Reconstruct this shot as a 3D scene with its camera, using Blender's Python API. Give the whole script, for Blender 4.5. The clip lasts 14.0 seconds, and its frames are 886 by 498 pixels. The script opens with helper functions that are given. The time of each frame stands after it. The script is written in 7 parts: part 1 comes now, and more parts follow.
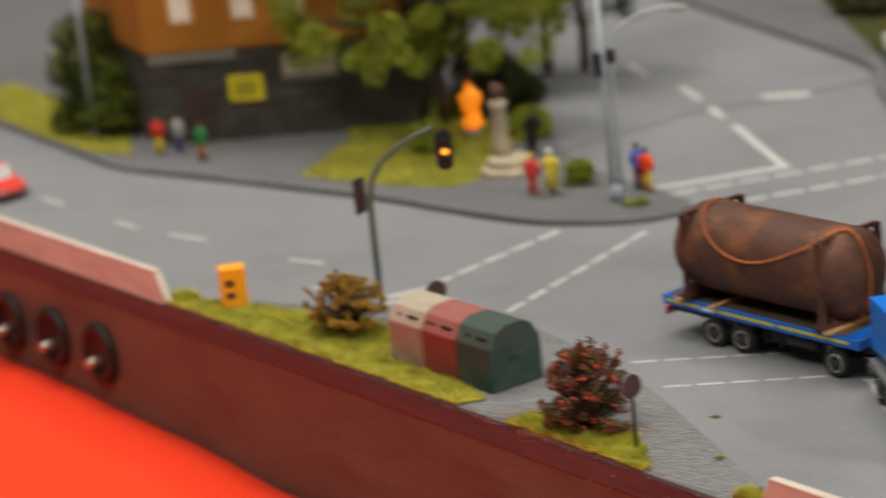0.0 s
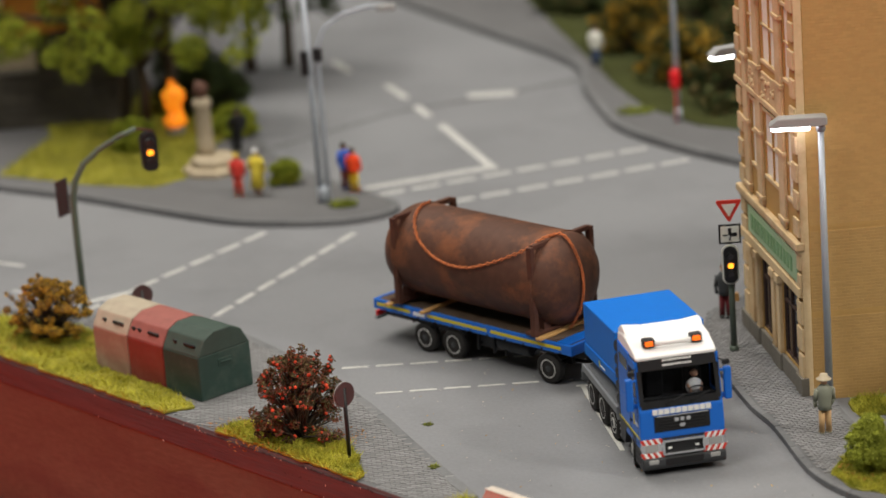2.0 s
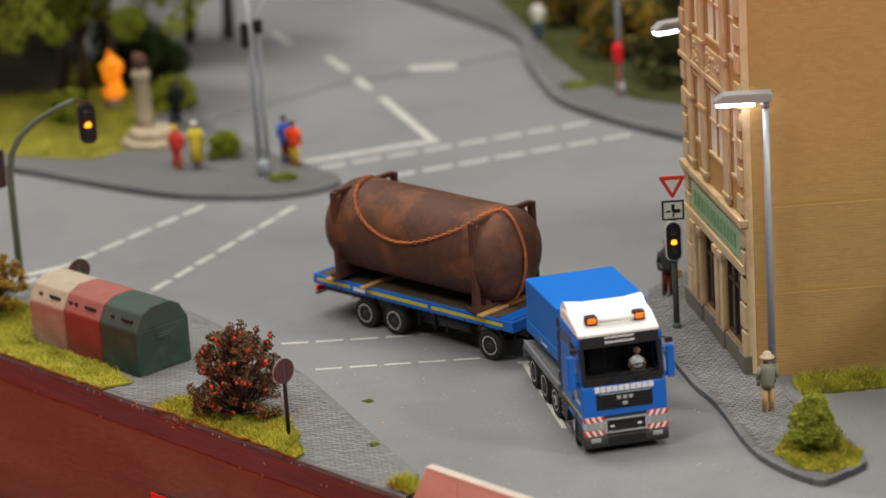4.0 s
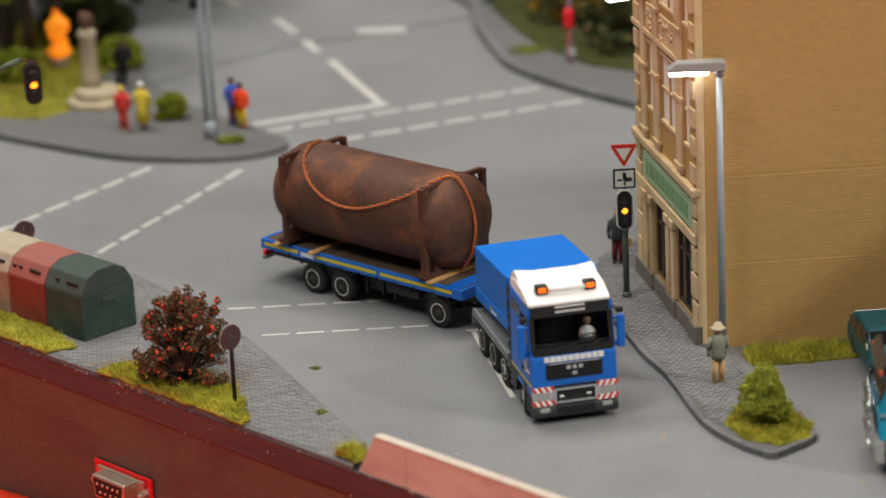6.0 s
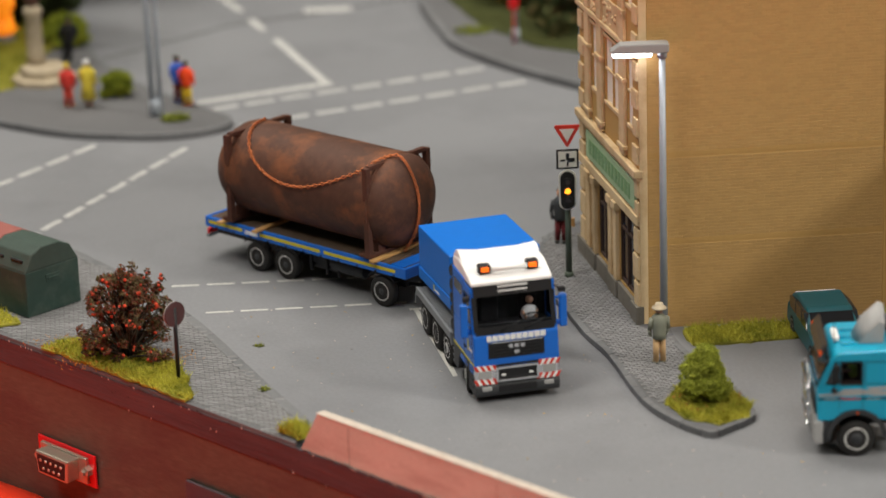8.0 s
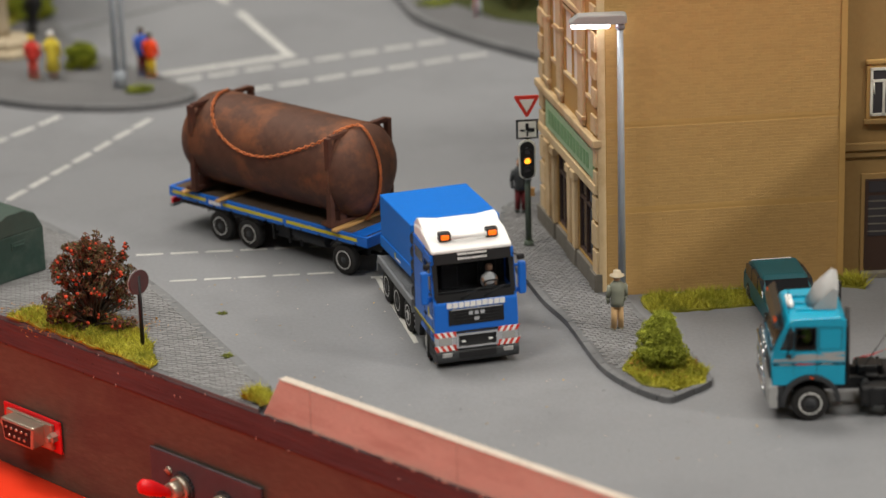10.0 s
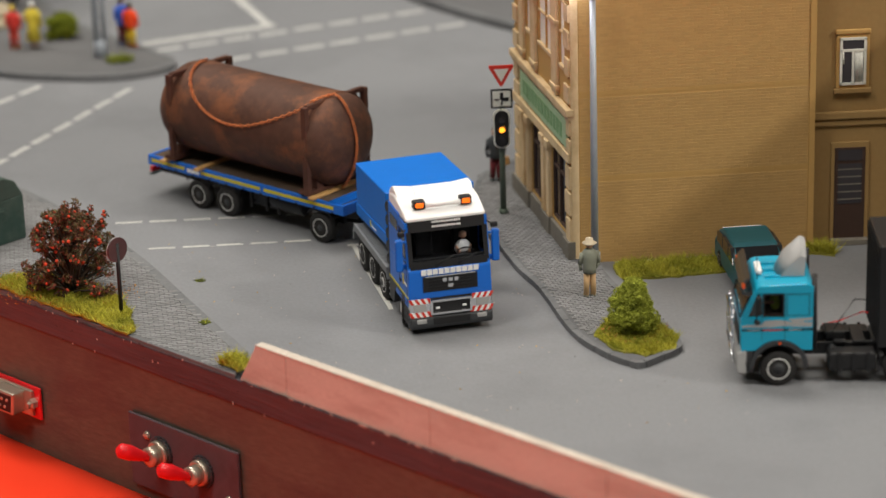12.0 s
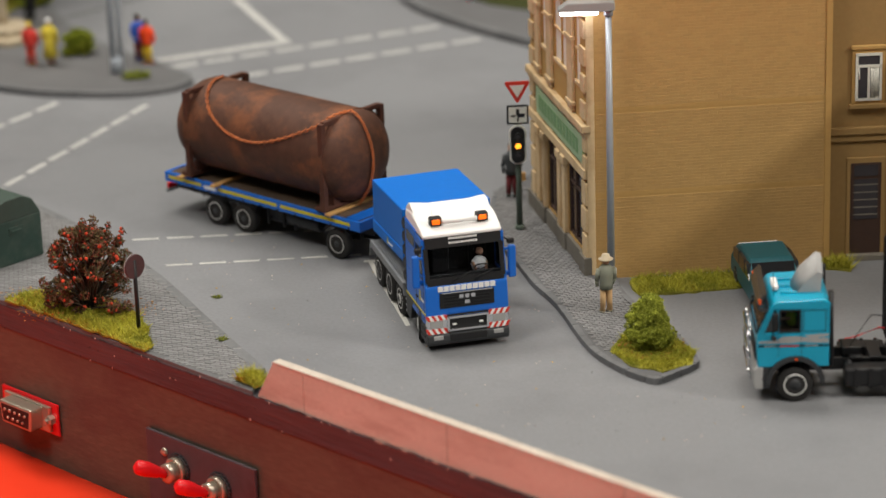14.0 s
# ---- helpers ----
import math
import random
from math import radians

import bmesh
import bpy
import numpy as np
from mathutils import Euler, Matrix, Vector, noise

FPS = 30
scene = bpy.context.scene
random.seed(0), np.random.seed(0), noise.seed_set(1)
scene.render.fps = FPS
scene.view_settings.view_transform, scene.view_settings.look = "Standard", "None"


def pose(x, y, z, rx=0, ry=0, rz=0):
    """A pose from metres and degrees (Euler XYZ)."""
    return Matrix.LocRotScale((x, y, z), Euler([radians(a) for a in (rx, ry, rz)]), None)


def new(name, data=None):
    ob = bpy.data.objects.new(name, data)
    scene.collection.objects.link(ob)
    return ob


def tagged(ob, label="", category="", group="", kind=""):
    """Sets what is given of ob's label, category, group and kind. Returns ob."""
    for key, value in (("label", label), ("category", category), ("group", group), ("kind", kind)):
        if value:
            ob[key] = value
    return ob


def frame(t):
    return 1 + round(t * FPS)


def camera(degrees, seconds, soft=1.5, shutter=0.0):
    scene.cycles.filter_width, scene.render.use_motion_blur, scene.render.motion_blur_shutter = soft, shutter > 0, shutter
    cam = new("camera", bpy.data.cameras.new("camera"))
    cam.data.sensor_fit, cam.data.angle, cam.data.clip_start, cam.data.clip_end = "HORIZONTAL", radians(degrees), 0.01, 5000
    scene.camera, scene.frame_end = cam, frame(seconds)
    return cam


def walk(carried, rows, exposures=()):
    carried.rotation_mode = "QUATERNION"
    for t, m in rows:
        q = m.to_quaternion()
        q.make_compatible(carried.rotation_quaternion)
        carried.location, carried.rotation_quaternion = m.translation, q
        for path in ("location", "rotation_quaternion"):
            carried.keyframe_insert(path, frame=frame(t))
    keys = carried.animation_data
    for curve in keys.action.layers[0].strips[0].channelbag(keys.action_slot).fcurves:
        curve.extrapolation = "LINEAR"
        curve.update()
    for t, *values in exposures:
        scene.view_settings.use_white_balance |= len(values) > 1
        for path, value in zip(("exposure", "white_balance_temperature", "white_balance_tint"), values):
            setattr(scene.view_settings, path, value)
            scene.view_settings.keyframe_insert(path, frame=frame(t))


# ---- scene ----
LENS = 17.82
cam = camera(LENS, 14.0, shutter=0.5)
PATH = [
    (0.0, pose(0.0086, -0.0052, 0.3434, 73.809, 5.853, 9.425)),
    (0.1, pose(0.0080, -0.0027, 0.3436, 73.626, 5.550, 8.805)),
    (0.2, pose(0.0074, -0.0002, 0.3439, 73.445, 5.250, 8.364)),
    (0.3, pose(0.0067, 0.0024, 0.3441, 73.306, 5.050, 7.810)),
    (0.4, pose(0.0061, 0.0049, 0.3444, 73.156, 4.770, 7.200)),
    (0.5, pose(0.0055, 0.0074, 0.3446, 73.046, 4.518, 6.394)),
    (1.0, pose(-0.0008, 0.0081, 0.3466, 72.752, 4.399, 3.797)),
    (1.5, pose(-0.0007, 0.0120, 0.3450, 72.645, 4.229, 3.531)),
    (2.0, pose(-0.0006, 0.0126, 0.3448, 73.038, 4.112, 3.380)),
    (2.5, pose(-0.0007, 0.0126, 0.3447, 72.795, 3.918, 2.939)),
    (3.0, pose(-0.0009, 0.0183, 0.3435, 72.392, 3.820, 2.650)),
    (3.2, pose(-0.0007, 0.0199, 0.3429, 72.410, 3.806, 2.486)),
    (5.3, pose(-0.0052, 0.0255, 0.3448, 72.030, 2.851, 1.831)),
    (5.5, pose(-0.0053, 0.0276, 0.3446, 71.813, 2.740, 1.685)),
    (6.0, pose(-0.0050, 0.0307, 0.3432, 71.520, 2.539, 1.337)),
    (6.5, pose(-0.0049, 0.0311, 0.3430, 71.342, 2.273, 0.951)),
    (7.0, pose(-0.0052, 0.0282, 0.3439, 71.725, 2.093, 0.754)),
    (7.5, pose(-0.0050, 0.0256, 0.3445, 71.531, 2.002, 0.609)),
    (8.0, pose(-0.0044, 0.0257, 0.3444, 71.085, 1.842, 0.393)),
    (8.5, pose(-0.0045, 0.0276, 0.3438, 70.729, 1.763, 0.057)),
    (11.0, pose(-0.0007, 0.0035, 0.3484, 70.429, 1.627, -0.350)),
    (11.5, pose(0.0005, 0.0028, 0.3492, 70.157, 1.613, -0.433)),
    (12.0, pose(0.0013, 0.0010, 0.3495, 69.956, 1.565, -0.544)),
    (12.5, pose(0.0000, -0.0000, 0.3500, 69.992, 1.597, -0.582)),
    (13.0, pose(0.0003, -0.0002, 0.3503, 69.985, 1.641, -0.348)),
    (13.5, pose(0.0009, -0.0011, 0.3507, 70.103, 1.693, -0.302)),
    (14.0, pose(0.0007, -0.0001, 0.3514, 70.211, 1.764, -0.299)),
]
walk(cam, PATH, exposures=[(0.0, -0.25), (14.0, -0.25)])
cam.data.dof.use_dof = True
cam.data.dof.focus_distance = 0.97
cam.data.dof.aperture_fstop = 11.0

# ---- light: ceiling lamps assumed for the exhibition hall, all out of view ----
MM = 0.001
world = bpy.data.worlds.new("hall_air")
world.use_nodes = True
scene.world = world
world.node_tree.nodes["Background"].inputs["Color"].default_value = (1.0, 0.97, 0.93, 1)
world.node_tree.nodes["Background"].inputs["Strength"].default_value = 0.02


def assumed_lamp(x, y, w, d, watts, colour=(1.0, 0.945, 0.845)):
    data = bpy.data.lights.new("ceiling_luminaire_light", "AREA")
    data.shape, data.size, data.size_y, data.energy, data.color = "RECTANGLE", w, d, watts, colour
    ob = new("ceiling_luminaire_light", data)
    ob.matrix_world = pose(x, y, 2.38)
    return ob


# Places and powers are chosen to suit the light and shadows on the layout.
assumed_lamp(3.2, -0.7, 0.5, 0.5, 150)
assumed_lamp(0.35, 1.75, 0.8, 0.8, 26)
assumed_lamp(-0.9, 1.75, 0.9, 0.8, 45)
# These two fills are added to brighten the side wall and the fascia.
assumed_lamp(0.5, -0.5, 1.2, 0.8, 36)
assumed_lamp(-1.2, -0.1, 0.9, 0.8, 44)


# ---- materials ----
def material(name, colour, rough=0.7, metal=0.0, var=0.12, scale=300.0, coarse=30.0, bump=0.15, dirt=None, dirt_amount=0.0, emit=0.0, spec=0.4,
             island=0.0, rand=0.0, coat=0.0, stretch=None):
    m = bpy.data.materials.new(name)
    m.use_nodes = True
    nt = m.node_tree
    b = nt.nodes["Principled BSDF"]
    b.inputs["Roughness"].default_value, b.inputs["Metallic"].default_value = rough, metal
    b.inputs["Specular IOR Level"].default_value = spec
    b.inputs["Coat Weight"].default_value = coat
    geo = nt.nodes.new("ShaderNodeTexCoord")
    src = geo.outputs["Object"]
    if stretch:
        mp = nt.nodes.new("ShaderNodeMapping")
        mp.inputs["Scale"].default_value = stretch
        nt.links.new(src, mp.inputs["Vector"])
        src = mp.outputs["Vector"]
    fine = nt.nodes.new("ShaderNodeTexNoise")
    fine.inputs["Scale"].default_value, fine.inputs["Detail"].default_value = scale, 4
    big = nt.nodes.new("ShaderNodeTexNoise")
    big.inputs["Scale"].default_value, big.inputs["Detail"].default_value = coarse, 5
    nt.links.new(src, fine.inputs["Vector"])
    nt.links.new(src, big.inputs["Vector"])
    add = nt.nodes.new("ShaderNodeMath")
    add.operation = "ADD"
    nt.links.new(fine.outputs["Fac"], add.inputs[0])
    nt.links.new(big.outputs["Fac"], add.inputs[1])
    rng = nt.nodes.new("ShaderNodeMapRange")
    rng.inputs["From Min"].default_value, rng.inputs["From Max"].default_value = 0.6, 1.4
    rng.inputs["To Min"].default_value, rng.inputs["To Max"].default_value = 1 - var, 1 + var
    nt.links.new(add.outputs[0], rng.inputs["Value"])
    value = rng.outputs["Result"]
    for amount, node, out in ((island, "ShaderNodeNewGeometry", "Random Per Island"), (rand, "ShaderNodeObjectInfo", "Random")):
        if amount:
            g = nt.nodes.new(node)
            r2 = nt.nodes.new("ShaderNodeMapRange")
            r2.inputs["To Min"].default_value, r2.inputs["To Max"].default_value = 1 - amount, 1 + amount
            nt.links.new(g.outputs[out], r2.inputs["Value"])
            mu = nt.nodes.new("ShaderNodeMath")
            mu.operation = "MULTIPLY"
            nt.links.new(value, mu.inputs[0])
            nt.links.new(r2.outputs["Result"], mu.inputs[1])
            value = mu.outputs[0]
    mix = nt.nodes.new("ShaderNodeVectorMath")
    mix.operation = "SCALE"
    mix.inputs[0].default_value = colour
    nt.links.new(value, mix.inputs["Scale"])
    col = mix.outputs["Vector"]
    if dirt:
        st = nt.nodes.new("ShaderNodeTexNoise")
        st.inputs["Scale"].default_value, st.inputs["Detail"].default_value, st.inputs["Roughness"].default_value = coarse * 1.7, 8, 0.65
        nt.links.new(src, st.inputs["Vector"])
        cut = nt.nodes.new("ShaderNodeMapRange")
        cut.inputs["From Min"].default_value, cut.inputs["From Max"].default_value = 0.48, 0.66
        cut.inputs["To Max"].default_value = dirt_amount
        nt.links.new(st.outputs["Fac"], cut.inputs["Value"])
        mx = nt.nodes.new("ShaderNodeMix")
        mx.data_type = "RGBA"
        nt.links.new(cut.outputs["Result"], mx.inputs["Factor"])
        nt.links.new(col, mx.inputs["A"])
        mx.inputs["B"].default_value = (*dirt, 1)
        col = mx.outputs["Result"]
    nt.links.new(col, b.inputs["Base Color"])
    if bump:
        bp = nt.nodes.new("ShaderNodeBump")
        bp.inputs["Strength"].default_value, bp.inputs["Distance"].default_value = bump, 0.0006
        nt.links.new(fine.outputs["Fac"], bp.inputs["Height"])
        nt.links.new(bp.outputs["Normal"], b.inputs["Normal"])
    if emit:
        nt.links.new(col, b.inputs["Emission Color"])
        b.inputs["Emission Strength"].default_value = emit
    return m


def glass(name, colour=(0.05, 0.055, 0.06), rough=0.06):
    m = material(name, colour, rough, 0, 0.02, bump=0, spec=0.6)
    return m


def clear_glass(name):
    m = bpy.data.materials.new(name)
    m.use_nodes = True
    b = m.node_tree.nodes["Principled BSDF"]
    b.inputs["Base Color"].default_value = (0.45, 0.47, 0.5, 1)
    b.inputs["Roughness"].default_value, b.inputs["Transmission Weight"].default_value, b.inputs["IOR"].default_value = 0.03, 1.0, 1.1
    return m


ASPHALT = material("asphalt_grey", (0.200, 0.205, 0.219), 0.72, 0, 0.1, 700, 9, 0.15, (0.145, 0.148, 0.16), 0.42, spec=0.35)
PAVING = material("paving_grey", (0.215, 0.215, 0.22), 0.85, 0, 0.14, 700, 40, 0.25, rand=0.13, island=0.13, spec=0.25)
JOINT = material("joint_grey", (0.13, 0.13, 0.135), 0.9, 0, 0.1, 700, 40, 0.2, spec=0.2)
KERB = material("kerb_grey", (0.15, 0.153, 0.16), 0.85, 0, 0.16, 500, 60, 0.25, rand=0.1, spec=0.25)
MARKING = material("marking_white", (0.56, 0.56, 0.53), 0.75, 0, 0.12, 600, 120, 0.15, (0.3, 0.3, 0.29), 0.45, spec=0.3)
# Marking paint dimmed with distance: lines beyond y 1030 stand out less.
MARKING_FAR = material("marking_far_grey", (0.48, 0.48, 0.47), 0.75, 0, 0.15, 600, 90, 0.15, (0.36, 0.36, 0.355), 0.6, spec=0.3)
FASCIA = material("fascia_paint", (0.09, 0.082, 0.064), 0.42, 0, 0.32, 420, 22, 0.25, (0.055, 0.043, 0.044), 0.7, stretch=(0.5, 1, 1.6))
FASCIA_EDGE = material("fascia_edge_worn", (0.048, 0.047, 0.055), 0.42, 0, 0.45, 260, 30, 0.5, (0.105, 0.064, 0.064), 0.55, stretch=(0.25, 1, 4))
CLOTH = material("red_cloth", (0.86, 0.045, 0.012), 0.85, 0, 0.05, 1800, 8, 0.25, spec=0.2)
PINK = material("pink_board", (0.56, 0.53, 0.46), 0.75, 0, 0.12, 500, 18, 0.15, (0.39, 0.3, 0.25), 0.55, stretch=(1, 1, 4))
PINK_CAP = material("cream_capping", (0.55, 0.485, 0.42), 0.75, 0, 0.14, 500, 60, 0.15, (0.4, 0.3, 0.24), 0.4)
SAND = material("sand_plaster", (0.50, 0.305, 0.105), 0.75, 0, 0.06, 600, 10, 0.08, spec=0.3)
SAND_LIGHT = material("sand_trim", (0.68, 0.51, 0.30), 0.7, 0, 0.08, 500, 30, 0.12, (0.36, 0.2, 0.07), 0.5, spec=0.3)
SAND_DARK = material("tan_wall", (0.34, 0.215, 0.085), 0.8, 0, 0.08, 500, 30, 0.1, spec=0.25)
PLINTH = material("plinth_grey", (0.17, 0.155, 0.13), 0.85, 0, 0.15, 500, 60, 0.2)
GREEN_SIGN = material("sign_green", (0.38, 0.52, 0.31), 0.6, 0, 0.1, 400, 60, 0.1)
GREEN_TEXT = material("sign_text_green", (0.2, 0.36, 0.17), 0.6, 0, 0.05)
BLIND = material("window_blind", (0.84, 0.79, 0.70), 0.8, 0, 0.06, 500, 60, 0.05)
WINDOW_WHITE = material("window_white", (0.72, 0.72, 0.66), 0.6, 0, 0.05, bump=0.05)
WINDOW_DARK = glass("window_dark_glass", (0.035, 0.03, 0.035), 0.12)
DOOR_BROWN = material("door_brown", (0.055, 0.03, 0.022), 0.6, 0, 0.1)
GRASS = material("grass_flock", (0.43, 0.40, 0.05), 0.9, 0, 0.25, 200, 60, 0.1, (0.15, 0.2, 0.02), 0.6, island=0.4, spec=0.1)
GRASS_BASE = material("grass_base", (0.27, 0.25, 0.04), 0.95, 0, 0.3, 300, 60, 0.4, (0.09, 0.1, 0.02), 0.6, spec=0.1)
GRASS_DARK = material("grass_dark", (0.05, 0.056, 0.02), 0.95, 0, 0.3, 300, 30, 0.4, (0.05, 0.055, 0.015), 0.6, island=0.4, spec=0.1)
LEAF = material("leaf_green", (0.23, 0.27, 0.028), 0.8, 0, 0.3, 200, 30, 0.1, (0.27, 0.25, 0.03), 0.6, island=0.5, spec=0.15)
LEAF_DARK = material("leaf_dark_green", (0.038, 0.055, 0.018), 0.8, 0, 0.3, 200, 30, 0.1, island=0.5, spec=0.15)
LEAF_SHRUB = material("leaf_shrub_green", (0.33, 0.36, 0.05), 0.85, 0, 0.25, 300, 40, 0.1, island=0.4, spec=0.15)
LEAF_BROWN = material("leaf_olive_brown", (0.15, 0.11, 0.045), 0.85, 0, 0.3, 200, 30, 0.1, (0.13, 0.13, 0.035), 0.6, island=0.5, spec=0.15)
LEAF_YELLOW = material("leaf_autumn_yellow", (0.50, 0.29, 0.035), 0.85, 0, 0.3, 200, 30, 0.1, island=0.5, spec=0.15)
LEAF_RED = material("berry_red", (0.55, 0.075, 0.035), 0.8, 0, 0.2, 200, 30, 0.1, island=0.4, spec=0.2)
BARK = material("bark_brown", (0.05, 0.038, 0.025), 0.95, 0, 0.3, 400, 60, 0.5)
BLUE = material("blue_paint", (0.006, 0.135, 0.6), 0.38, 0, 0.03, 300, 20, 0.02, spec=0.45)
BLUE_BOX = material("blue_box_plastic", (0.004, 0.15, 0.6), 0.42, 0, 0.04, 300, 20, 0.03, spec=0.4)
WHITE_PAINT = material("white_paint", (0.82, 0.82, 0.82), 0.4, 0, 0.03, 300, 30, 0.02)
BLACK = material("black_plastic", (0.011, 0.011, 0.0125), 0.5, 0, 0.1, bump=0.05)
DARK_GREY = material("dark_grey_plastic", (0.034, 0.036, 0.04), 0.5, 0, 0.1, bump=0.05)
MID_GREY = material("mid_grey_plastic", (0.2, 0.21, 0.225), 0.5, 0, 0.08, bump=0.05)
TYRE = material("tyre_rubber", (0.019, 0.018, 0.018), 0.8, 0, 0.2, bump=0.2)
RIM = material("rim_silver", (0.7, 0.7, 0.69), 0.32, 0.55, 0.06, bump=0.02)
RIM_BRIGHT = material("rim_polished", (0.82, 0.82, 0.8), 0.3, 0.35, 0.05, bump=0.02)
CHROME = material("chrome", (0.75, 0.76, 0.78), 0.15, 1.0, 0.03, bump=0)
NICKEL = material("nickel", (0.48, 0.42, 0.34), 0.32, 0.7, 0.06, bump=0.03)
WINDSCREEN = glass("windscreen_dark", (0.02, 0.021, 0.024), 0.05)
SIDE_GLASS = glass("side_glass_dark", (0.03, 0.033, 0.036), 0.08)
RUST = material("rusty_steel", (0.085, 0.04, 0.027), 0.62, 0.0, 0.32, 260, 45, 0.3, (0.29, 0.105, 0.042), 0.55, spec=0.3)
RUST_DARK = material("rusty_frame", (0.085, 0.035, 0.024), 0.8, 0.0, 0.3, 260, 45, 0.25, (0.15, 0.06, 0.03), 0.5, spec=0.3)
CHAIN = material("copper_chain", (0.56, 0.17, 0.055), 0.5, 0.3, 0.15, 400, 60, 0.1)
DECK = material("deck_brown", (0.085, 0.055, 0.036), 0.85, 0, 0.2, 300, 60, 0.3, (0.13, 0.09, 0.065), 0.4, rand=0.15, stretch=(0.3, 2, 1))
TIMBER = material("timber_light", (0.52, 0.3, 0.11), 0.75, 0, 0.15, 300, 60, 0.15)
YELLOW = material("yellow_stripe", (0.62, 0.52, 0.03), 0.6, 0, 0.05)
AMBER = material("amber_lens", (0.75, 0.09, 0.006), 0.25, 0, 0.05, bump=0)
AMBER_LIT = material("amber_lens_lit", (1.0, 0.17, 0.006), 0.3, 0, 0.25, 900, 300, bump=0, emit=0.75)
SIGNAL_LIT = material("signal_amber_lit", (1.0, 0.32, 0.02), 0.3, 0, 0.02, bump=0, emit=3.0)
RED_PLASTIC = material("red_plastic", (0.72, 0.012, 0.018), 0.35, 0, 0.05, bump=0.02)
RED_PAINT = material("red_paint", (0.62, 0.035, 0.02), 0.6, 0, 0.06)
LAMP_HEAD = material("lamp_grey", (0.35, 0.35, 0.35), 0.5, 0, 0.05)
LAMP_GLOW = material("lamp_glow", (0.95, 0.97, 1.0), 0.4, 0, 0.01, bump=0, emit=14.0)
POLE_GREY = material("pole_blue_grey", (0.40, 0.44, 0.5), 0.4, 0.2, 0.08, bump=0.05)
POLE_GREEN = material("pole_dark_green", (0.10, 0.13, 0.10), 0.6, 0, 0.1)
TEAL = material("teal_paint", (0.002, 0.33, 0.52), 0.3, 0, 0.04, bump=0.02, coat=0.3)
TEAL_DARK = material("teal_dark_paint", (0.010, 0.105, 0.135), 0.4, 0, 0.06, bump=0.02)
CONT_GREEN = material("container_green", (0.025, 0.055, 0.045), 0.7, 0, 0.15, 300, 60, 0.1, (0.10, 0.12, 0.10), 0.4)
CONT_RED = material("container_red", (0.22, 0.035, 0.028), 0.7, 0, 0.15, 300, 60, 0.1, (0.27, 0.09, 0.07), 0.4)
CONT_PINK = material("container_cream_pink", (0.32, 0.19, 0.15), 0.75, 0, 0.15, 300, 60, 0.1, (0.45, 0.38, 0.29), 0.5)
ORANGE_WALL = material("house_ochre", (0.33, 0.125, 0.01), 0.8, 0, 0.08, 400, 30, 0.1)
STONE_WALL = material("house_stone", (0.052, 0.046, 0.036), 0.9, 0, 0.25, 250, 60, 0.4, rand=0.2, island=0.2)
CREAM_STONE = material("cream_stone", (0.42, 0.35, 0.25), 0.85, 0, 0.15, 300, 60, 0.2)
FIRE = material("orange_glow_panel", (1.0, 0.25, 0.01), 0.5, 0, 0.3, 120, 60, 0.1, (1.0, 0.45, 0.03), 0.8, emit=0.8)
SIGN_YELLOW = material("sign_yellow", (0.72, 0.6, 0.02), 0.6, 0, 0.08)
BOX_YELLOW = material("letterbox_yellow", (0.85, 0.36, 0.01), 0.5, 0, 0.06)
SKIN = material("figure_skin", (0.5, 0.28, 0.18), 0.7, 0, 0.05)
HALL_WALL = material("hall_wall", (0.2, 0.19, 0.18), 0.9, 0, 0.05, 20, 2, 0.05)
HALL_FLOOR = material("hall_floor", (0.12, 0.11, 0.10), 0.7, 0, 0.1, 30, 3, 0.05)


# ---- mesh helpers; lengths in millimetres ----
def box(bm, x0, x1, y0, y1, z0, z1, bevel=0.0, m=0):
    r = bmesh.ops.create_cube(bm, size=1.0)
    vs = r["verts"]
    for v in vs:
        v.co = Vector((x0 + (v.co.x + 0.5) * (x1 - x0), y0 + (v.co.y + 0.5) * (y1 - y0), z0 + (v.co.z + 0.5) * (z1 - z0)))
    fs = {f for v in vs for f in v.link_faces}
    for f in fs:
        f.material_index = m
    if bevel:
        es = list({e for v in vs for e in v.link_edges})
        bmesh.ops.bevel(bm, geom=es, offset=bevel, segments=2, affect="EDGES", profile=0.5)
    return vs


def prism(bm, pts, z0, z1, m=0, bevel=0.0):
    """A prism on the outline pts (x, y), from z0 to z1."""
    lo = [bm.verts.new((x, y, z0)) for x, y in pts]
    hi = [bm.verts.new((x, y, z1)) for x, y in pts]
    n = len(pts)
    fs = [bm.faces.new(hi), bm.faces.new(lo[::-1])] + [bm.faces.new((lo[i], lo[(i + 1) % n], hi[(i + 1) % n], hi[i])) for i in range(n)]
    for f in fs:
        f.material_index = m
    if bevel:
        bmesh.ops.bevel(bm, geom=list({e for f in fs for e in f.edges}), offset=bevel, segments=2, affect="EDGES", profile=0.5)
    return fs


def side_prism(bm, pts, y0, y1, m=0, bevel=0.0):
    """A prism on the outline pts (x, z), from y0 to y1."""
    a = [bm.verts.new((x, y0, z)) for x, z in pts]
    b = [bm.verts.new((x, y1, z)) for x, z in pts]
    n = len(pts)
    fs = [bm.faces.new(a), bm.faces.new(b[::-1])] + [bm.faces.new((a[(i + 1) % n], a[i], b[i], b[(i + 1) % n])) for i in range(n)]
    for f in fs:
        f.material_index = m
    if bevel:
        bmesh.ops.bevel(bm, geom=list({e for f in fs for e in f.edges}), offset=bevel, segments=2, affect="EDGES", profile=0.5)
    return fs


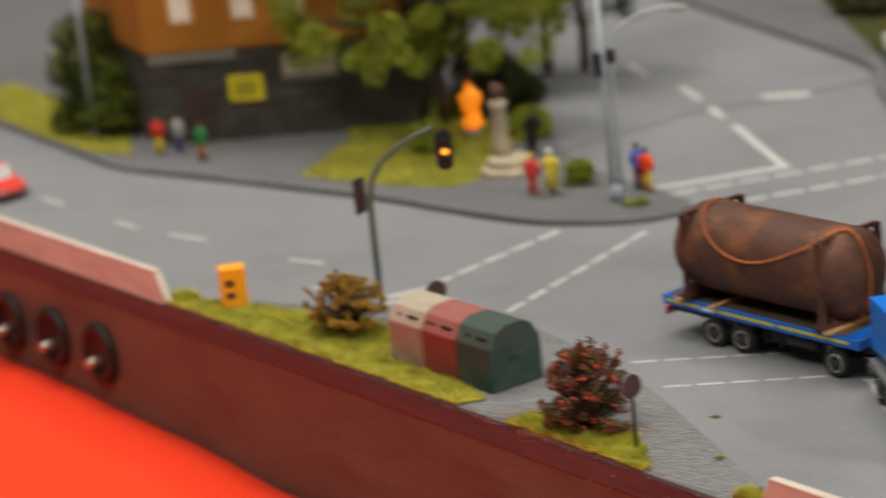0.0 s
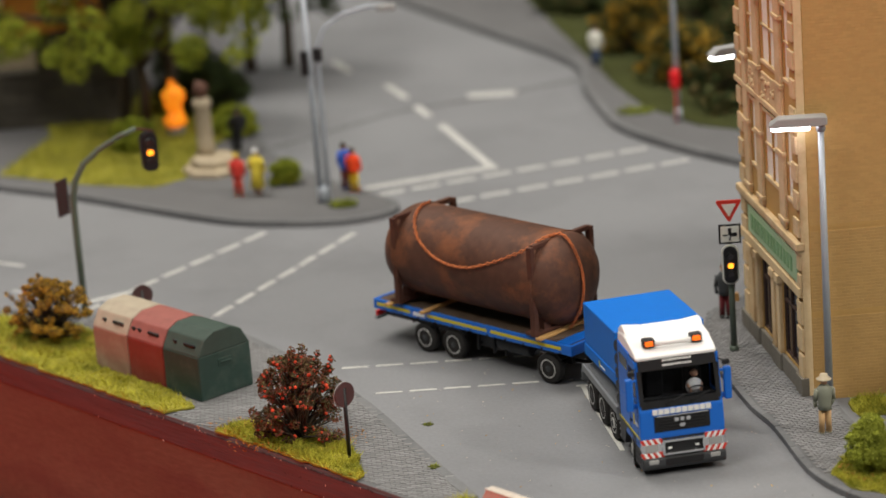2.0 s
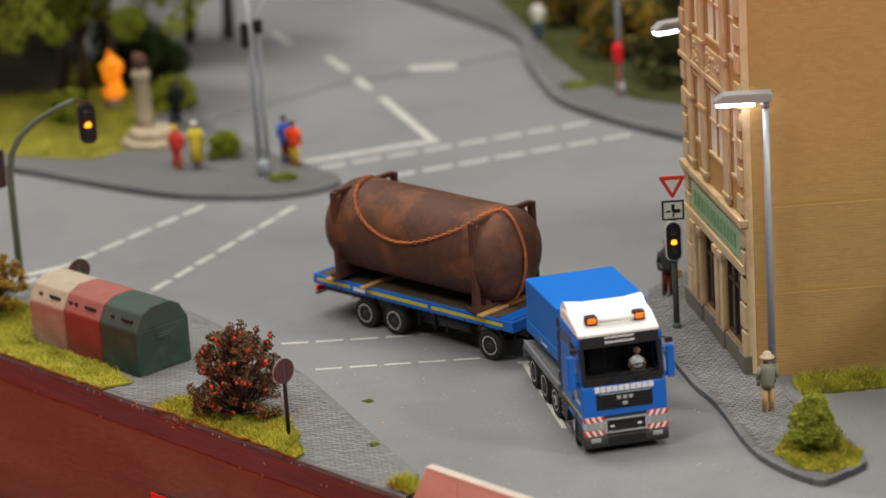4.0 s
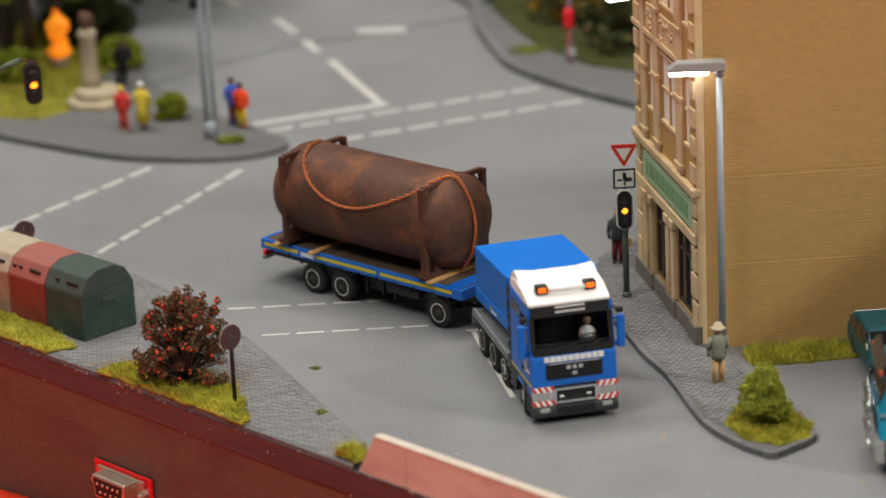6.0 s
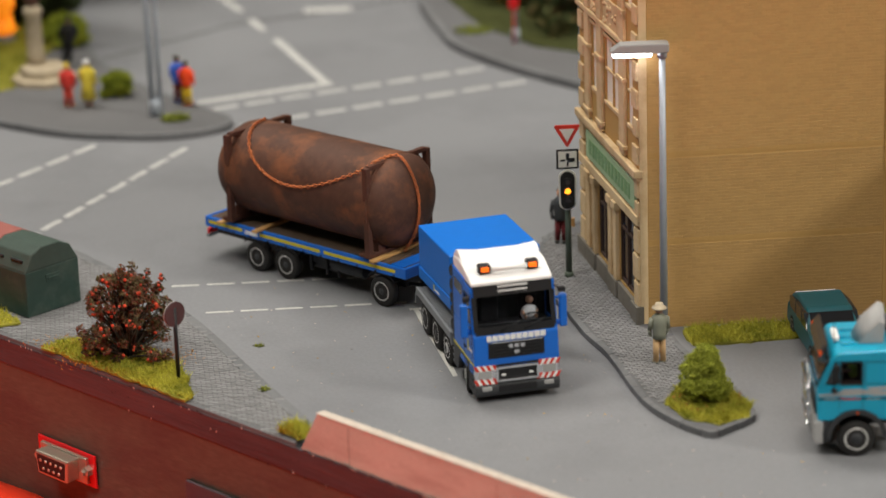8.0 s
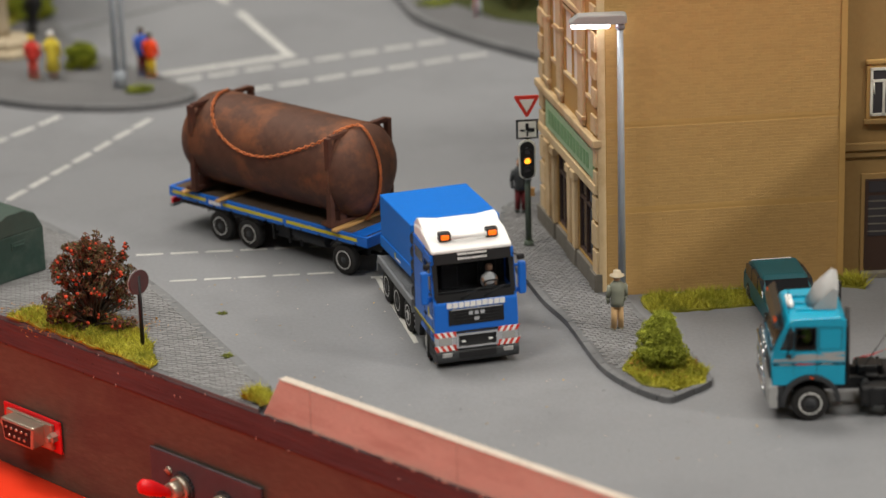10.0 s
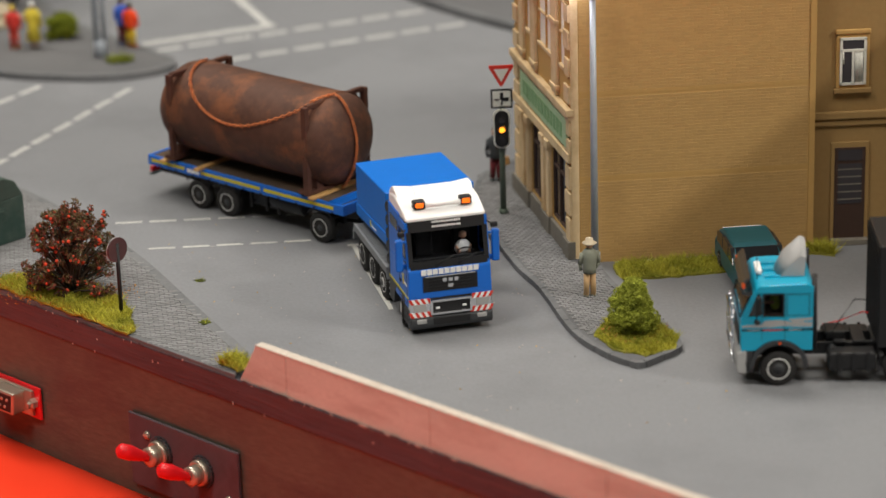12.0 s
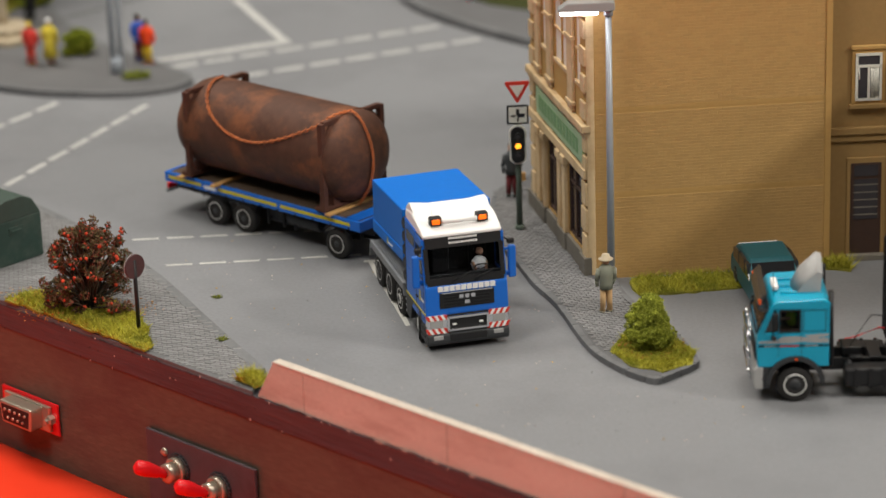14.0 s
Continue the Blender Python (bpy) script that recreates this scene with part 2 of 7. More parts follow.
def rod(bm, p0, p1, r0, r1=None, n=10, m=0, caps=True):
    p0, p1 = Vector(p0), Vector(p1)
    r1 = r0 if r1 is None else r1
    q = (p1 - p0).to_track_quat("Z", "Y")
    rings = []
    for p, r in ((p0, r0), (p1, r1)):
        rings.append([bm.verts.new(p + q @ Vector((r * math.cos(2 * math.pi * i / n), r * math.sin(2 * math.pi * i / n), 0))) for i in range(n)])
    fs = [bm.faces.new((rings[0][i], rings[0][(i + 1) % n], rings[1][(i + 1) % n], rings[1][i])) for i in range(n)]
    for f in fs:
        f.smooth = True
    if caps:
        fs += [bm.faces.new(rings[0][::-1]), bm.faces.new(rings[1])]
    for f in fs:
        f.material_index = m


def tube(bm, pts, r, n=8, m=0):
    pts = [Vector(p) for p in pts]
    rings = []
    for i, p in enumerate(pts):
        d = (pts[min(i + 1, len(pts) - 1)] - pts[max(i - 1, 0)]).normalized()
        q = d.to_track_quat("Z", "Y")
        rr = r[i] if isinstance(r, (list, tuple)) else r
        rings.append([bm.verts.new(p + q @ Vector((rr * math.cos(2 * math.pi * k / n), rr * math.sin(2 * math.pi * k / n), 0))) for k in range(n)])
    for a, b in zip(rings, rings[1:]):
        shift = min(range(n), key=lambda s: (a[0].co - b[s].co).length)
        for k in range(n):
            f = bm.faces.new((a[k], a[(k + 1) % n], b[(k + 1 + shift) % n], b[(k + shift) % n]))
            f.smooth, f.material_index = True, m
    for ring in (rings[0][::-1], rings[-1]):
        bm.faces.new(ring).material_index = m


def lathe(bm, profile, axis="z", at=(0, 0, 0), n=24, m=0, smooth=True):
    """Turns the profile (radius, height) round an axis through at."""
    at = Vector(at)
    rings = []
    for r, h in profile:
        ring = []
        for i in range(n):
            c, s = r * math.cos(2 * math.pi * i / n), r * math.sin(2 * math.pi * i / n)
            v = {"z": (c, s, h), "y": (s, h, c), "x": (h, c, s)}[axis]
            ring.append(bm.verts.new(at + Vector(v)))
        rings.append(ring)
    for a, b in zip(rings, rings[1:]):
        for i in range(n):
            f = bm.faces.new((a[i], a[(i + 1) % n], b[(i + 1) % n], b[i]))
            f.smooth, f.material_index = smooth, m
    bm.faces.new(rings[0][::-1]).material_index = m
    bm.faces.new(rings[-1]).material_index = m


def blob(bm, at, r, sub=2, m=0, squash=(1, 1, 1), rough=0.0, seed=0):
    ret = bmesh.ops.create_icosphere(bm, subdivisions=sub, radius=1.0)
    for v in ret["verts"]:
        k = 1 + rough * noise.noise(v.co * 2.3 + Vector((seed, seed * 2, 0)))
        v.co = Vector(at) + Vector((v.co.x * squash[0], v.co.y * squash[1], v.co.z * squash[2])) * r * k
    for f in {f for v in ret["verts"] for f in v.link_faces}:
        f.smooth, f.material_index = True, m


def mesh_of(bm, name, mats):
    bmesh.ops.recalc_face_normals(bm, faces=bm.faces)
    for v in bm.verts:
        v.co *= MM
    me = bpy.data.meshes.new(name)
    bm.to_mesh(me)
    bm.free()
    for m in (mats if isinstance(mats, (list, tuple)) else [mats]):
        me.materials.append(m)
    return me


def part(name, bm, mats, parent=None, label="", at=None):
    """Links a bmesh as one mesh object under a thing or a part."""
    ob = new(name, mesh_of(bm, name, mats))
    ob.parent = parent
    if at is not None:
        ob.matrix_basis = at
    if label:
        tagged(ob, label)
    return ob


def place(x, y, z=0.0, rz=0.0, rx=0.0, ry=0.0):
    return pose(x * MM, y * MM, z * MM, rx, ry, rz)


def thing(name, m, label, category, group="", kind=""):
    ob = new(name)
    ob.empty_display_size = 0.01
    ob.matrix_basis = m
    return tagged(ob, label, category, group, kind)


def solo(name, bm, mats, m, label, category, group="", kind=""):
    ob = new(name, mesh_of(bm, name, mats))
    ob.matrix_basis = m
    return tagged(ob, label, category, group, kind)


B = bmesh.new

# ---- hall, table and layout board ----
bm = B(); box(bm, -4000, 4000, -3500, 4500, -860, -800)
solo("floor", bm, HALL_FLOOR, place(0, 0), "grey hall floor below the tables", "floor", kind="structure")
bm = B(); box(bm, -4000, 4000, -3500, 4500, 2400, 2450)
solo("ceiling", bm, HALL_WALL, place(0, 0), "pale hall ceiling over the layout", "ceiling", kind="structure")
for nm, (x0, x1, y0, y1) in {"wall_north": (-4000, 4000, 4500, 4600), "wall_south": (-4000, 4000, -3600, -3500), "wall_east": (4000, 4100, -3500, 4500), "wall_west": (-4100, -4000, -3500, 4500)}.items():
    bm = B(); box(bm, x0, x1, y0, y1, -800, 2400)
    solo(nm, bm, HALL_WALL, place(0, 0), "plain pale hall wall", "wall", kind="structure")

EDGE = Vector((-101.6, 876.5))      # a point on the board's front edge
ALONG = Vector((0.718, -0.696))     # along that edge, towards the right
OUT = Vector((-0.696, -0.718))      # outwards, towards the table in front
EDGE_TURN = math.degrees(math.atan2(ALONG.y, ALONG.x))


def edge(s, out=0.0):
    p = EDGE + ALONG * s + OUT * out
    return (p.x, p.y)




def cloth_z(s, out):
    """Height of the loosely draped cloth at s along the edge."""
    marks = [(-1500, -57), (-420, -57), (-320, -60), (-235, -65), (-160, -60.5), (-90, -56), (0, -56.5), (700, -56.5)]
    for (a, za), (b, zb) in zip(marks, marks[1:]):
        if a <= s <= b:
            u = (s - a) / (b - a)
            u = u * u * (3 - 2 * u)
            z = za + (zb - za) * u
            break
    return -60 + (z + 60) * max(0.35, 1 - out / 300) + 0.5 * noise.noise(Vector((s * 0.012, out * 0.012, 0)))


bm = B()
grid = [[bm.verts.new((*edge(sv, ov), cloth_z(sv, ov))) for ov in (0.1, 12, 30, 60, 100, 160, 240, 340, 500)] for sv in range(-1500, 701, 10)]
low = [[bm.verts.new((v.co.x, v.co.y, v.co.z - 1.0)) for v in row] for row in grid]
for a, b, up in ((grid, grid[1:], True), (low, low[1:], False)):
    for r0, r1 in zip(a, b):
        for k in range(8):
            f = bm.faces.new((r0[k], r0[k + 1], r1[k + 1], r1[k]) if up else (r0[k], r1[k], r1[k + 1], r0[k + 1]))
            f.smooth = True
for k in (0, 8):
    for i in range(len(grid) - 1):
        bm.faces.new((grid[i][k], grid[i + 1][k], low[i + 1][k], low[i][k]))
for i in (0, -1):
    for k in range(8):
        bm.faces.new((grid[i][k], grid[i][k + 1], low[i][k + 1], low[i][k]))
solo("tablecloth", bm, CLOTH, place(0, 0), "bright red cloth covering the table in front of the layout", "tablecloth")
bm = B()
prism(bm, [edge(-1500, 5), edge(-1500, 495), edge(700, 495), edge(700, 5)], -800, -71.5)
solo("exhibition_table", bm, HALL_FLOOR, place(0, 0), "long table under a red cloth", "table")

bm = B()
prism(bm, [edge(-1300, -3), edge(900, -3), (1200, 400), (1200, 2700), (-1400, 2700), (-1400, 1780)], -3, 0)
ground = solo("road", bm, ASPHALT, place(0, 0), "matt grey model road surface of a street crossing", "road", kind="structure")
# fascia: the painted board that faces the public, in local x along the edge, y outwards
fascia = thing("fascia_board", place(EDGE.x, EDGE.y, 0, EDGE_TURN), "maroon painted wooden fascia board along the layout edge", "fascia", kind="structure")
bm = B(); box(bm, -1300, 900, -0.5, 4, -9, 0.1, 0.35)
part("edge_strip", bm, FASCIA_EDGE, fascia, "darker worn edge strip with chipped paint")
bm = B(); box(bm, -1300, 900, 0, 4, -90, -9, 0)
part("board", bm, FASCIA, fascia)
random.seed(11)
bm = B()
for i in range(240):
    s, w = random.uniform(-160, 330), random.uniform(0.3, 1.5 if i % 5 else 0.7)
    z = random.choice([0.12, 0.12, 0.12, -8.7, -4]) - random.uniform(0.0, 0.5)
    pts = [(s + w * 0.5 * math.cos(a) * random.uniform(0.5, 1.2), z + 0.45 * math.sin(a) * random.uniform(0.4, 1.3)) for a in [6.283 * k / 7 for k in range(7)]]
    side_prism(bm, pts, -0.56, -0.45, 0 if i % 5 else 1)
for i in range(70):
    s, w = random.uniform(48, 330), random.uniform(0.8, 5.0)
    pts = [(s + w * 0.5 * math.cos(a) * random.uniform(0.6, 1.2), 0.1 + 0.38 * math.sin(a) * random.uniform(0.3, 1.3)) for a in [6.283 * k / 9 for k in range(9)]]
    side_prism(bm, pts, -0.57, -0.44, 2 if i % 5 else 3)
part("paint_chip", bm, [DARK_GREY, PINK, FASCIA_EDGE, PINK_CAP], fascia, "small chips where the paint has flaked")


def upstand(s0, s1, slope_left, slope_right, joints):
    """The pink boards that stand along the layout's edge, with a cream top edge."""
    a, b = s0 + (8 if slope_left else 0), s1 - (8 if slope_right else 0)
    t = thing("edge_wall", place(EDGE.x, EDGE.y, 0, EDGE_TURN), "low pink painted wooden wall with cream top edge", "low wall", "edge walls")
    cuts = [a] + joints + [b]
    for i, (p, q) in enumerate(zip(cuts, cuts[1:])):
        l = s0 if i == 0 else p + 0.12
        r = s1 if i == len(cuts) - 2 else q - 0.12
        bm = B()
        side_prism(bm, [(l, 0.1), (r, 0.1), (q - 0.12, 13.6), (p + 0.12, 13.6)], 0.1, 3.1, bevel=0.15)
        part("board", bm, PINK, t)
        bm = B()
        box(bm, p + 0.1, q - 0.1, -0.05, 3.3, 13.6, 14.4, 0.25)
        part("top_edge", bm, PINK_CAP, t, "cream painted top edge")
    return t


upstand(50, 420, True, False, [72, 135, 205, 290])
upstand(-640, -316, False, True, [-560, -455, -385])


# ---- pavements, kerbs, markings ----
def smooth_line(pts, n=4):
    out = []
    for i in range(len(pts) - 1):
        p0, p1, p2, p3 = (Vector(pts[max(i - 1, 0)]), Vector(pts[i]), Vector(pts[i + 1]), Vector(pts[min(i + 2, len(pts) - 1)]))
        for k in range(n):
            u = k / n
            out.append(tuple(0.5 * ((2 * p1) + (p2 - p0) * u + (2 * p0 - 5 * p1 + 4 * p2 - p3) * u * u + (3 * p1 - p0 - 3 * p2 + p3) * u ** 3)))
    return out + [tuple(pts[-1])]


def pavement(name, kerb, rest, label, height=2.2, kerb_w=2.2, step=7.5):
    """A raised pavement: a slab with a row of kerb stones along the line kerb; rest closes its outline."""
    line = smooth_line(kerb)
    t = thing(name, place(0, 0), label, "pavement", kind="structure")
    area = sum(a[0] * b[1] - b[0] * a[1] for a, b in zip(line + rest, (line + rest)[1:] + [line[0]]))
    side = 1 if area > 0 else -1
    bm = B()
    inner = []
    for i, p in enumerate(line):
        d = Vector(line[min(i + 1, len(line) - 1)]) - Vector(line[max(i - 1, 0)])
        nrm = Vector((-d.y, d.x)).normalized() * side
        inner.append(tuple(Vector(p) + nrm * kerb_w * 0.5))
    prism(bm, inner + rest, 0, height - 0.25)
    part("slab", bm, JOINT, t)
    # kerb stones of equal length along the line
    acc, start, k0 = 0.0, 0, 0
    for i in range(1, len(line)):
        acc += (Vector(line[i]) - Vector(line[i - 1])).length
        if acc >= step or i == len(line) - 1:
            seg = line[start:i + 1]
            outer, inn = [], []
            for j, p in enumerate(seg):
                gi = start + j
                d = Vector(line[min(gi + 1, len(line) - 1)]) - Vector(line[max(gi - 1, 0)])
                nrm = Vector((-d.y, d.x)).normalized() * side
                trim = d.normalized() * (0.12 if j == 0 else -0.12 if j == len(seg) - 1 else 0)
                outer.append(tuple(Vector(p) + trim))
                inn.append(tuple(Vector(p) + trim + nrm * kerb_w))
            if len(seg) > 1:
                bm = B()
                prism(bm, outer + inn[::-1], 0, height + random.uniform(-0.05, 0.08), bevel=0.12)
                part("kerb_stone", bm, KERB, t)
            start, acc = i, 0.0
    return t


KERB_NEAR = [(-64, 862), (-85, 907), (-106, 953), (-124, 984), (-146, 1017), (-170, 1046), (-205, 1066), (-250, 1081), (-300, 1097), (-331, 1101)]
near_pave = pavement("pavement_near", KERB_NEAR, [edge(-318, 0.2), edge(48, 0.2)], "grey cobbled pavement along the layout edge", step=14, height=1.6, kerb_w=3.6)
KERB_PLAZA = [(-700, 1690), (-580, 1505), (-517, 1445), (-467, 1389), (-421, 1336.5), (-392, 1317.5), (-366.5, 1304), (-300, 1266), (-260, 1242), (-196, 1197), (-163, 1186), (-138, 1184.5), (-119, 1193), (-115, 1205), (-123, 1219), (-150, 1252), (-185, 1310),
              (-212, 1420), (-245, 1600), (-300, 1900)]
plaza = pavement("pavement_plaza", KERB_PLAZA, [(-320, 2300), (-900, 2300), (-900, 1700)], "grey raised pavement of the corner square", step=20, height=3.0, kerb_w=3.0)
KERB_FAR = [(-330, 1985), (-215, 1760), (-103, 1562), (-44, 1459), (-36, 1400), (-27, 1352), (-18, 1318), (6, 1280), (38, 1243), (75, 1205), (120, 1170)]
far_pave = pavement("pavement_far", KERB_FAR, [(700, 1300), (700, 2300), (-330, 2300)], "grey pavement with dark kerb across the street", step=20, height=3.5, kerb_w=3.5)
KERB_RIGHT = [(60, 1080), (38, 1062), (18, 1040), (13, 1016), (13, 996), (17, 972), (22, 953), (27, 932), (34, 911), (42.5, 872), (51.5, 853), (59.5, 843.5), (64.0, 841.6), (70, 846.5), (76.2, 852.5), (78.0, 859), (73, 881), (62, 908), (57, 928), (56, 942)]
right_pave = pavement("pavement_corner", KERB_RIGHT, [(80, 1040)], "narrow grey cobbled pavement in front of the corner building", step=6.5)


def inside(p, poly):
    c = False
    for (x0, y0), (x1, y1) in zip(poly, poly[1:] + poly[:1]):
        if (y0 > p[1]) != (y1 > p[1]) and p[0] < (x1 - x0) * (p[1] - y0) / (y1 - y0) + x0:
            c = not c
    return c


def marking(a, b, w, name="road_marking", label="white painted line on the road", off=0.0):
    a, b = Vector(a), Vector(b)
    d = (b - a).normalized()
    nrm = Vector((-d.y, d.x)) * w / 2
    bm = B()
    n = max(2, int((b - a).length / 4))
    random.seed(int(a.x * 13 + a.y * 7) & 9999)
    left = [a + (b - a) * i / n + nrm * (1 + random.uniform(-0.12, 0.12)) for i in range(n + 1)]
    right = [a + (b - a) * i / n - nrm * (1 + random.uniform(-0.12, 0.12)) for i in range(n + 1)]
    prism(bm, [tuple(p) for p in left + right[::-1]], 0.0, 0.12 + off)
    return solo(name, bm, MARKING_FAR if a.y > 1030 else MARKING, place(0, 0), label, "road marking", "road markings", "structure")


def dashes(a, b, n, w, fill=0.78, name="dash_marking"):
    a, b = Vector(a), Vector(b)
    for i in range(n):
        p = a + (b - a) * (i / n)
        q = p + (b - a) / n * fill
        marking(p, q, w, name, "short white dash of a crossing line")


dashes((-121.3, 997.6), (6.5, 1005.3), 10, 1.15)
dashes((-106.3, 968.4), (17.0, 977.3), 10, 1.15)
marking((-33.8, 966.2), (15.2, 969.4), 1.9)
marking((-31.5, 965.5), (-17.3, 900.4), 1.7, off=0.03)
marking((-74.5, 1269.0), (-134.1, 1242.6), 5.2)
marking((-76.5, 1266.5), (-105.4, 1350.5), 4.2, off=0.03)
marking((-112.5, 1369), (-120.5, 1391), 4.0)
marking((-126.8, 1409), (-139.2, 1440), 4.0)
marking((-161.6, 1474), (-172.8, 1500), 4.0)
marking((-95, 1406), (-71, 1408), 9.0)
dashes((-127.5, 1230.5), (-2, 1288.5), 8, 3.2)
dashes((-111.5, 1204.5), (17, 1264), 8, 3.2)
dashes((-236, 1078), (-170, 1184), 7, 3.0)
dashes((-192, 1036), (-131, 1176), 9, 3.0)
marking((-241, 1089), (-216, 1107), 3.2, off=0.03)
marking((-270, 1114.5), (-244, 1099.5), 2.0)
marking((-357.7, 1209.2), (-336.9, 1196.4), 2.2)
marking((-391.1, 1235.8), (-378.1, 1224), 2.2)
marking((-443.9, 1288.3), (-429.1, 1273.3), 2.2)
marking((-289, 1158), (-272, 1149), 2.2)

# ---- corner building ----
CORNER = Vector((46.7, 940.0))
FACADE_TURN = math.degrees(math.atan2(0.978, -0.207))   # local x runs back along the facade
SIDE_TURN = math.degrees(math.atan2(0.0985, 0.995))     # local x runs right along the side wall
house = thing("corner_building", place(CORNER.x, CORNER.y), "sand-coloured brick corner house with ornate shop front", "building")
F = Vector((-0.207, 0.978))
S = Vector((0.9951, 0.0985))


def on_plan(a, b):
    p = F * a + S * b
    return (p.x, p.y)


bm = B()
prism(bm, [on_plan(1.2, 1.2), on_plan(1.2, 86), on_plan(82, 86), on_plan(82, 1.2)], 0, 165)
part("wall", bm, SAND_DARK, house)
FM = Matrix.Rotation(radians(FACADE_TURN), 4, "Z")
SM = Matrix.Rotation(radians(SIDE_TURN), 4, "Z")


def fpart(name, bm, mats, label="", parent=None):
    """Part on the facade: x back along the facade, y inwards (negative) or outwards (positive), z up."""
    return part(name, bm, mats, house, label, FM)


# side wall of courses: local x right, outwards is -y
bm = B()
box(bm, 0, 86.5, 0, 1.2, 0, 165)
part("side_wall_base", bm, SAND, house, "sand-coloured brick side wall", SM)

# second building, set back, with door and window
annex = thing("rear_building", place(133.2, 954.0, 0, 3.0), "tan plastered house with dark door and white window", "building")
bm = B(); box(bm, 0, 130, 0, 70, 0, 165)
part("wall", bm, SAND_DARK, annex)
# Wing out of view, added to cast shade on the side wall and yard.
bm = B(); box(bm, 57, 130, -160, 0, 0, 101)
part("wing_wall", bm, SAND_DARK, annex)
bm = B(); box(bm, 0, 130, -1.6, 0, 46.5, 49.5, 0.5)
part("cornice", bm, SAND_DARK, annex)
bm = B(); box(bm, 0, 130, -0.9, 0, 44.0, 46.4, 0.3)
part("cornice_band", bm, SAND_DARK, annex)

# ---- ochre house across the square ----
ochre = thing("ochre_house", place(-405, 1370, 3.0, 5.0), "ochre house on a dark stone ground floor", "building")
bm = B(); prism(bm, [(0, 0), (140, 0), (140, 90), (-48, 90)], 0, 48)
part("ground_floor_wall", bm, STONE_WALL, ochre, "dark rough stone ground floor")
random.seed(31)
for k in range(7):      # proud stones of the rough ground floor
    x = random.uniform(-2, 0)
    while x < 138:
        w = random.uniform(6, 12)
        if not (14 < x + w / 2 < 34 or 37 < x + w / 2 < 61 and 1 < k < 5 or 66 < x + w / 2 < 100 and k > 3):
            bm = B(); box(bm, max(x, 0.2) + 0.2, min(x + w, 139.6) - 0.2, -0.7 - random.uniform(0, 0.3), 0.2, 0.4 + 6.2 * k, 6.2 + 6.2 * k, 0.25)
            part("stone", bm, STONE_WALL, ochre)
        x += w
bm = B(); prism(bm, [(-1.5, -1.5), (141.5, -1.5), (141.5, 91), (-50, 91)], 48, 134, bevel=0.4)
part("upper_wall", bm, ORANGE_WALL, ochre, "ochre painted upper floor")
for x in (20, 52, 78, 112):
    w = new("window"); w.parent = ochre
    bm = B(); box(bm, x - 6, x + 6, -2.6, -1.0, 63, 86, 0.3)
    part("window_frame", bm, SAND_LIGHT, w, "cream window surround")
    for z0, z1 in ((65, 74), (74.8, 84)):
        for a, b in ((x - 4.2, x - 0.3), (x + 0.3, x + 4.2)):
            bm = B(); box(bm, a, b, -2.9, -1.0, z0, z1)
            part("pane", bm, BLIND, w)
bm = B(); box(bm, 0, 46, -2.2, 0, 42.5, 47.5, 0.3)
part("painted_band", bm, PLINTH, ochre, "grey-blue faded lettering band")
bm = B(); box(bm, 16, 31, -0.8, 0.2, 0, 28, 0.2)
dr = part("door", bm, DOOR_BROWN, ochre, "dark brown wooden door")
bm = B(); rod(bm, (29, -1.4, 12), (29, -0.5, 12), 0.6, n=8)
part("door_handle", bm, NICKEL, dr)
bm = B(); box(bm, 40, 58, -1.8, -0.1, 20.0, 33.5, 0.2)
ys = part("notice_board", bm, SIGN_YELLOW, ochre, "yellow notice board")
for k in range(3):
    bm = B(); box(bm, 43, 55, -2.0, -1.7, 23.0 + 3 * k, 24.2 + 3 * k)
    part("print_bar", bm, BLACK, ys)
bm = B(); box(bm, 69, 97, -0.6, 0.2, 31, 42, 0.2)
w = part("barred_window", bm, CREAM_STONE, ochre, "pale barred ground floor window")
bm = B(); box(bm, 68, 98, -2.0, 0.2, 28.5, 30.6, 0.3)
part("window_sill", bm, PLINTH, w)


# ---- vehicles ----
def wheel(parent, x, y, r=5.9, w=3.6, out=-1, rear=True, turn=0.0, bright=False):
    """A wheel with its outer face towards out (-1 or 1 along y)."""
    at = pose(x * MM, y * MM, r * MM, 0, 0, turn)
    t = new("wheel")
    t.parent, t.matrix_basis = parent, at
    t.empty_display_size = 0.005
    bm = B()
    lathe(bm, [(r * 0.6, -w / 2), (r * 0.9, -w / 2), (r * 0.98, -w / 2 + 0.35), (r, -w * 0.25), (r, w * 0.25), (r * 0.98, w / 2 - 0.35), (r * 0.9, w / 2), (r * 0.6, w / 2)], "y", n=28)
    part("tyre", bm, TYRE, t)
    bm = B()
    o = out * w / 2
    prof = [(r * 0.62, o * 0.8), (r * 0.62, o * 1.04), (r * 0.55, o * 1.0), (r * 0.5, o * 0.5), (r * 0.3, o * (0.62 if rear else 1.05)), (r * 0.26, o * (0.7 if rear else 1.25)), (0.1, o * (0.72 if rear else 1.28))]
    lathe(bm, prof, "y", n=20)
    for i in range(8):
        a = 2 * math.pi * i / 8
        rod(bm, (r * 0.4 * math.sin(a), o * 0.55, r * 0.4 * math.cos(a)), (r * 0.4 * math.sin(a), o * 0.95, r * 0.4 * math.cos(a)), 0.22, n=6)
    part("rim", bm, RIM_BRIGHT if bright else RIM, t)
    bm = B()
    lathe(bm, [(r * (0.36 if bright else 0.24), o * 0.7), (r * (0.33 if bright else 0.22), o * (1.0 if rear else 1.3)), (0.05, o * (1.02 if rear else 1.32))], "y", n=10)
    part("hub", bm, DARK_GREY, t)
    return t


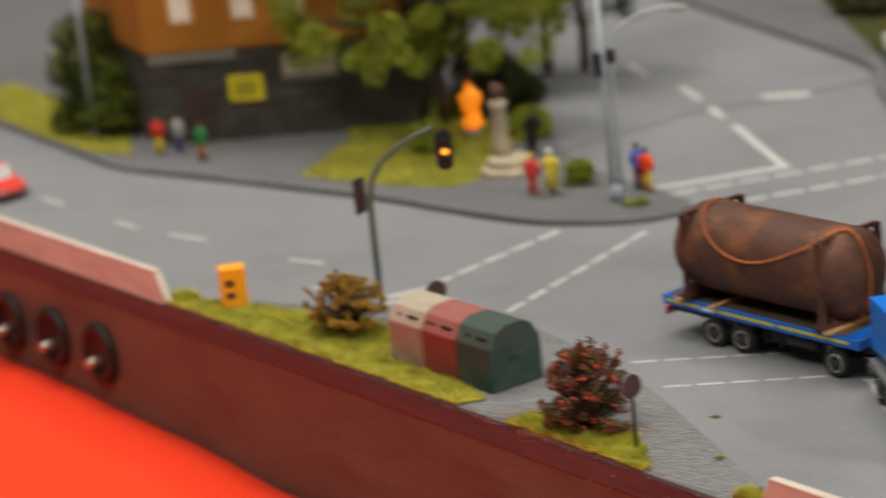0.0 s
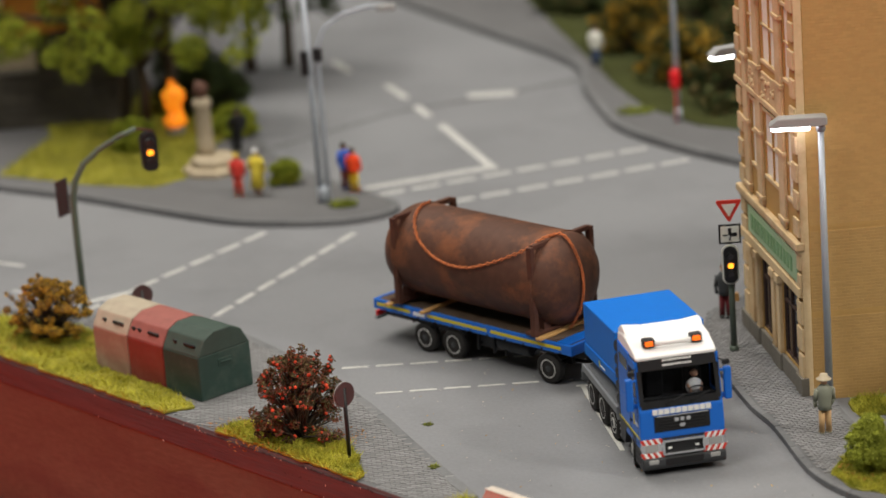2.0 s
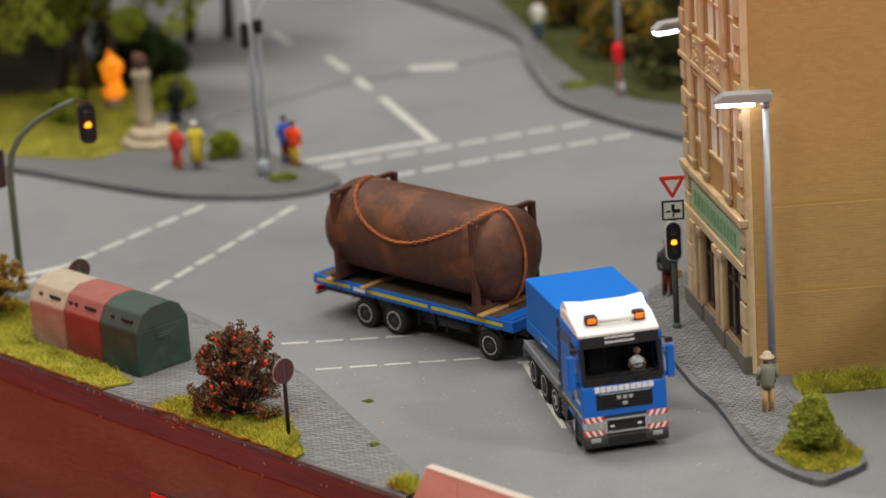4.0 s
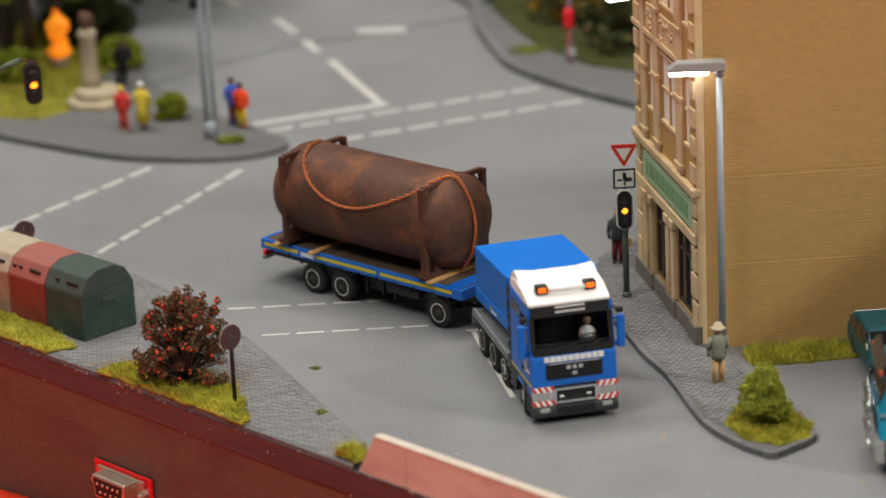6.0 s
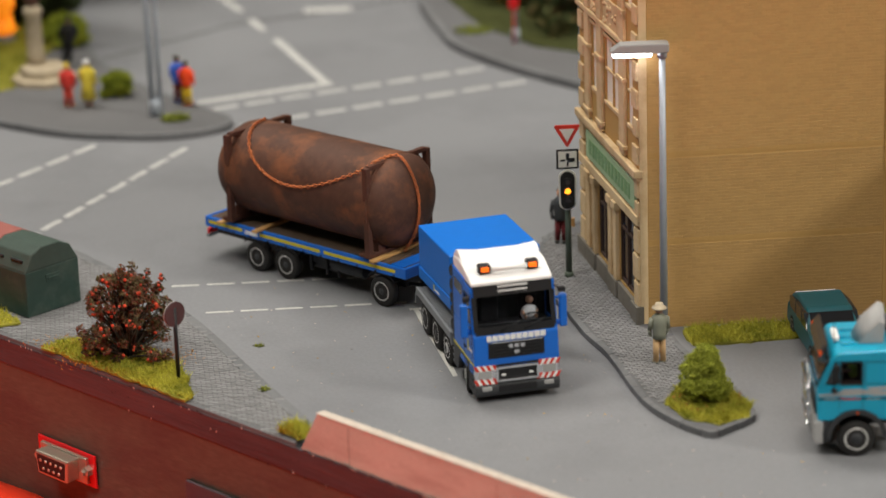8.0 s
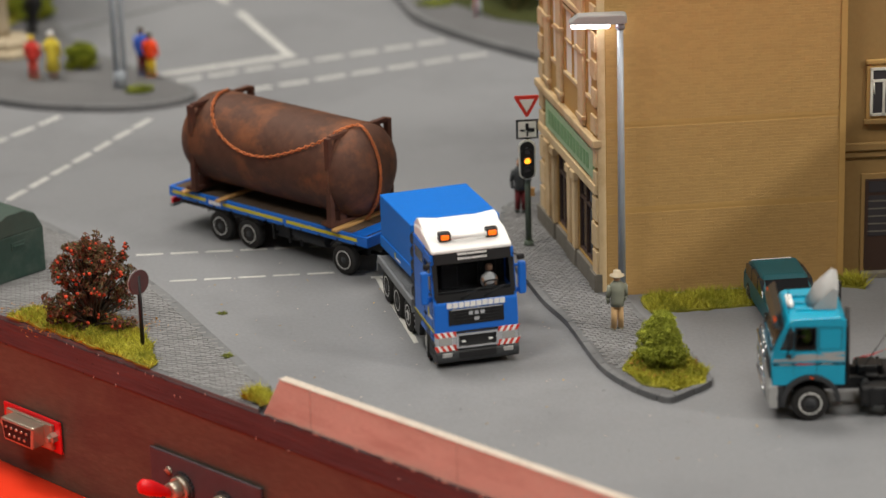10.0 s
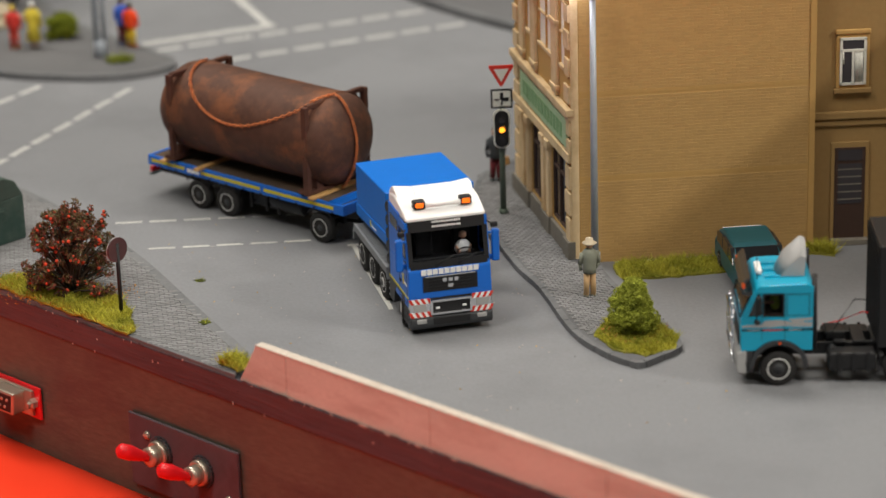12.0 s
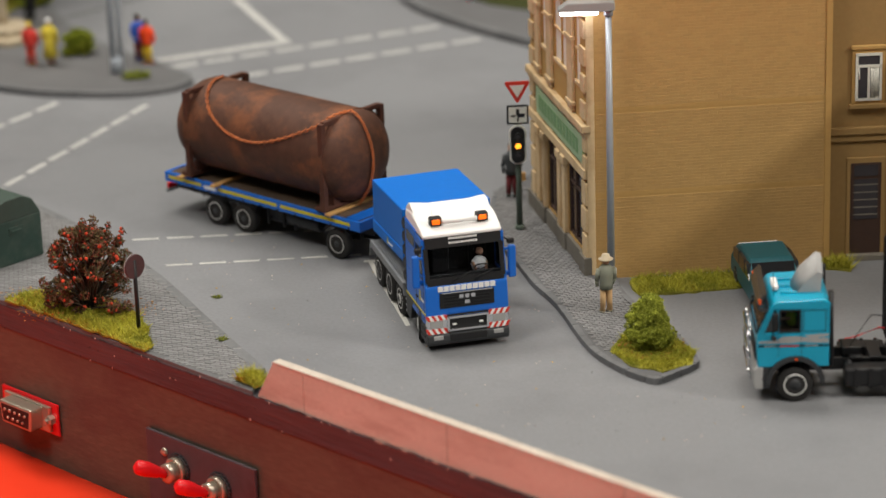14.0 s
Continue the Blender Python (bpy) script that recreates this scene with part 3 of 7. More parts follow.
def bars(bm, x0, x1, n, put, gap=0.22):
    """A row of n plain bars between x0 and x1; put(a, b) lays one."""
    w = (x1 - x0) / n
    for i in range(n):
        put(x0 + i * w + gap * w * 0.5, x0 + (i + 1) * w - gap * w * 0.5)


def tractor(m):
    t = thing("heavy_truck", m, "blue heavy haulage tractor truck with white roof and amber beacons", "truck")
    # cab: lower block, side panels, rear block and roof, hollow behind the glass
    bm = B()
    side_prism(bm, [(-0.2, 9.5), (0.35, 14), (0.1, 22.6), (-0.4, 23.4), (-26, 23.4), (-26, 12.5), (-19.5, 12.5), (-18, 9.5)], -14.2, 14.2, bevel=0.5)
    side_prism(bm, [(-11, 23.2), (-11, 36), (-26, 36), (-26, 23.2)], -14.2, 14.2, bevel=0.4)
    for s in (-1, 1):
        y0, y1 = sorted((s * 14.2, s * 13.0))
        side_prism(bm, [(-0.5, 23.2), (-3.9, 35.2), (-5.4, 35.2), (-2.9, 27.0), (-2.9, 23.2)], y0, y1, bevel=0.15)
        side_prism(bm, [(-2.9, 23.2), (-2.9, 24.3), (-11, 24.3), (-11, 23.2)], y0, y1)
        side_prism(bm, [(-4.6, 32.6), (-5.4, 35.2), (-11.1, 35.2), (-11.1, 32.6)], y0, y1)
    part("cab", bm, BLUE, t, "blue painted cab")
    bm = B()
    side_prism(bm, [(-3.6, 35.0), (-3.2, 36.2), (-6.2, 37.9), (-12.5, 39.4), (-17.5, 40.6), (-21, 40.4), (-26.0, 39.2), (-26.0, 35.6), (-11, 35.6)], -13.7, 13.7, bevel=0.8)
    roof = part("roof", bm, WHITE_PAINT, t, "white high roof with air deflector")
    bm = B()
    side_prism(bm, [(-8.5, 38.2), (-14.5, 40.4), (-18.6, 42.5), (-20.5, 42.6), (-24.0, 40.2), (-24.0, 38.2)], -7.2, 7.2, bevel=0.5)
    part("roof_ramp", bm, WHITE_PAINT, roof)
    for s in (-1, 1):
        bm = B()
        fs = side_prism(bm, [(-14.6, 40.0), (-17.4, 41.6), (-19.6, 42.4), (-21.6, 42.2), (-25.2, 40.0), (-25.2, 38.6), (-15.5, 38.6)], min(s * 6.9, s * 13.3), max(s * 6.9, s * 13.3), bevel=0.45)
        for v in bm.verts:
            k = max(0.0, (abs(v.co.y) - 6.9) / 6.4)
            v.co.z += 0.4 * k * k * (v.co.z > 40.5)
            v.co.x -= 1.2 * k
        part("roof_wing", bm, WHITE_PAINT, roof)
    bm = B(); box(bm, -26.0, -4.2, -13.85, 13.85, 35.25, 35.5)
    part("roof_joint", bm, DARK_GREY, roof)
    for s in (-1, 1):
        bm = B(); box(bm, -9.6, -6.4, s * 8.0 - 2.0, s * 8.0 + 2.0, 38.4, 41.6, 0.5)
        b = part("beacon_base", bm, BLACK, t)
        bm = B(); box(bm, -8.2, -6.0, s * 8.0 - 1.4, s * 8.0 + 1.4, 39.1, 41.0, 0.4)
        part("beacon_lens", bm, AMBER_LIT, b, "lit amber beacon lens")
    bm = B(); rod(bm, (-6.6, -6, 39.9), (-6.6, 6, 39.9), 0.9, n=10)
    part("light_bar", bm, WHITE_PAINT, t)
    # windscreen
    bm = B(); side_prism(bm, [(-0.45, 23.5), (-3.95, 35.9), (-4.15, 35.8), (-0.7, 23.5)], -13.0, 13.0)
    ws = part("windscreen", bm, clear_glass("windscreen_glass"), t, "clear dark-edged windscreen")
    ws.visible_shadow = False
    bm = B()
    side_prism(bm, [(-2.85, 32.6), (-3.75, 35.95), (-3.6, 35.98), (-2.65, 32.6)], -13.1, 13.1)
    visor = part("visor_strip", bm, BLACK, t, "black sun strip with two lines of white print")
    bm = B()
    def strip(z, half):
        def put(a, b):
            x = -0.25 - (z - 23.5) * 0.287 + 0.42
            side_prism(bm, [(x, z), (x - 0.17, z + 0.5), (x - 0.3, z + 0.5), (x - 0.13, z)], a, b)
        bars(bm, -half, half, 12, put, 0.35)
    strip(34.7, 5.0); strip(33.5, 5.0)
    part("print_bar", bm, WHITE_PAINT, visor)
    bm = B()
    for s in (-1, 1):
        side_prism(bm, [(-0.3, 23.5), (-2.9, 32.6), (-3.1, 32.6), (-0.5, 23.5)], s * 13.0 - 0.75, s * 13.0 + 0.75)
    side_prism(bm, [(-0.25, 23.2), (-0.55, 24.6), (-0.75, 24.6), (-0.45, 23.2)], -13.2, 13.2)
    part("windscreen_seal", bm, BLACK, t)
    for s in (-5, 3):
        bm = B(); rod(bm, (-0.1, s, 23.5), (-0.75, s + 7, 25.6), 0.14, n=6)
        part("wiper", bm, BLACK, t)
    # interior
    bm = B()
    box(bm, -10.9, -10.7, -12.9, 12.9, 23.5, 35.5)
    box(bm, -10.9, -0.9, -12.9, 12.9, 23.45, 23.6)
    side_prism(bm, [(-1.2, 23.6), (-1.6, 25.2), (-3.2, 25.0), (-3.4, 23.6)], -12.8, 12.8, bevel=0.2)
    box(bm, -10.7, -8.2, 3.5, 9.5, 23.6, 31.5, 0.6)
    box(bm, -10.7, -8.2, -9.5, -3.5, 23.6, 31.5, 0.6)
    part("interior", bm, BLACK, t, "black cab interior with two seats")
    bm = B(); tube(bm, [(-4.3 + 0.9 * math.sin(a), 6.5 + 2.4 * math.cos(a), 25.6 + 0.9 * math.sin(a)) for a in [i * math.pi / 8 for i in range(17)]], 0.25, 6)
    part("steering_wheel", bm, DARK_GREY, t)
    # side windows and door lines
    for s in (-1, 1):
        y = s * 13.6
        bm = B(); box(bm, -10.9, -2.6, y - 0.2, y + 0.2, 24.3, 32.6)
        part("side_window", bm, SIDE_GLASS, t)
        bm = B(); box(bm, -22.8, -12.8, s * 14.25 - 0.12, s * 14.25 + 0.12, 30.6, 33.6, 0.1)
        part("rear_side_window", bm, SIDE_GLASS, t, "narrow dark upper side window")
        bm = B()
        for x in (-2.2, -11.9):
            box(bm, x - 0.1, x + 0.1, s * 14.22 - 0.06, s * 14.22 + 0.06, 11, 23.4)
        box(bm, -12, -2.2, s * 14.22 - 0.06, s * 14.22 + 0.06, 10.9, 11.1)
        box(bm, -26, -24.8, s * 14.24 - 0.05, s * 14.24 + 0.05, 13, 36)
        part("door_gap", bm, DARK_GREY, t)
        bm = B(); box(bm, -11.4, -9.4, s * 14.4 - 0.25, s * 14.4 + 0.25, 16.4, 17.2, 0.15)
        part("door_handle", bm, BLACK, t)
        bm = B(); box(bm, -26, -0.4, s * 14.26 - 0.06, s * 14.26 + 0.06, 13.0, 13.6)
        part("side_stripe", bm, YELLOW, t, "thin yellow side stripe")
        bm = B()
        box(bm, -7.6, -6.2, s * 14.26 - 0.06, s * 14.26 + 0.06, 16.5, 20.2, 0.0)
        part("logo_shape", bm, YELLOW, t, "small yellow emblem")
        bm = B(); bars(bm, -6, -1.2 - 0.8, 5, lambda a, b: box(bm, a, b, s * 14.26 - 0.06, s * 14.26 + 0.06, 17.0, 17.9))
        part("print_bar", bm, WHITE_PAINT, t)
        bm = B(); side_prism(bm, [(-2.4, 24.0), (-4.3, 32.9), (-11.2, 32.9), (-11.2, 24.0), (-10.8, 24.3), (-10.8, 32.6), (-4.5, 32.6), (-2.8, 24.3), (-10.8, 24.3), (-11.2, 24.0)], s * 14.25 - 0.07, s * 14.25 + 0.07)
        part("window_seal", bm, BLACK, t)
        bm = B()
        for zz in (5.0, 7.4):
            box(bm, -6.4, -1.2, s * 14.32 - 0.15, s * 14.32 + 0.15, zz, zz + 0.9, 0.1)
        part("cab_step", bm, BLACK, t)
        bm = B(); rod(bm, (-3.2, s * 13.9, 33.6), (-1.2, s * 15.6, 33.0), 0.22, n=6); box(bm, -2.0, -0.6, s * 15.9 - 1.2, s * 15.9 + 1.2, 32.2, 33.6, 0.35)
        part("kerb_mirror", bm, BLACK, t, "small black kerb mirror on an arm")
        # mirrors
        bm = B(); box(bm, -3.6, -1.5, s * 16.6 - 1.3, s * 16.6 + 1.3, 22.6, 31.2, 0.6)
        mir = part("mirror", bm, BLUE, t, "tall blue mirror housing")
        bm = B(); box(bm, -3.75, -3.55, s * 16.6 - 1.0, s * 16.6 + 1.0, 23.2, 30.6)
        part("mirror_glass", bm, CHROME, mir)
        bm = B(); rod(bm, (-2.6, s * 14, 30.3), (-2.6, s * 16, 30.3), 0.4, n=6); rod(bm, (-2.6, s * 14, 23.6), (-2.6, s * 16, 23.6), 0.4, n=6)
        part("mirror_arm", bm, BLUE, mir)
        # steps, tank, wheel arch
        bm = B(); side_prism(bm, [(0.4, 3.2), (0.5, 9.6), (-6.0, 9.6), (-7.2, 6.5), (-7.4, 3.4)], min(s * 14.3, s * 9), max(s * 14.3, s * 9), bevel=0.3)
        side_prism(bm, [(-6, 9.4), (-6, 12.9), (-26, 12.9), (-26, 5), (-20.6, 5), (-19.4, 9.3), (-16.5, 12.1), (-10, 12.1), (-7.2, 9.4)], min(s * 14.25, s * 12.5), max(s * 14.25, s * 12.5))
        part("wheel_arch", bm, DARK_GREY, t, "dark grey lower cab panel")
        bm = B(); box(bm, -28.5, -21.5, s * 10.2 - 3.6, s * 10.2 + 3.6, 4.4, 11, 0.6)
        for k in range(3):
            box(bm, -28.3, -21.7, s * 13.8 - 0.2, s * 13.8 + 0.2, 5.0 + 2.1 * k, 5.5 + 2.1 * k)
        part("tank_box", bm, MID_GREY, t, "grey tank box with ribs")
        # headlamp with red and white warning stripes
        bm = B(); box(bm, -1.5, 0.75, s * 10.6 - 3.6, s * 10.6 + 3.6, 6.7, 13.2, 0.3)
        lampb = part("headlamp", bm, CHROME, t, "headlamp framed by red and white stripes")
        bm = B(); box(bm, 0.7, 0.95, s * 10.8 - 2.2, s * 10.8 + 2.2, 8.6, 11.3, 0.1)
        part("lens", bm, LAMP_HEAD, lampb)
        for zz in (7.6, 12.3):
            bm = B()
            for k in range(7):
                a0 = s * 10.6 - 3.6 + 7.2 * k / 7
                fs = side_prism(bm, [(0.72, zz - 0.9), (0.72, zz + 0.9), (0.92, zz + 0.9), (0.92, zz - 0.9)], a0, a0 + 7.2 / 7, k % 2)
                for v in {v for f in fs for v in f.verts}:
                    v.co.y += (v.co.z - zz) * 0.55 * s
            part("warning_stripe", bm, [RED_PAINT, WHITE_PAINT], lampb, "red and white diagonal warning stripe")
        bm = B(); box(bm, -0.4, 1.65, s * 10.4 - 1.7, s * 10.4 + 1.7, 4.6, 6.1, 0.3)
        part("fog_lamp", bm, LAMP_HEAD, t)
        bm = B(); box(bm, 0.55, 1.0, s * 4.6 - 0.7, s * 4.6 + 0.7, 9.1, 9.8, 0.15)
        part("marker_light", bm, WHITE_PAINT, t, "small white marker light")
    # front
    bm = B(); side_prism(bm, [(0.55, 15.2), (0.5, 20.6), (0.1, 20.6), (0.1, 15.2)], -9.4, 9.4, bevel=0.15)
    for k in range(4):
        box(bm, 0.5, 0.75, -7.6, 7.6, 15.6 + 1.1 * k, 16.0 + 1.1 * k)
    grille = part("grille", bm, BLACK, t, "black upper grille with chrome trim")
    bm = B(); box(bm, 0.4, 0.85, -8.6, 8.6, 20.5, 20.9); 
    part("trim", bm, CHROME, grille)
    bm = B(); bars(bm, -3.0, 3.0, 3, lambda a, b: box(bm, 0.7, 0.9, a, b, 18.5, 19.8), 0.3); box(bm, 0.7, 0.9, -0.9, 0.9, 16.4, 17.7, 0.1)
    part("maker_bar", bm, CHROME, grille)
    bm = B(); bars(bm, -10.0, 10.0, 10, lambda a, b: box(bm, 0.1, 0.42, a, b, 21.2, 23.0), 0.15)
    part("name_bar", bm, WHITE_PAINT, t, "row of white bars across the front")
    bm = B(); side_prism(bm, [(1.0, 2.6), (1.6, 4.0), (1.4, 6.0), (0.9, 6.6), (-3, 6.6), (-3, 2.4), (0.2, 2.4)], -14.2, 14.2, bevel=0.5)
    part("bumper", bm, DARK_GREY, t, "dark grey front bumper")
    bm = B()
    for z0, z1 in ((7.2, 8.1), (11.6, 12.6)):
        box(bm, -0.2, 1.4, -7.2, 7.2, z0, z1, 0.2)
    for s in (-1, 1):
        box(bm, -0.2, 1.4, s * 6.8 - 0.45, s * 6.8 + 0.45, 7.3, 12.6, 0.2)
    part("lower_grille_frame", bm, CHROME, t, "chrome frame of the lower grille")
    bm = B(); box(bm, -0.5, 0.6, -8.2, 8.2, 7.8, 13.0)
    box(bm, 0.3, 1.7, -6.4, 6.4, 3.8, 6.2, 0.2)
    part("lower_grille", bm, BLACK, t)
    # frame and load area
    bm = B(); box(bm, -78, -3, -5.5, 5.5, 6.5, 11, 0.3)
    for x in (-12.5, -38, -53, -68):
        rod(bm, (x, -12, 5.9), (x, 12, 5.9), 1.1, n=8)
    part("chassis", bm, BLACK, t)
    bm = B(); box(bm, -78.5, -31, -14.0, 14.0, 12.6, 13.6, 0.3)
    for s in (-1, 1):
        box(bm, -78.5, -31, s * 13.7 - 0.5, s * 13.7 + 0.5, 11.3, 14.0, 0.25)
        side_prism(bm, [(-78.5, 12.6), (-80.4, 10.8), (-80.6, 7.4), (-79.8, 7.4), (-79.4, 10.4), (-77.5, 11.8)], min(s * 14, s * 8.8), max(s * 14, s * 8.8))
        side_prism(bm, [(-31, 12.6), (-30.6, 9.5), (-31.4, 9.5), (-32.2, 11.8)], min(s * 14, s * 8.8), max(s * 14, s * 8.8))
    part("rear_platform", bm, MID_GREY, t, "grey ribbed platform over the rear wheels")
    bm = B()
    for k in range(58):
        box(bm, -77.8 + 0.8 * k, -77.4 + 0.8 * k, -13.2, 13.2, 13.6, 13.9)
    part("platform_ribs", bm, MID_GREY, t)
    bm = B()
    for k in range(5):
        for s in (-1, 1):
            lathe(bm, [(1.6, -4.2), (2.35, -3.4), (2.35, 3.4), (1.6, 4.2)], "y", (-30.4, s * 9.4, 17.0 + 4.7 * k), 14)
    box(bm, -32.5, -28.2, -8, 8, 12.5, 38, 0.4)
    part("air_bottle_rack", bm, BLACK, t, "black rack of stacked air cylinders")
    bm = B(); lathe(bm, [(9, 13.6), (9, 15.6), (7, 16.4), (7, 17.2)], "z", (-55, 0, 0), 24)
    part("turntable", bm, RUST_DARK, t, "red-brown turntable")
    for x, y in ((-12.5, 11.9), (-38, 11.9), (-53, 11.9), (-68, 11.9)):
        for s in (-1, 1):
            wheel(t, x, s * y, out=s, rear=x < -40, turn=-14 if x == -12.5 else 0)
    return t


def tall(z):
    """The high-roof cab: all above the window sill is stretched upwards."""
    return z if z < 23.4 else 24.3 + (z - 23.4) * 1.22 if z < 36 else 39.67 + (z - 36) * 0.92


def raise_cab(t):
    for ob in t.children_recursive:
        if ob.type == "MESH" and ob.parent.name.split(".")[0] != "wheel" and "rack" not in ob.name:
            for v in ob.data.vertices:
                v.co.z = tall(v.co.z / MM) * MM


TRUCK = place(2.9, 878.5, 0, -75.2)
raise_cab(tractor(TRUCK))

# driver doll: one plain shape on the seat
bm = B()
blob(bm, (-6.6, 6.5, 27.0), 2.6, 2, 0, (0.7, 1.15, 1.15))
blob(bm, (-6.4, 6.5, 31.6), 1.35, 2, 1)
rod(bm, (-6.2, 4.2, 28), (-4.6, 4.8, 25.8), 0.6, 0.5, 8, 1); rod(bm, (-6.2, 8.8, 28), (-4.6, 8.2, 25.8), 0.6, 0.5, 8, 1)
solo("driver_doll", bm, [WHITE_PAINT, SKIN], TRUCK, "small seated doll in a white shirt inside the cab", "figure")

# blue ballast box on the turntable
ball = thing("ballast_box", TRUCK @ place(-61.5, 4.4, 0, 3) @ place(61.5, 0, 0), "plain blue ballast box on the truck platform", "box")
bm = B(); box(bm, -79.5, -43.5, -16.0, 16.0, 21.6, 36.4, 0.45)
part("body", bm, BLUE_BOX, ball)
bm = B(); box(bm, -79.8, -43.2, -16.3, 16.3, 17.2, 21.5, 0.4)
part("base_rim", bm, BLUE_BOX, ball)
for s in (-1, 1):
    bm = B(); box(bm, -62.2, -61.2, s * 16.3 - 0.1, s * 16.3 + 0.1, 18.2, 20.4)
    part("emblem", bm, YELLOW, ball, "small yellow emblem")
    bm = B(); bars(bm, -61, -55.5, 6, lambda a, b: box(bm, a, b, s * 16.3 - 0.1, s * 16.3 + 0.1, 18.5, 19.2))
    part("print_bar", bm, WHITE_PAINT, ball)


def flat_trailer(m):
    t = thing("flat_trailer", m, "blue flatbed trailer with brown plank deck and drawbar", "trailer")
    back = -101.8
    for s in (-1, 1):
        bm = B(); box(bm, back, 0, s * 14.0 - 0.6, s * 14.0 + 0.6, 13.0, 16.9, 0.25)
        beam = part("side_beam", bm, BLUE, t, "blue deck side beam")
        for a, b in ((back + 2, -82), (-73, -42), (-40, -5)):
            bm = B(); box(bm, a, b, s * 14.65 - 0.06, s * 14.65 + 0.06, 14.5, 15.7)
            part("side_stripe", bm, YELLOW, beam, "yellow reflective side stripe")
        bm = B(); bars(bm, -80.5, -74.0, 10, lambda a, b: box(bm, a, b, s * 14.66 - 0.06, s * 14.66 + 0.06, 14.0, 15.5), 0.25)
        part("name_bar", bm, WHITE_PAINT, beam)
        bm = B()
        for k in range(11):
            box(bm, -96.0 + 9.0 * k, -95.2 + 9.0 * k, s * 14.62 - 0.12, s * 14.62 + 0.12, 13.1, 13.8, 0.08)
        part("lashing_eye", bm, BLACK, beam)
    for a, b in ((back, back + 1.4), (-1.4, 0)):
        bm = B(); box(bm, a, b, -13.4, 13.4, 13.0, 16.9, 0.25)
        part("end_beam", bm, BLUE, t, "blue deck end beam")
    bm = B(); box(bm, -8, -2, -13.3, 13.3, 16.75, 17.05, 0.1)
    part("front_plate", bm, BLUE, t, "blue plate across the deck front")
    n = 12
    span = -1.5 - (back + 1.5)
    for i in range(n):
        x0 = back + 1.5 + i * span / n
        for y0, y1 in ((-13.3, -0.05), (0.05, 13.3)):
            bm = B(); box(bm, x0 + 0.06, x0 + span / n - 0.06, y0, y1, 15.9, 16.7 + random.uniform(-0.05, 0.08), 0.12)
            part("plank", bm, DECK, t)
    for s in (-1, 1):
        bm = B(); box(bm, -99, -20, s * 5 - 1, s * 5 + 1, 9.0, 15.8)
        part("chassis_rail", bm, BLACK, t, "black steel chassis rail")
        for x in (-50, -42, -36):
            bm = B(); rod(bm, (x, s * 5, 10), (x, s * 11, 7), 0.5, n=6)
            box(bm, x - 0.4, x + 0.4, s * 11 - 0.5, s * 11 + 0.5, 5.5, 13.4)
            part("support_leg", bm, BLACK, t)
        bm = B(); box(bm, -97, -54, s * 12.5 - 0.4, s * 12.5 + 0.4, 10.8, 12.9)
        part("side_guard", bm, BLACK, t)
    for k in range(9):
        bm = B(); box(bm, -97 + 9.5 * k, -96 + 9.5 * k, -13, 13, 12.5, 15.8)
        part("cross_member", bm, BLACK, t)
    bm = B(); box(bm, -52, -40, -9.5, -3, 6.0, 12.4, 0.6)
    part("tool_box", bm, DARK_GREY, t, "dark grey tool box")
    bm = B(); lathe(bm, [(2.6, -8), (3.0, -7.4), (3.0, 7.4), (2.6, 8)], "x", (-32, -9, 9.6), 16)
    part("air_tank", bm, DARK_GREY, t, "dark grey air tank")
    bm = B(); lathe(bm, [(8, 10.4), (8, 12.9)], "z", (-13, 0, 0), 20); box(bm, -19, -7, -7, 7, 6.5, 10.3, 0.3)
    rod(bm, (-13, -10, 5.8), (-13, 10, 5.8), 0.9, n=8)
    part("dolly", bm, BLACK, t)
    bm = B()
    for s in (-1, 1):
        tube(bm, [(-8, s * 5, 7.5), (4, s * 2.2, 7.5), (14, 0.5, 8.0), (21, -3, 8.5)], 0.7, 8)
    lathe(bm, [(1.2, 7.6), (1.2, 9.2)], "z", (21.5, -3, 0), 12)
    part("drawbar", bm, BLACK, t)
    for x in (-76, -61, -13):
        for s in (-1, 1):
            wheel(t, x, s * 11.8, 5.7, 3.6, s)
            bm = B(); side_prism(bm, [(x - 6.4, 10.5), (x - 4.6, 12.4), (x + 4.6, 12.4), (x + 6.4, 10.5), (x + 6.4, 10.1), (x + 4.2, 11.9), (x - 4.2, 11.9), (x - 6.4, 10.1)], min(s * 9.8, s * 13.6), max(s * 9.8, s * 13.6))
            part("mudguard", bm, BLACK, t)
    for s in (-1, 1):
        bm = B(); box(bm, -103.2, -101.9, s * 9.5 - 3.2, s * 9.5 + 3.2, 8.6, 11.4, 0.3)
        part("tail_lamp", bm, RED_PLASTIC, t, "red tail lamp cluster")
    bm = B(); box(bm, -103, -101.4, -13.5, 13.5, 8.2, 9.4, 0.2); box(bm, -102, -97, -6, -5, 8.4, 13.4); box(bm, -102, -97, 5, 6, 8.4, 13.4)
    part("underrun_bar", bm, MID_GREY, t)
    return t


TRAILER = place(-24.9, 971.5, 0, -41.5)
flat_trailer(TRAILER)

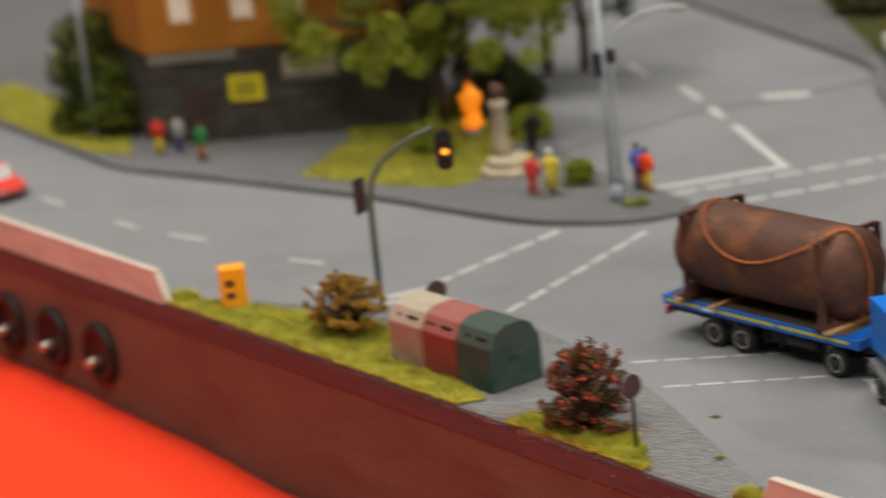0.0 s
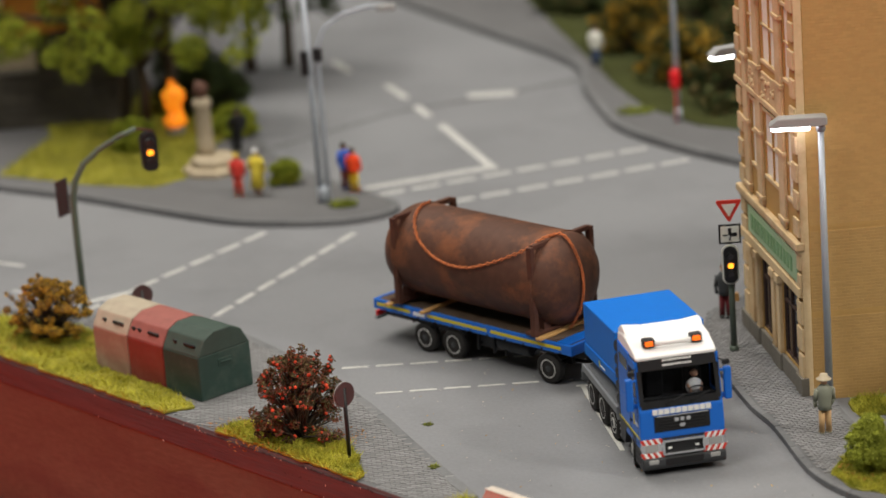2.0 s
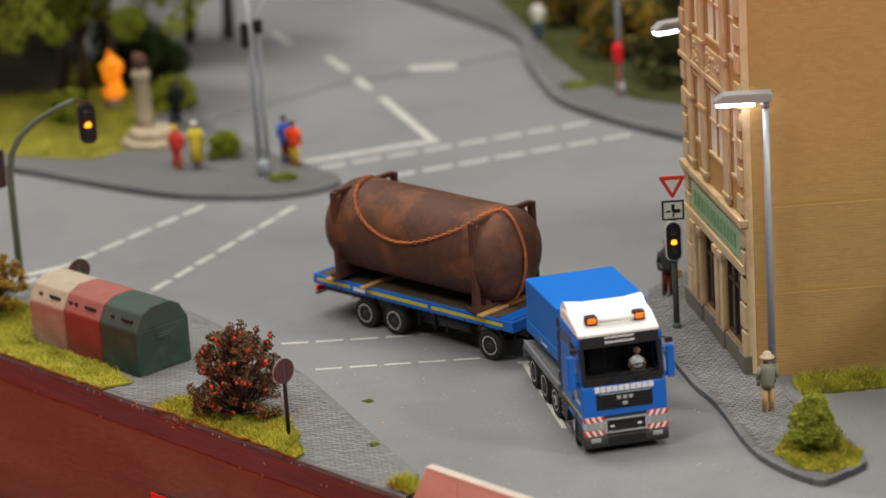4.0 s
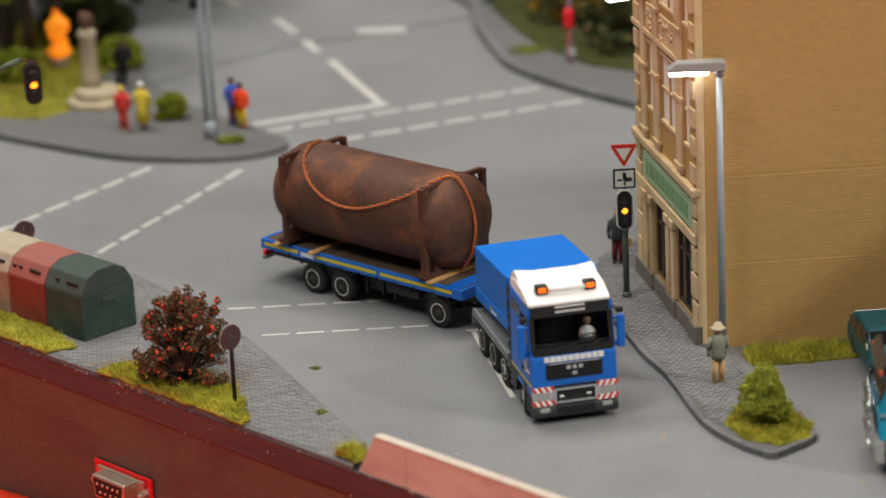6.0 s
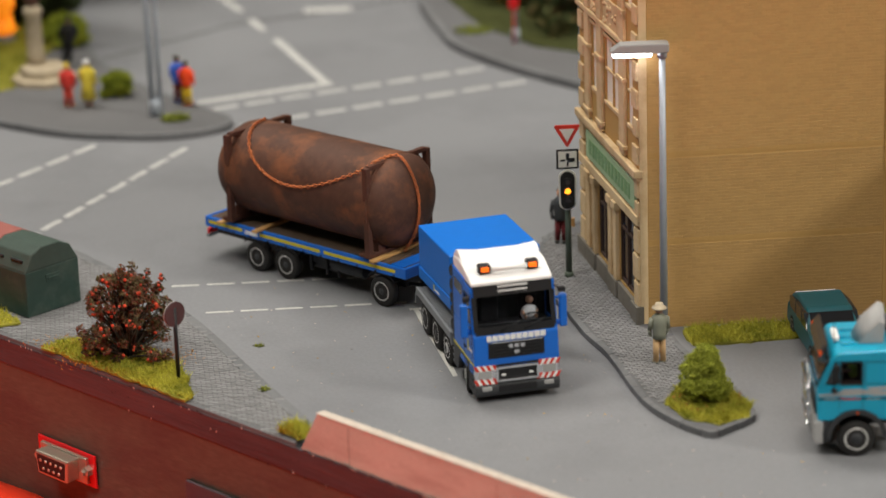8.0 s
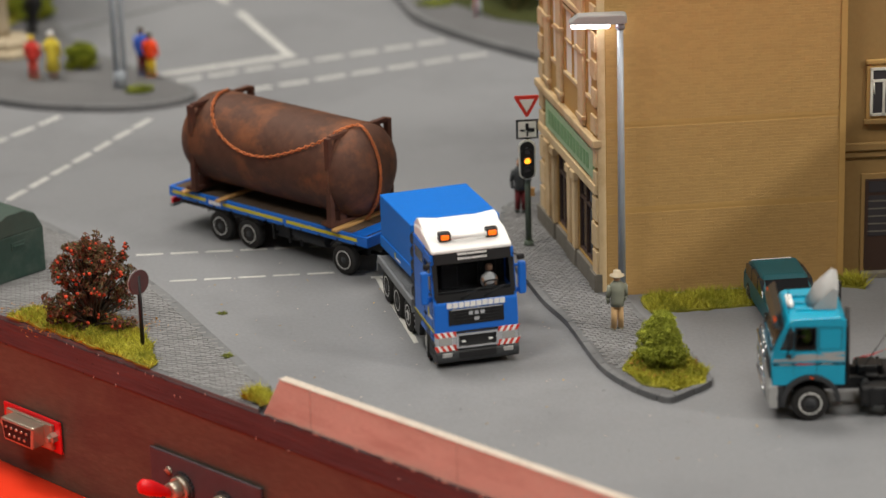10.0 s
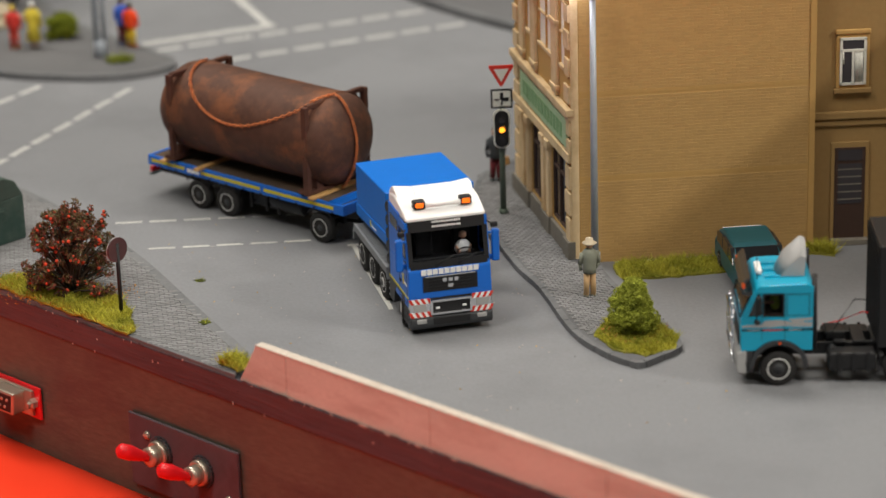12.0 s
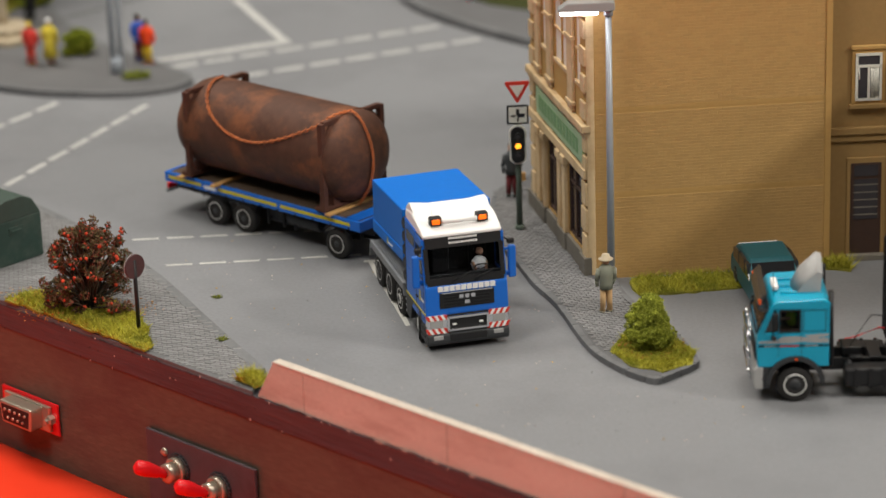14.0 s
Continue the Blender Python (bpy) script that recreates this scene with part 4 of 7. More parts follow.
# rusty tank with end frames on timbers
R, ZC = 17.2, 36.0
tank = thing("rusty_tank", TRAILER, "rusty brown cylindrical steel tank in corner frames", "tank")
bm = B()
prof = [(0.3, -98.0), (6, -97.4), (11, -95.8), (14.6, -93.2), (16.3, -90.4), (R, -87.4)]
prof += [(R, -87.0 + 8.0 * i) for i in range(1, 9)] + [(R, -16.2), (16.9, -14.4), (16.2, -12.9), (15.0, -11.4), (12.4, -9.3), (8.4, -7.4), (4, -6.2), (0.3, -5.8)]
lathe(bm, prof, "x", (0, 0, ZC), 40)
part("shell", bm, RUST, tank, "rust-streaked tank shell")
for x in (-86.6, -15.6):
    bm = B(); lathe(bm, [(R - 0.2, x - 0.25), (R + 0.22, x - 0.2), (R + 0.22, x + 0.2), (R - 0.2, x + 0.25)], "x", (0, 0, ZC), 40)
    part("weld_seam", bm, RUST, tank)
for x in (-86.0, -16.2):
    e = new("end_frame")
    e.parent = tank
    for s in (-1, 1):
        bm = B(); box(bm, x - 1.2, x + 1.2, s * 15.7 - 1.1, s * 15.7 + 1.1, 18.0, 51.4, 0.25)
        part("post", bm, RUST_DARK, e)
        bm = B(); side_prism(bm, [(x - 4.0, 18.0), (x + 0.8, 18.0), (x + 0.8, 24), (x - 1.4, 25)], min(s * 11.6, s * 8), max(s * 11.6, s * 8), bevel=0.2)
        part("saddle_plate", bm, RUST_DARK, e)
        bm = B(); box(bm, x - 4.6, x + 0.9, s * 14.0 - 2.2, s * 14.0 + 2.2, 17.9, 19.4, 0.3)
        part("foot", bm, RUST_DARK, e)
        bm = B(); rod(bm, (x, s * 16.0, 44.0), (x, s * 9.5, 51.0), 0.75, n=6)
        part("corner_brace", bm, RUST_DARK, e)
    bm = B(); box(bm, x - 1.0, x + 1.0, -15.0, 15.0, 50.2, 52.0, 0.3)
    part("top_beam", bm, RUST_DARK, e)
    bm = B(); box(bm, x - 1.1, x + 1.1, -15, 15, 18.0, 19.6, 0.3)
    part("bottom_beam", bm, RUST_DARK, e)
for x in (-90.5, -72.5, -14.6):
    bm = B(); box(bm, x - 1.2, x + 1.2, -16.4, 15.4, 16.9, 17.9, 0.2)
    solo("timber", bm, TIMBER, TRAILER @ place(0, 0, 0, 1.5), "pale timber bearer under the rusty tank", "timber", "tank timbers")


def chain(points, step=0.95):
    """A chain of oval links that lie crosswise in turn."""
    pts = [Vector(p) for p in points]
    fine = []
    for i in range(len(pts) - 1):
        p0, p1, p2, p3 = pts[max(i - 1, 0)], pts[i], pts[i + 1], pts[min(i + 2, len(pts) - 1)]
        for k in range(12):
            u = k / 12
            fine.append(0.5 * ((2 * p1) + (p2 - p0) * u + (2 * p0 - 5 * p1 + 4 * p2 - p3) * u * u + (3 * p1 - p0 - 3 * p2 + p3) * u ** 3))
    out, acc = [], 0.0
    for a, b in zip(fine, fine[1:]):
        acc += (b - a).length
        if acc >= step:
            out.append((b, (b - a).normalized()))
            acc = 0.0
    bm = B()
    for i, (p, d) in enumerate(out):
        q = d.to_track_quat("X", "Z")
        rings = []
        for k in range(8):
            a = 2 * math.pi * k / 8
            c = Vector((0.8 * math.cos(a), 0.52 * math.sin(a), 0)) if i % 2 else Vector((0.8 * math.cos(a), 0, 0.52 * math.sin(a)))
            ax = Vector((0, 0, 1)) if i % 2 else Vector((0, 1, 0))
            rad = c.normalized()
            rings.append([bm.verts.new(p + q @ (c + (rad * math.cos(w) + ax * math.sin(w)) * 0.24)) for w in (0, math.pi / 2, math.pi, 1.5 * math.pi)])
        for k in range(8):
            for w in range(4):
                bm.faces.new((rings[k][w], rings[k][(w + 1) % 4], rings[(k + 1) % 8][(w + 1) % 4], rings[(k + 1) % 8][w])).smooth = True
    return bm


def on_tank(x, deg, r=17.8):
    a = radians(deg)
    return (x, -r * math.sin(a), ZC + r * math.cos(a))


links = chain([on_tank(-83.6, -8, 18), on_tank(-82.6, 14, 18), on_tank(-79.8, 36, 18), on_tank(-74, 58, 18), on_tank(-65.5, 74, 18), on_tank(-56, 81, 18), on_tank(-46, 79, 18), on_tank(-36, 69, 18), on_tank(-27, 56, 18.2), on_tank(-19.5, 43, 19), (-16.2, -10.0, 52.8), (-15.6, -5.0, 53.2),
               (-13.2, -2.2, 53.4), (-10.2, -1.6, 51.2), (-7.8, -1.2, 47.4), (-5.9, -0.9, 42.6), (-5.0, -0.8, 37), (-5.6, -0.8, 31), (-7.6, -0.9, 25), (-10.4, -1.0, 20.6), (-12.6, -1.2, 17.8)])
solo("chain", links, CHAIN, TRAILER, "copper-coloured lashing chain slung over the rusty tank", "chain")


# ---- teal tractor unit and parked car in the yard ----
def teal_truck(m):
    t = thing("teal_truck", m, "teal tractor truck with grey roof spoiler and black chassis", "truck")
    REAR = -21.8
    arch = lambda r, n=14: [(-11.3 + r * math.cos(math.pi * i / n), 6.6 + r * math.sin(math.pi * i / n)) for i in range(n + 1)]
    # lower cab with the cut for the wheel, belt, pillars and roof, hollow behind the glass
    bm = B()
    side_prism(bm, [(0.6, 12.2), (0.9, 20.0), (0.6, 23.6), (REAR, 23.6), (REAR, 12.2), (-18.4, 12.2)] + [p for p in arch(9.0)[::-1] if p[1] > 12.2] + [(-4.3, 12.2)], -13.6, 13.6, bevel=0.3)
    part("cab", bm, TEAL, t, "teal painted lower cab")
    for s in (-1, 1):
        y0, y1 = sorted((s * 13.6, s * 12.6))
        bm = B()
        side_prism(bm, [(0.6, 23.4), (-2.9, 31.4), (-4.4, 31.4), (-1.4, 23.4)], y0, y1)
        part("windscreen_pillar", bm, TEAL, t)
        bm = B(); side_prism(bm, [(-5.4, 23.4), (-5.4, 31.4), (-6.3, 31.4), (-6.3, 23.4)], y0, y1)
        part("window_post", bm, TEAL, t)
        bm = B(); side_prism(bm, [(-12.6, 23.4), (-12.6, 31.4), (REAR, 31.4), (REAR, 23.4)], y0, y1)
        part("side_panel", bm, TEAL, t)
    bm = B(); box(bm, REAR, REAR + 1.0, -12.6, 12.6, 23.4, 31.4)
    part("rear_panel", bm, TEAL, t)
    bm = B()
    side_prism(bm, [(-2.6, 31.2), (-4.2, 33.4), (-5.4, 34.0), (-20.2, 34.6), (REAR - 0.2, 33.4), (REAR - 0.2, 31.2)], -13.6, 13.6, bevel=0.45)
    part("roof", bm, TEAL, t)
    for y in (-6, 0, 6):
        bm = B(); box(bm, -19.5, -7.0, y - 0.5, y + 0.5, 34.1, 34.85, 0.2)
        part("roof_rib", bm, TEAL, t)
    bm = B(); side_prism(bm, [(0.75, 23.4), (-2.7, 31.4), (-2.5, 31.5), (0.95, 23.4)], -12.6, 12.6)
    ws = part("windscreen", bm, clear_glass("cab_glass"), t, "clear windscreen")
    ws.visible_shadow = False
    bm = B()
    for s in (-1, 1):
        rod(bm, (0.9, s * 12.4, 23.4), (-2.55, s * 12.4, 31.4), 0.3, n=6)
    rod(bm, (0.95, -12.4, 23.4), (0.95, 12.4, 23.4), 0.35, n=6)
    part("windscreen_seal", bm, BLACK, t)
    bm = B(); side_prism(bm, [(-3.2, 31.0), (-1.4, 30.4), (0.6, 31.4), (0.9, 33.2), (-0.4, 35.6), (-1.9, 37.0), (-2.4, 36.6), (-1.0, 35.2), (0.1, 33.1), (-0.2, 32.2), (-1.6, 31.3), (-3.0, 32.0)], -13.2, 13.2, bevel=0.12)
    vis = part("sun_visor", bm, SIDE_GLASS, t, "dark smoked sun visor")
    for s in (-1, 1):
        bm = B(); box(bm, -0.5, 0.4, s * 12.6 - 0.9, s * 12.6 + 0.9, 33.2, 34.8, 0.3)
        part("marker_lamp", bm, AMBER, vis, "amber marker lamp behind the visor")
    bm = B()
    box(bm, REAR + 1.2, 0.0, -12.5, 12.5, 23.62, 23.75)
    side_prism(bm, [(0.2, 23.7), (-0.4, 25.4), (-2.2, 25.2), (-2.6, 23.7)], -12.4, 12.4, bevel=0.2)
    for y in (-6.5, 6.5):
        box(bm, -14.0, -11.8, y - 3, y + 3, 23.7, 31.0, 0.6)
    part("interior", bm, DOOR_BROWN, t, "brown cab interior with two seats")
    for s in (-1, 1):
        y = s * 13.62
        bm = B(); side_prism(bm, [(-1.6, 24.0), (-4.4, 30.9), (-5.4, 30.9), (-5.4, 24.0)], s * 13.1 - 0.1, s * 13.1 + 0.1)
        part("quarter_window", bm, SIDE_GLASS, t)
        bm = B(); box(bm, -12.6, -6.3, s * 13.1 - 0.1, s * 13.1 + 0.1, 23.9, 31.2)
        sw = part("side_window", bm, clear_glass("side_window_glass"), t, "clear side window")
        sw.visible_shadow = False
        bm = B()
        for a, b, c, d in ((-12.8, -6.1, 23.8, 24.3), (-12.8, -6.1, 30.9, 31.4), (-12.8, -12.3, 24.3, 30.9), (-6.6, -6.1, 24.3, 30.9)):
            box(bm, a, b, y - 0.1, y + 0.1, c, d)
        part("window_seal", bm, BLACK, t)
        bm = B()
        for a, b, c, d in ((-20.8, -13.5, 24.0, 24.25), (-20.8, -13.5, 31.0, 31.25), (-20.8, -20.5, 24.0, 31.2), (-13.8, -13.5, 24.0, 31.2)):
            box(bm, a, b, y - 0.05, y + 0.05, c, d)
        part("sleeper_panel_groove", bm, TEAL_DARK, t, "dark groove round the side panel")
        bm = B(); side_prism(bm, [(0.4, 20.2), (0.4, 20.9), (-5.5, 21.2), (-7.0, 22.4), (-11.5, 22.6), (-15.5, 21.9), (-14.0, 22.9), (-21.6, 23.3), (-21.6, 22.4), (-17.5, 22.0), (-21.6, 21.7), (-21.6, 20.2), (-14.0, 20.3), (-17.0, 20.9), (-9.0, 20.2)], y - 0.05, y + 0.05)
        part("grey_stripe", bm, LAMP_HEAD, t, "pale grey zigzag side stripe")
        bm = B(); box(bm, REAR, 0.4, y - 0.06, y + 0.06, 19.0, 19.6)
        belt = part("belt_strip", bm, BLACK, t)
        bm = B(); box(bm, -12.3, -6.2, y - 0.09, y + 0.09, 19.1, 19.5)
        part("print_bar", bm, RED_PAINT, belt)
        bm = B(); bars(bm, -5.2, -1.4, 5, lambda a, b: box(bm, a, b, y - 0.09, y + 0.09, 19.1, 19.5)); bars(bm, -18.2, -14.2, 6, lambda a, b: box(bm, a, b, y - 0.09, y + 0.09, 19.1, 19.5))
        part("print_bar", bm, LAMP_HEAD, belt)
        bm = B(); box(bm, -13.15, -12.95, y - 0.05, y + 0.05, 13.5, 31.5); box(bm, -5.95, -5.8, y - 0.05, y + 0.05, 15.5, 24)
        part("door_gap", bm, TEAL_DARK, t)
        bm = B(); box(bm, -5.8, -4.0, s * 15.2 - 0.8, s * 15.2 + 0.8, 25.0, 31.0, 0.4); rod(bm, (-4.2, s * 13.5, 30.4), (-4.6, s * 15.2, 30.4), 0.3, n=6); rod(bm, (-3.6, s * 13.5, 21.6), (-4.4, s * 15.2, 25.4), 0.28, n=6)
        blob(bm, (-4.4, s * 14.9, 22.4), 0.9, 2)
        part("mirror", bm, BLACK, t, "black mirrors on a bracket")
        bm = B()
        side_prism(bm, arch(9.3) + arch(7.8)[::-1], min(s * 14.3, s * 9), max(s * 14.3, s * 9))
        wa = part("wheel_arch", bm, DARK_GREY, t, "dark grey wheel arch")
        bm = B(); box(bm, -11.9, -11.1, s * 14.4 - 0.15, s * 14.4 + 0.15, 14.6, 15.3, 0.1)
        part("side_marker", bm, AMBER, wa, "small amber side marker")
        bm = B(); side_prism(bm, [(0.2, 5.0), (0.2, 12.1), (-3.4, 12.1), (-3.0, 8.5), (-3.4, 5.0)], min(s * 13.5, s * 9), max(s * 13.5, s * 9), bevel=0.2)
        box(bm, -2.8, -0.4, s * 13.6 - 0.15, s * 13.6 + 0.15, 7.6, 8.6, 0.1)
        part("cab_step", bm, DARK_GREY, t, "dark grey entry step")
        wheel(t, -11.3, s * 11.6, 5.9, 3.4, s, bright=True)
        wheel(t, -50, s * 11.2, 5.9, 5.0, s)
        bm = B(); box(bm, 0.2, 1.4, s * 10.6 - 2.6, s * 10.6 + 2.6, 8.2, 11.4, 0.3)
        part("headlamp", bm, CHROME, t)
        bm = B(); rod(bm, (-22.6, 12 * s, 12), (-22.2, 12 * s, 37), 0.85, n=8)
        part("snorkel", bm, BLACK, t)
    bm = B(); side_prism(bm, [(1.3, 4.6), (2.0, 6.0), (2.0, 11.4), (0.8, 12.2), (-1.2, 12.2), (-1.2, 4.6)], -13.8, 13.8, bevel=0.5)
    part("bumper", bm, LAMP_HEAD, t, "pale grey bumper")
    bm = B(); box(bm, 0.7, 1.1, -9.5, 9.5, 13.0, 19.0, 0.15)
    part("grille", bm, BLACK, t, "black radiator grille")
    bm = B()
    for y in (-9, -4.5, 0, 4.5, 9):
        tube(bm, [(2.2, y, 6.4), (3.0, y, 12), (3.0, y, 20), (2.2, y, 24)], 0.3, 6)
    for z in (9, 15, 21):
        rod(bm, (3.0, -12.8, z), (3.0, 12.8, z), 0.32, n=6)
    part("bull_bar", bm, CHROME, t, "chrome bull bar")
    bm = B()
    for i in range(9):
        a = -1 + 2 * i / 8
        w, top = 6.6 * a, 45.5 - 4.4 * a * a
        ring = [(-10.6 - 1.4 * a * a, w, 34.6), (-13.4 - 1.6 * a * a, w, 34.6 + (top - 34.6) * 0.55), (-18.6, w * 0.92, top), (-20.2, w * 0.92, top - 0.6), (-19.6, w, 34.6)]
        ring = [bm.verts.new(p) for p in ring]
        if i:
            for k in range(5):
                f = bm.faces.new((last[k], last[(k + 1) % 5], ring[(k + 1) % 5], ring[k]))
                f.smooth = k < 2
        if i in (0, 8):
            bm.faces.new(ring)
        last = ring
    part("roof_spoiler", bm, LAMP_HEAD, t, "pale grey rounded roof air deflector")
    bm = B(); box(bm, -6.6, -4.6, -4.5, 4.5, 34.4, 35.9, 0.4)
    part("roof_lamp", bm, WHITE_PAINT, t)
    bm = B(); rod(bm, (-4.8, 7, 33.8), (-4.6, 7, 42), 0.14, n=5)
    part("antenna", bm, BLACK, t)
    bm = B()
    for s in (-1, 1):
        box(bm, -72, -4, s * 4.6 - 0.8, s * 4.6 + 0.8, 7.5, 11.5, 0.2)
        box(bm, -42, -27, s * 9.4 - 3.4, s * 9.4 + 3.4, 4.5, 10.6, 0.8)
        for k in range(3):
            box(bm, -40 + 4.5 * k, -39 + 4.5 * k, s * 12.9 - 0.3, s * 12.9 + 0.3, 4.3, 10.8)
    for k in range(7):
        box(bm, -70 + 6.6 * k, -68.5 + 6.6 * k, -5, 5, 8.5, 11)
    for k in range(5):
        box(bm, -58 + 6.2 * k, -54 + 6.2 * k, -6.5, 6.5, 11.2, 12.3, 0.3)
    rod(bm, (-29, 9, 9.5), (-29, -11, 9.5), 1.6, n=10)
    rod(bm, (-45, 11, 7), (-45, 5, 8), 2.2, n=12); rod(bm, (-45, -11, 7), (-45, -5, 8), 2.2, n=12)
    box(bm, -33, -27, -4, 4, 12, 14.5, 0.4)
    part("chassis", bm, BLACK, t, "black open chassis")
    bm = B(); tube(bm, [(-27, -6, 13), (-33, -7, 14), (-40, -7, 16.8), (-47, -6, 16.0), (-55, -5, 13)], 0.25, 6)
    part("wire", bm, RED_PLASTIC, t, "thin red wire")
    bm = B(); tube(bm, [(-27, 6, 12), (-31, 4, 18), (-36, 3, 25), (-42, 4, 25), (-46, 5, 20)], 0.22, 6)
    part("cable", bm, BLACK, t)
    return t


TEAL_AT = place(94.6, 837.5, 0, 178.5)
teal_truck(TEAL_AT)
bm = B()
blob(bm, (-10.6, 6.4, 26.0), 2.4, 2, 0, (0.75, 1.15, 1.1)); blob(bm, (-10.4, 6.4, 29.6), 1.25, 2, 1)
rod(bm, (-10.0, 8.4, 26.6), (-5.6, 8.0, 26.4), 0.65, 0.5, 8, 1)
solo("driver_doll", bm, [material("shirt_lime", (0.45, 0.55, 0.08), 0.8), SKIN], TEAL_AT, "small seated doll in a lime shirt at the wheel", "figure")
load = thing("load_body", TEAL_AT @ place(-43.0, 0, 12.6), "black slatted load body standing on the truck chassis", "load body")
bm = B(); box(bm, -30, 0.8, -14, 14, 0, 34, 0.4)
part("box", bm, BLACK, load)
for k in range(8):
    bm = B(); box(bm, 0.8, 1.3, -13.5 + 3.6 * k, -12.7 + 3.6 * k, 1, 33, 0.1)
    part("slat", bm, BLACK, load)


def car(m, name, paint, label):
    t = thing(name, m, label, "car")
    bm = B()
    side_prism(bm, [(0.4, 2.4), (0, 5.0), (-0.8, 7.0), (-12, 8.6), (-18.5, 14.2), (-21, 15.4), (-36, 15.6), (-41, 13.6), (-45, 8.8), (-45.6, 5.0), (-45.2, 2.4)], -9.0, 9.0, bevel=0.9)
    for v in bm.verts:
        if v.co.z > 9:
            v.co.y *= 1 - (v.co.z - 9) * 0.022
    part("body", bm, paint, t)
    for s in (-1, 1):
        for a, b in (((-14.2, 9.4), (-21.4, 9.6)), ((-22.6, 9.6), (-30.4, 9.6)), ((-31.6, 9.6), (-40.5, 9.5))):
            bm = B()
            x0, x1 = a[0], b[0]
            top0 = min(14.4, 9.4 + (-(x0) - 12.6) * 0.85)
            top1 = 14.4 if x1 > -39 else 13.0
            side_prism(bm, [(x0, 9.5), (x0 - 1.6 if x0 > -15 else x0, top0 if x0 < -15 else 11.6), (x0 - 4.6 if x0 > -15 else x0, 14.3), (x1, top1), (x1, 9.5)], s * 8.25 - 0.85, s * 8.25 + 0.85)
            part("side_window", bm, SIDE_GLASS, t)
        for x in (-8, -37):
            wheel(t, x, s * 8.0, 3.5, 2.2, s)
        bm = B(); box(bm, -0.6, 0.5, s * 6.4 - 1.6, s * 6.4 + 1.6, 5.2, 6.6, 0.2)
        part("headlamp", bm, CHROME, t)
    bm = B(); side_prism(bm, [(-12.6, 8.9), (-18.7, 14.3), (-18.3, 14.6), (-12.2, 9.2)], -7.3, 7.3)
    part("windscreen", bm, WINDSCREEN, t)
    bm = B(); side_prism(bm, [(-41.4, 13.4), (-44.6, 9.4), (-45.0, 9.6), (-41.7, 13.8)], -7.0, 7.0)
    part("rear_window", bm, WINDSCREEN, t)
    for a, b in ((-0.4, 1.0), (-46.2, -45.0)):
        bm = B(); box(bm, a, b, -8.6, 8.6, 2.6, 4.6, 0.4)
        part("bumper", bm, DARK_GREY, t)
    return t


car(place(110.5, 895, 0, -84), "parked_car", TEAL_DARK, "dark teal estate car parked beside the brick wall")
car(place(-457, 1285, 0, -42), "red_car", RED_PAINT, "bright red car on the road")

# ---- details of the corner building ----
def wall_strip(bm, x0, x1, z0, z1, holes, y0=-1.2, y1=0.0):
    """A wall between x0, x1 with rectangular holes (x0, x1, z0, z1) that share no column."""
    x = x0
    for a, b, c, d in sorted(holes):
        if a > x:
            box(bm, x, a, y0, y1, z0, z1)
        if c > z0:
            box(bm, a, b, y0, y1, z0, c)
        if d < z1:
            box(bm, a, b, y0, y1, d, z1)
        x = b
    if x < x1:
        box(bm, x, x1, y0, y1, z0, z1)


SHOP = [(8, 26.5, 9.5, 36), (39.5, 56, 9.5, 36)]
bm = B(); wall_strip(bm, 0.02, 81, 0, 57, SHOP)
fpart("shop_front_wall", bm, SAND, "sand-coloured shop front wall")
FLOORS = [(70, 94), (112, 138), (150, 163)]
COLUMNS = [(8.0, 14.6), (24.0, 33.9), (34.5, 44.4), (53.6, 63.0)]
for i, (z0, z1) in enumerate(FLOORS):
    lo = 57 if i == 0 else (FLOORS[i - 1][1] + z0) / 2
    hi = 165 if i == 2 else (z1 + FLOORS[i + 1][0]) / 2
    bm = B(); wall_strip(bm, 0.02, 81, lo, hi, [(a, b, z0, z1) for a, b in COLUMNS])
    fpart("upper_wall", bm, SAND)
    for a, b in COLUMNS:
        w = new("window"); w.parent = house; w.matrix_basis = FM
        bm = B(); box(bm, a, b, -1.1, -0.7, z0, z1)
        part("blind", bm, BLIND, w, "pale drawn window blind")
        bm = B()
        box(bm, a - 0.6, b + 0.6, -0.7, 0.5, z0 - 1.0, z0 + 0.3, 0.15); box(bm, a - 0.6, b + 0.6, -0.7, 0.6, z1 - 0.3, z1 + 1.0, 0.15)
        box(bm, a, b, -0.7, 0.05, (z0 + z1) / 2 - 0.35, (z0 + z1) / 2 + 0.35)
        part("window_frame", bm, SAND_LIGHT, w)
    if i < 2:
        for a, b in ((24, 44.5), (53.5, 63)):
            bm = B(); box(bm, a, b, -0.2, 0.7, z1 + 3, z1 + 14, 0.25)
            orn = fpart("ornament_panel", bm, SAND_LIGHT, "carved ornamental panel")
            bm = B()
            random.seed(i * 7 + int(a))
            for k in range(16):
                blob(bm, (random.uniform(a + 1.5, b - 1.5), 0.7, random.uniform(z1 + 4.5, z1 + 12.5)), random.uniform(0.7, 1.3), 1, 0, (1.2, 0.6, 1))
            part("carving", bm, SAND_LIGHT, orn)
for a, b in ((15.5, 22.5), (46, 52.5), (64, 70)):
    bm = B(); box(bm, a, b, 0, 1.3, 58, 165, 0.3)
    for z in (60, 84, 108, 132, 156):
        box(bm, a - 0.7, b + 0.7, 0, 1.9, z, z + 1.6, 0.25)
    fpart("pilaster", bm, SAND_LIGHT)
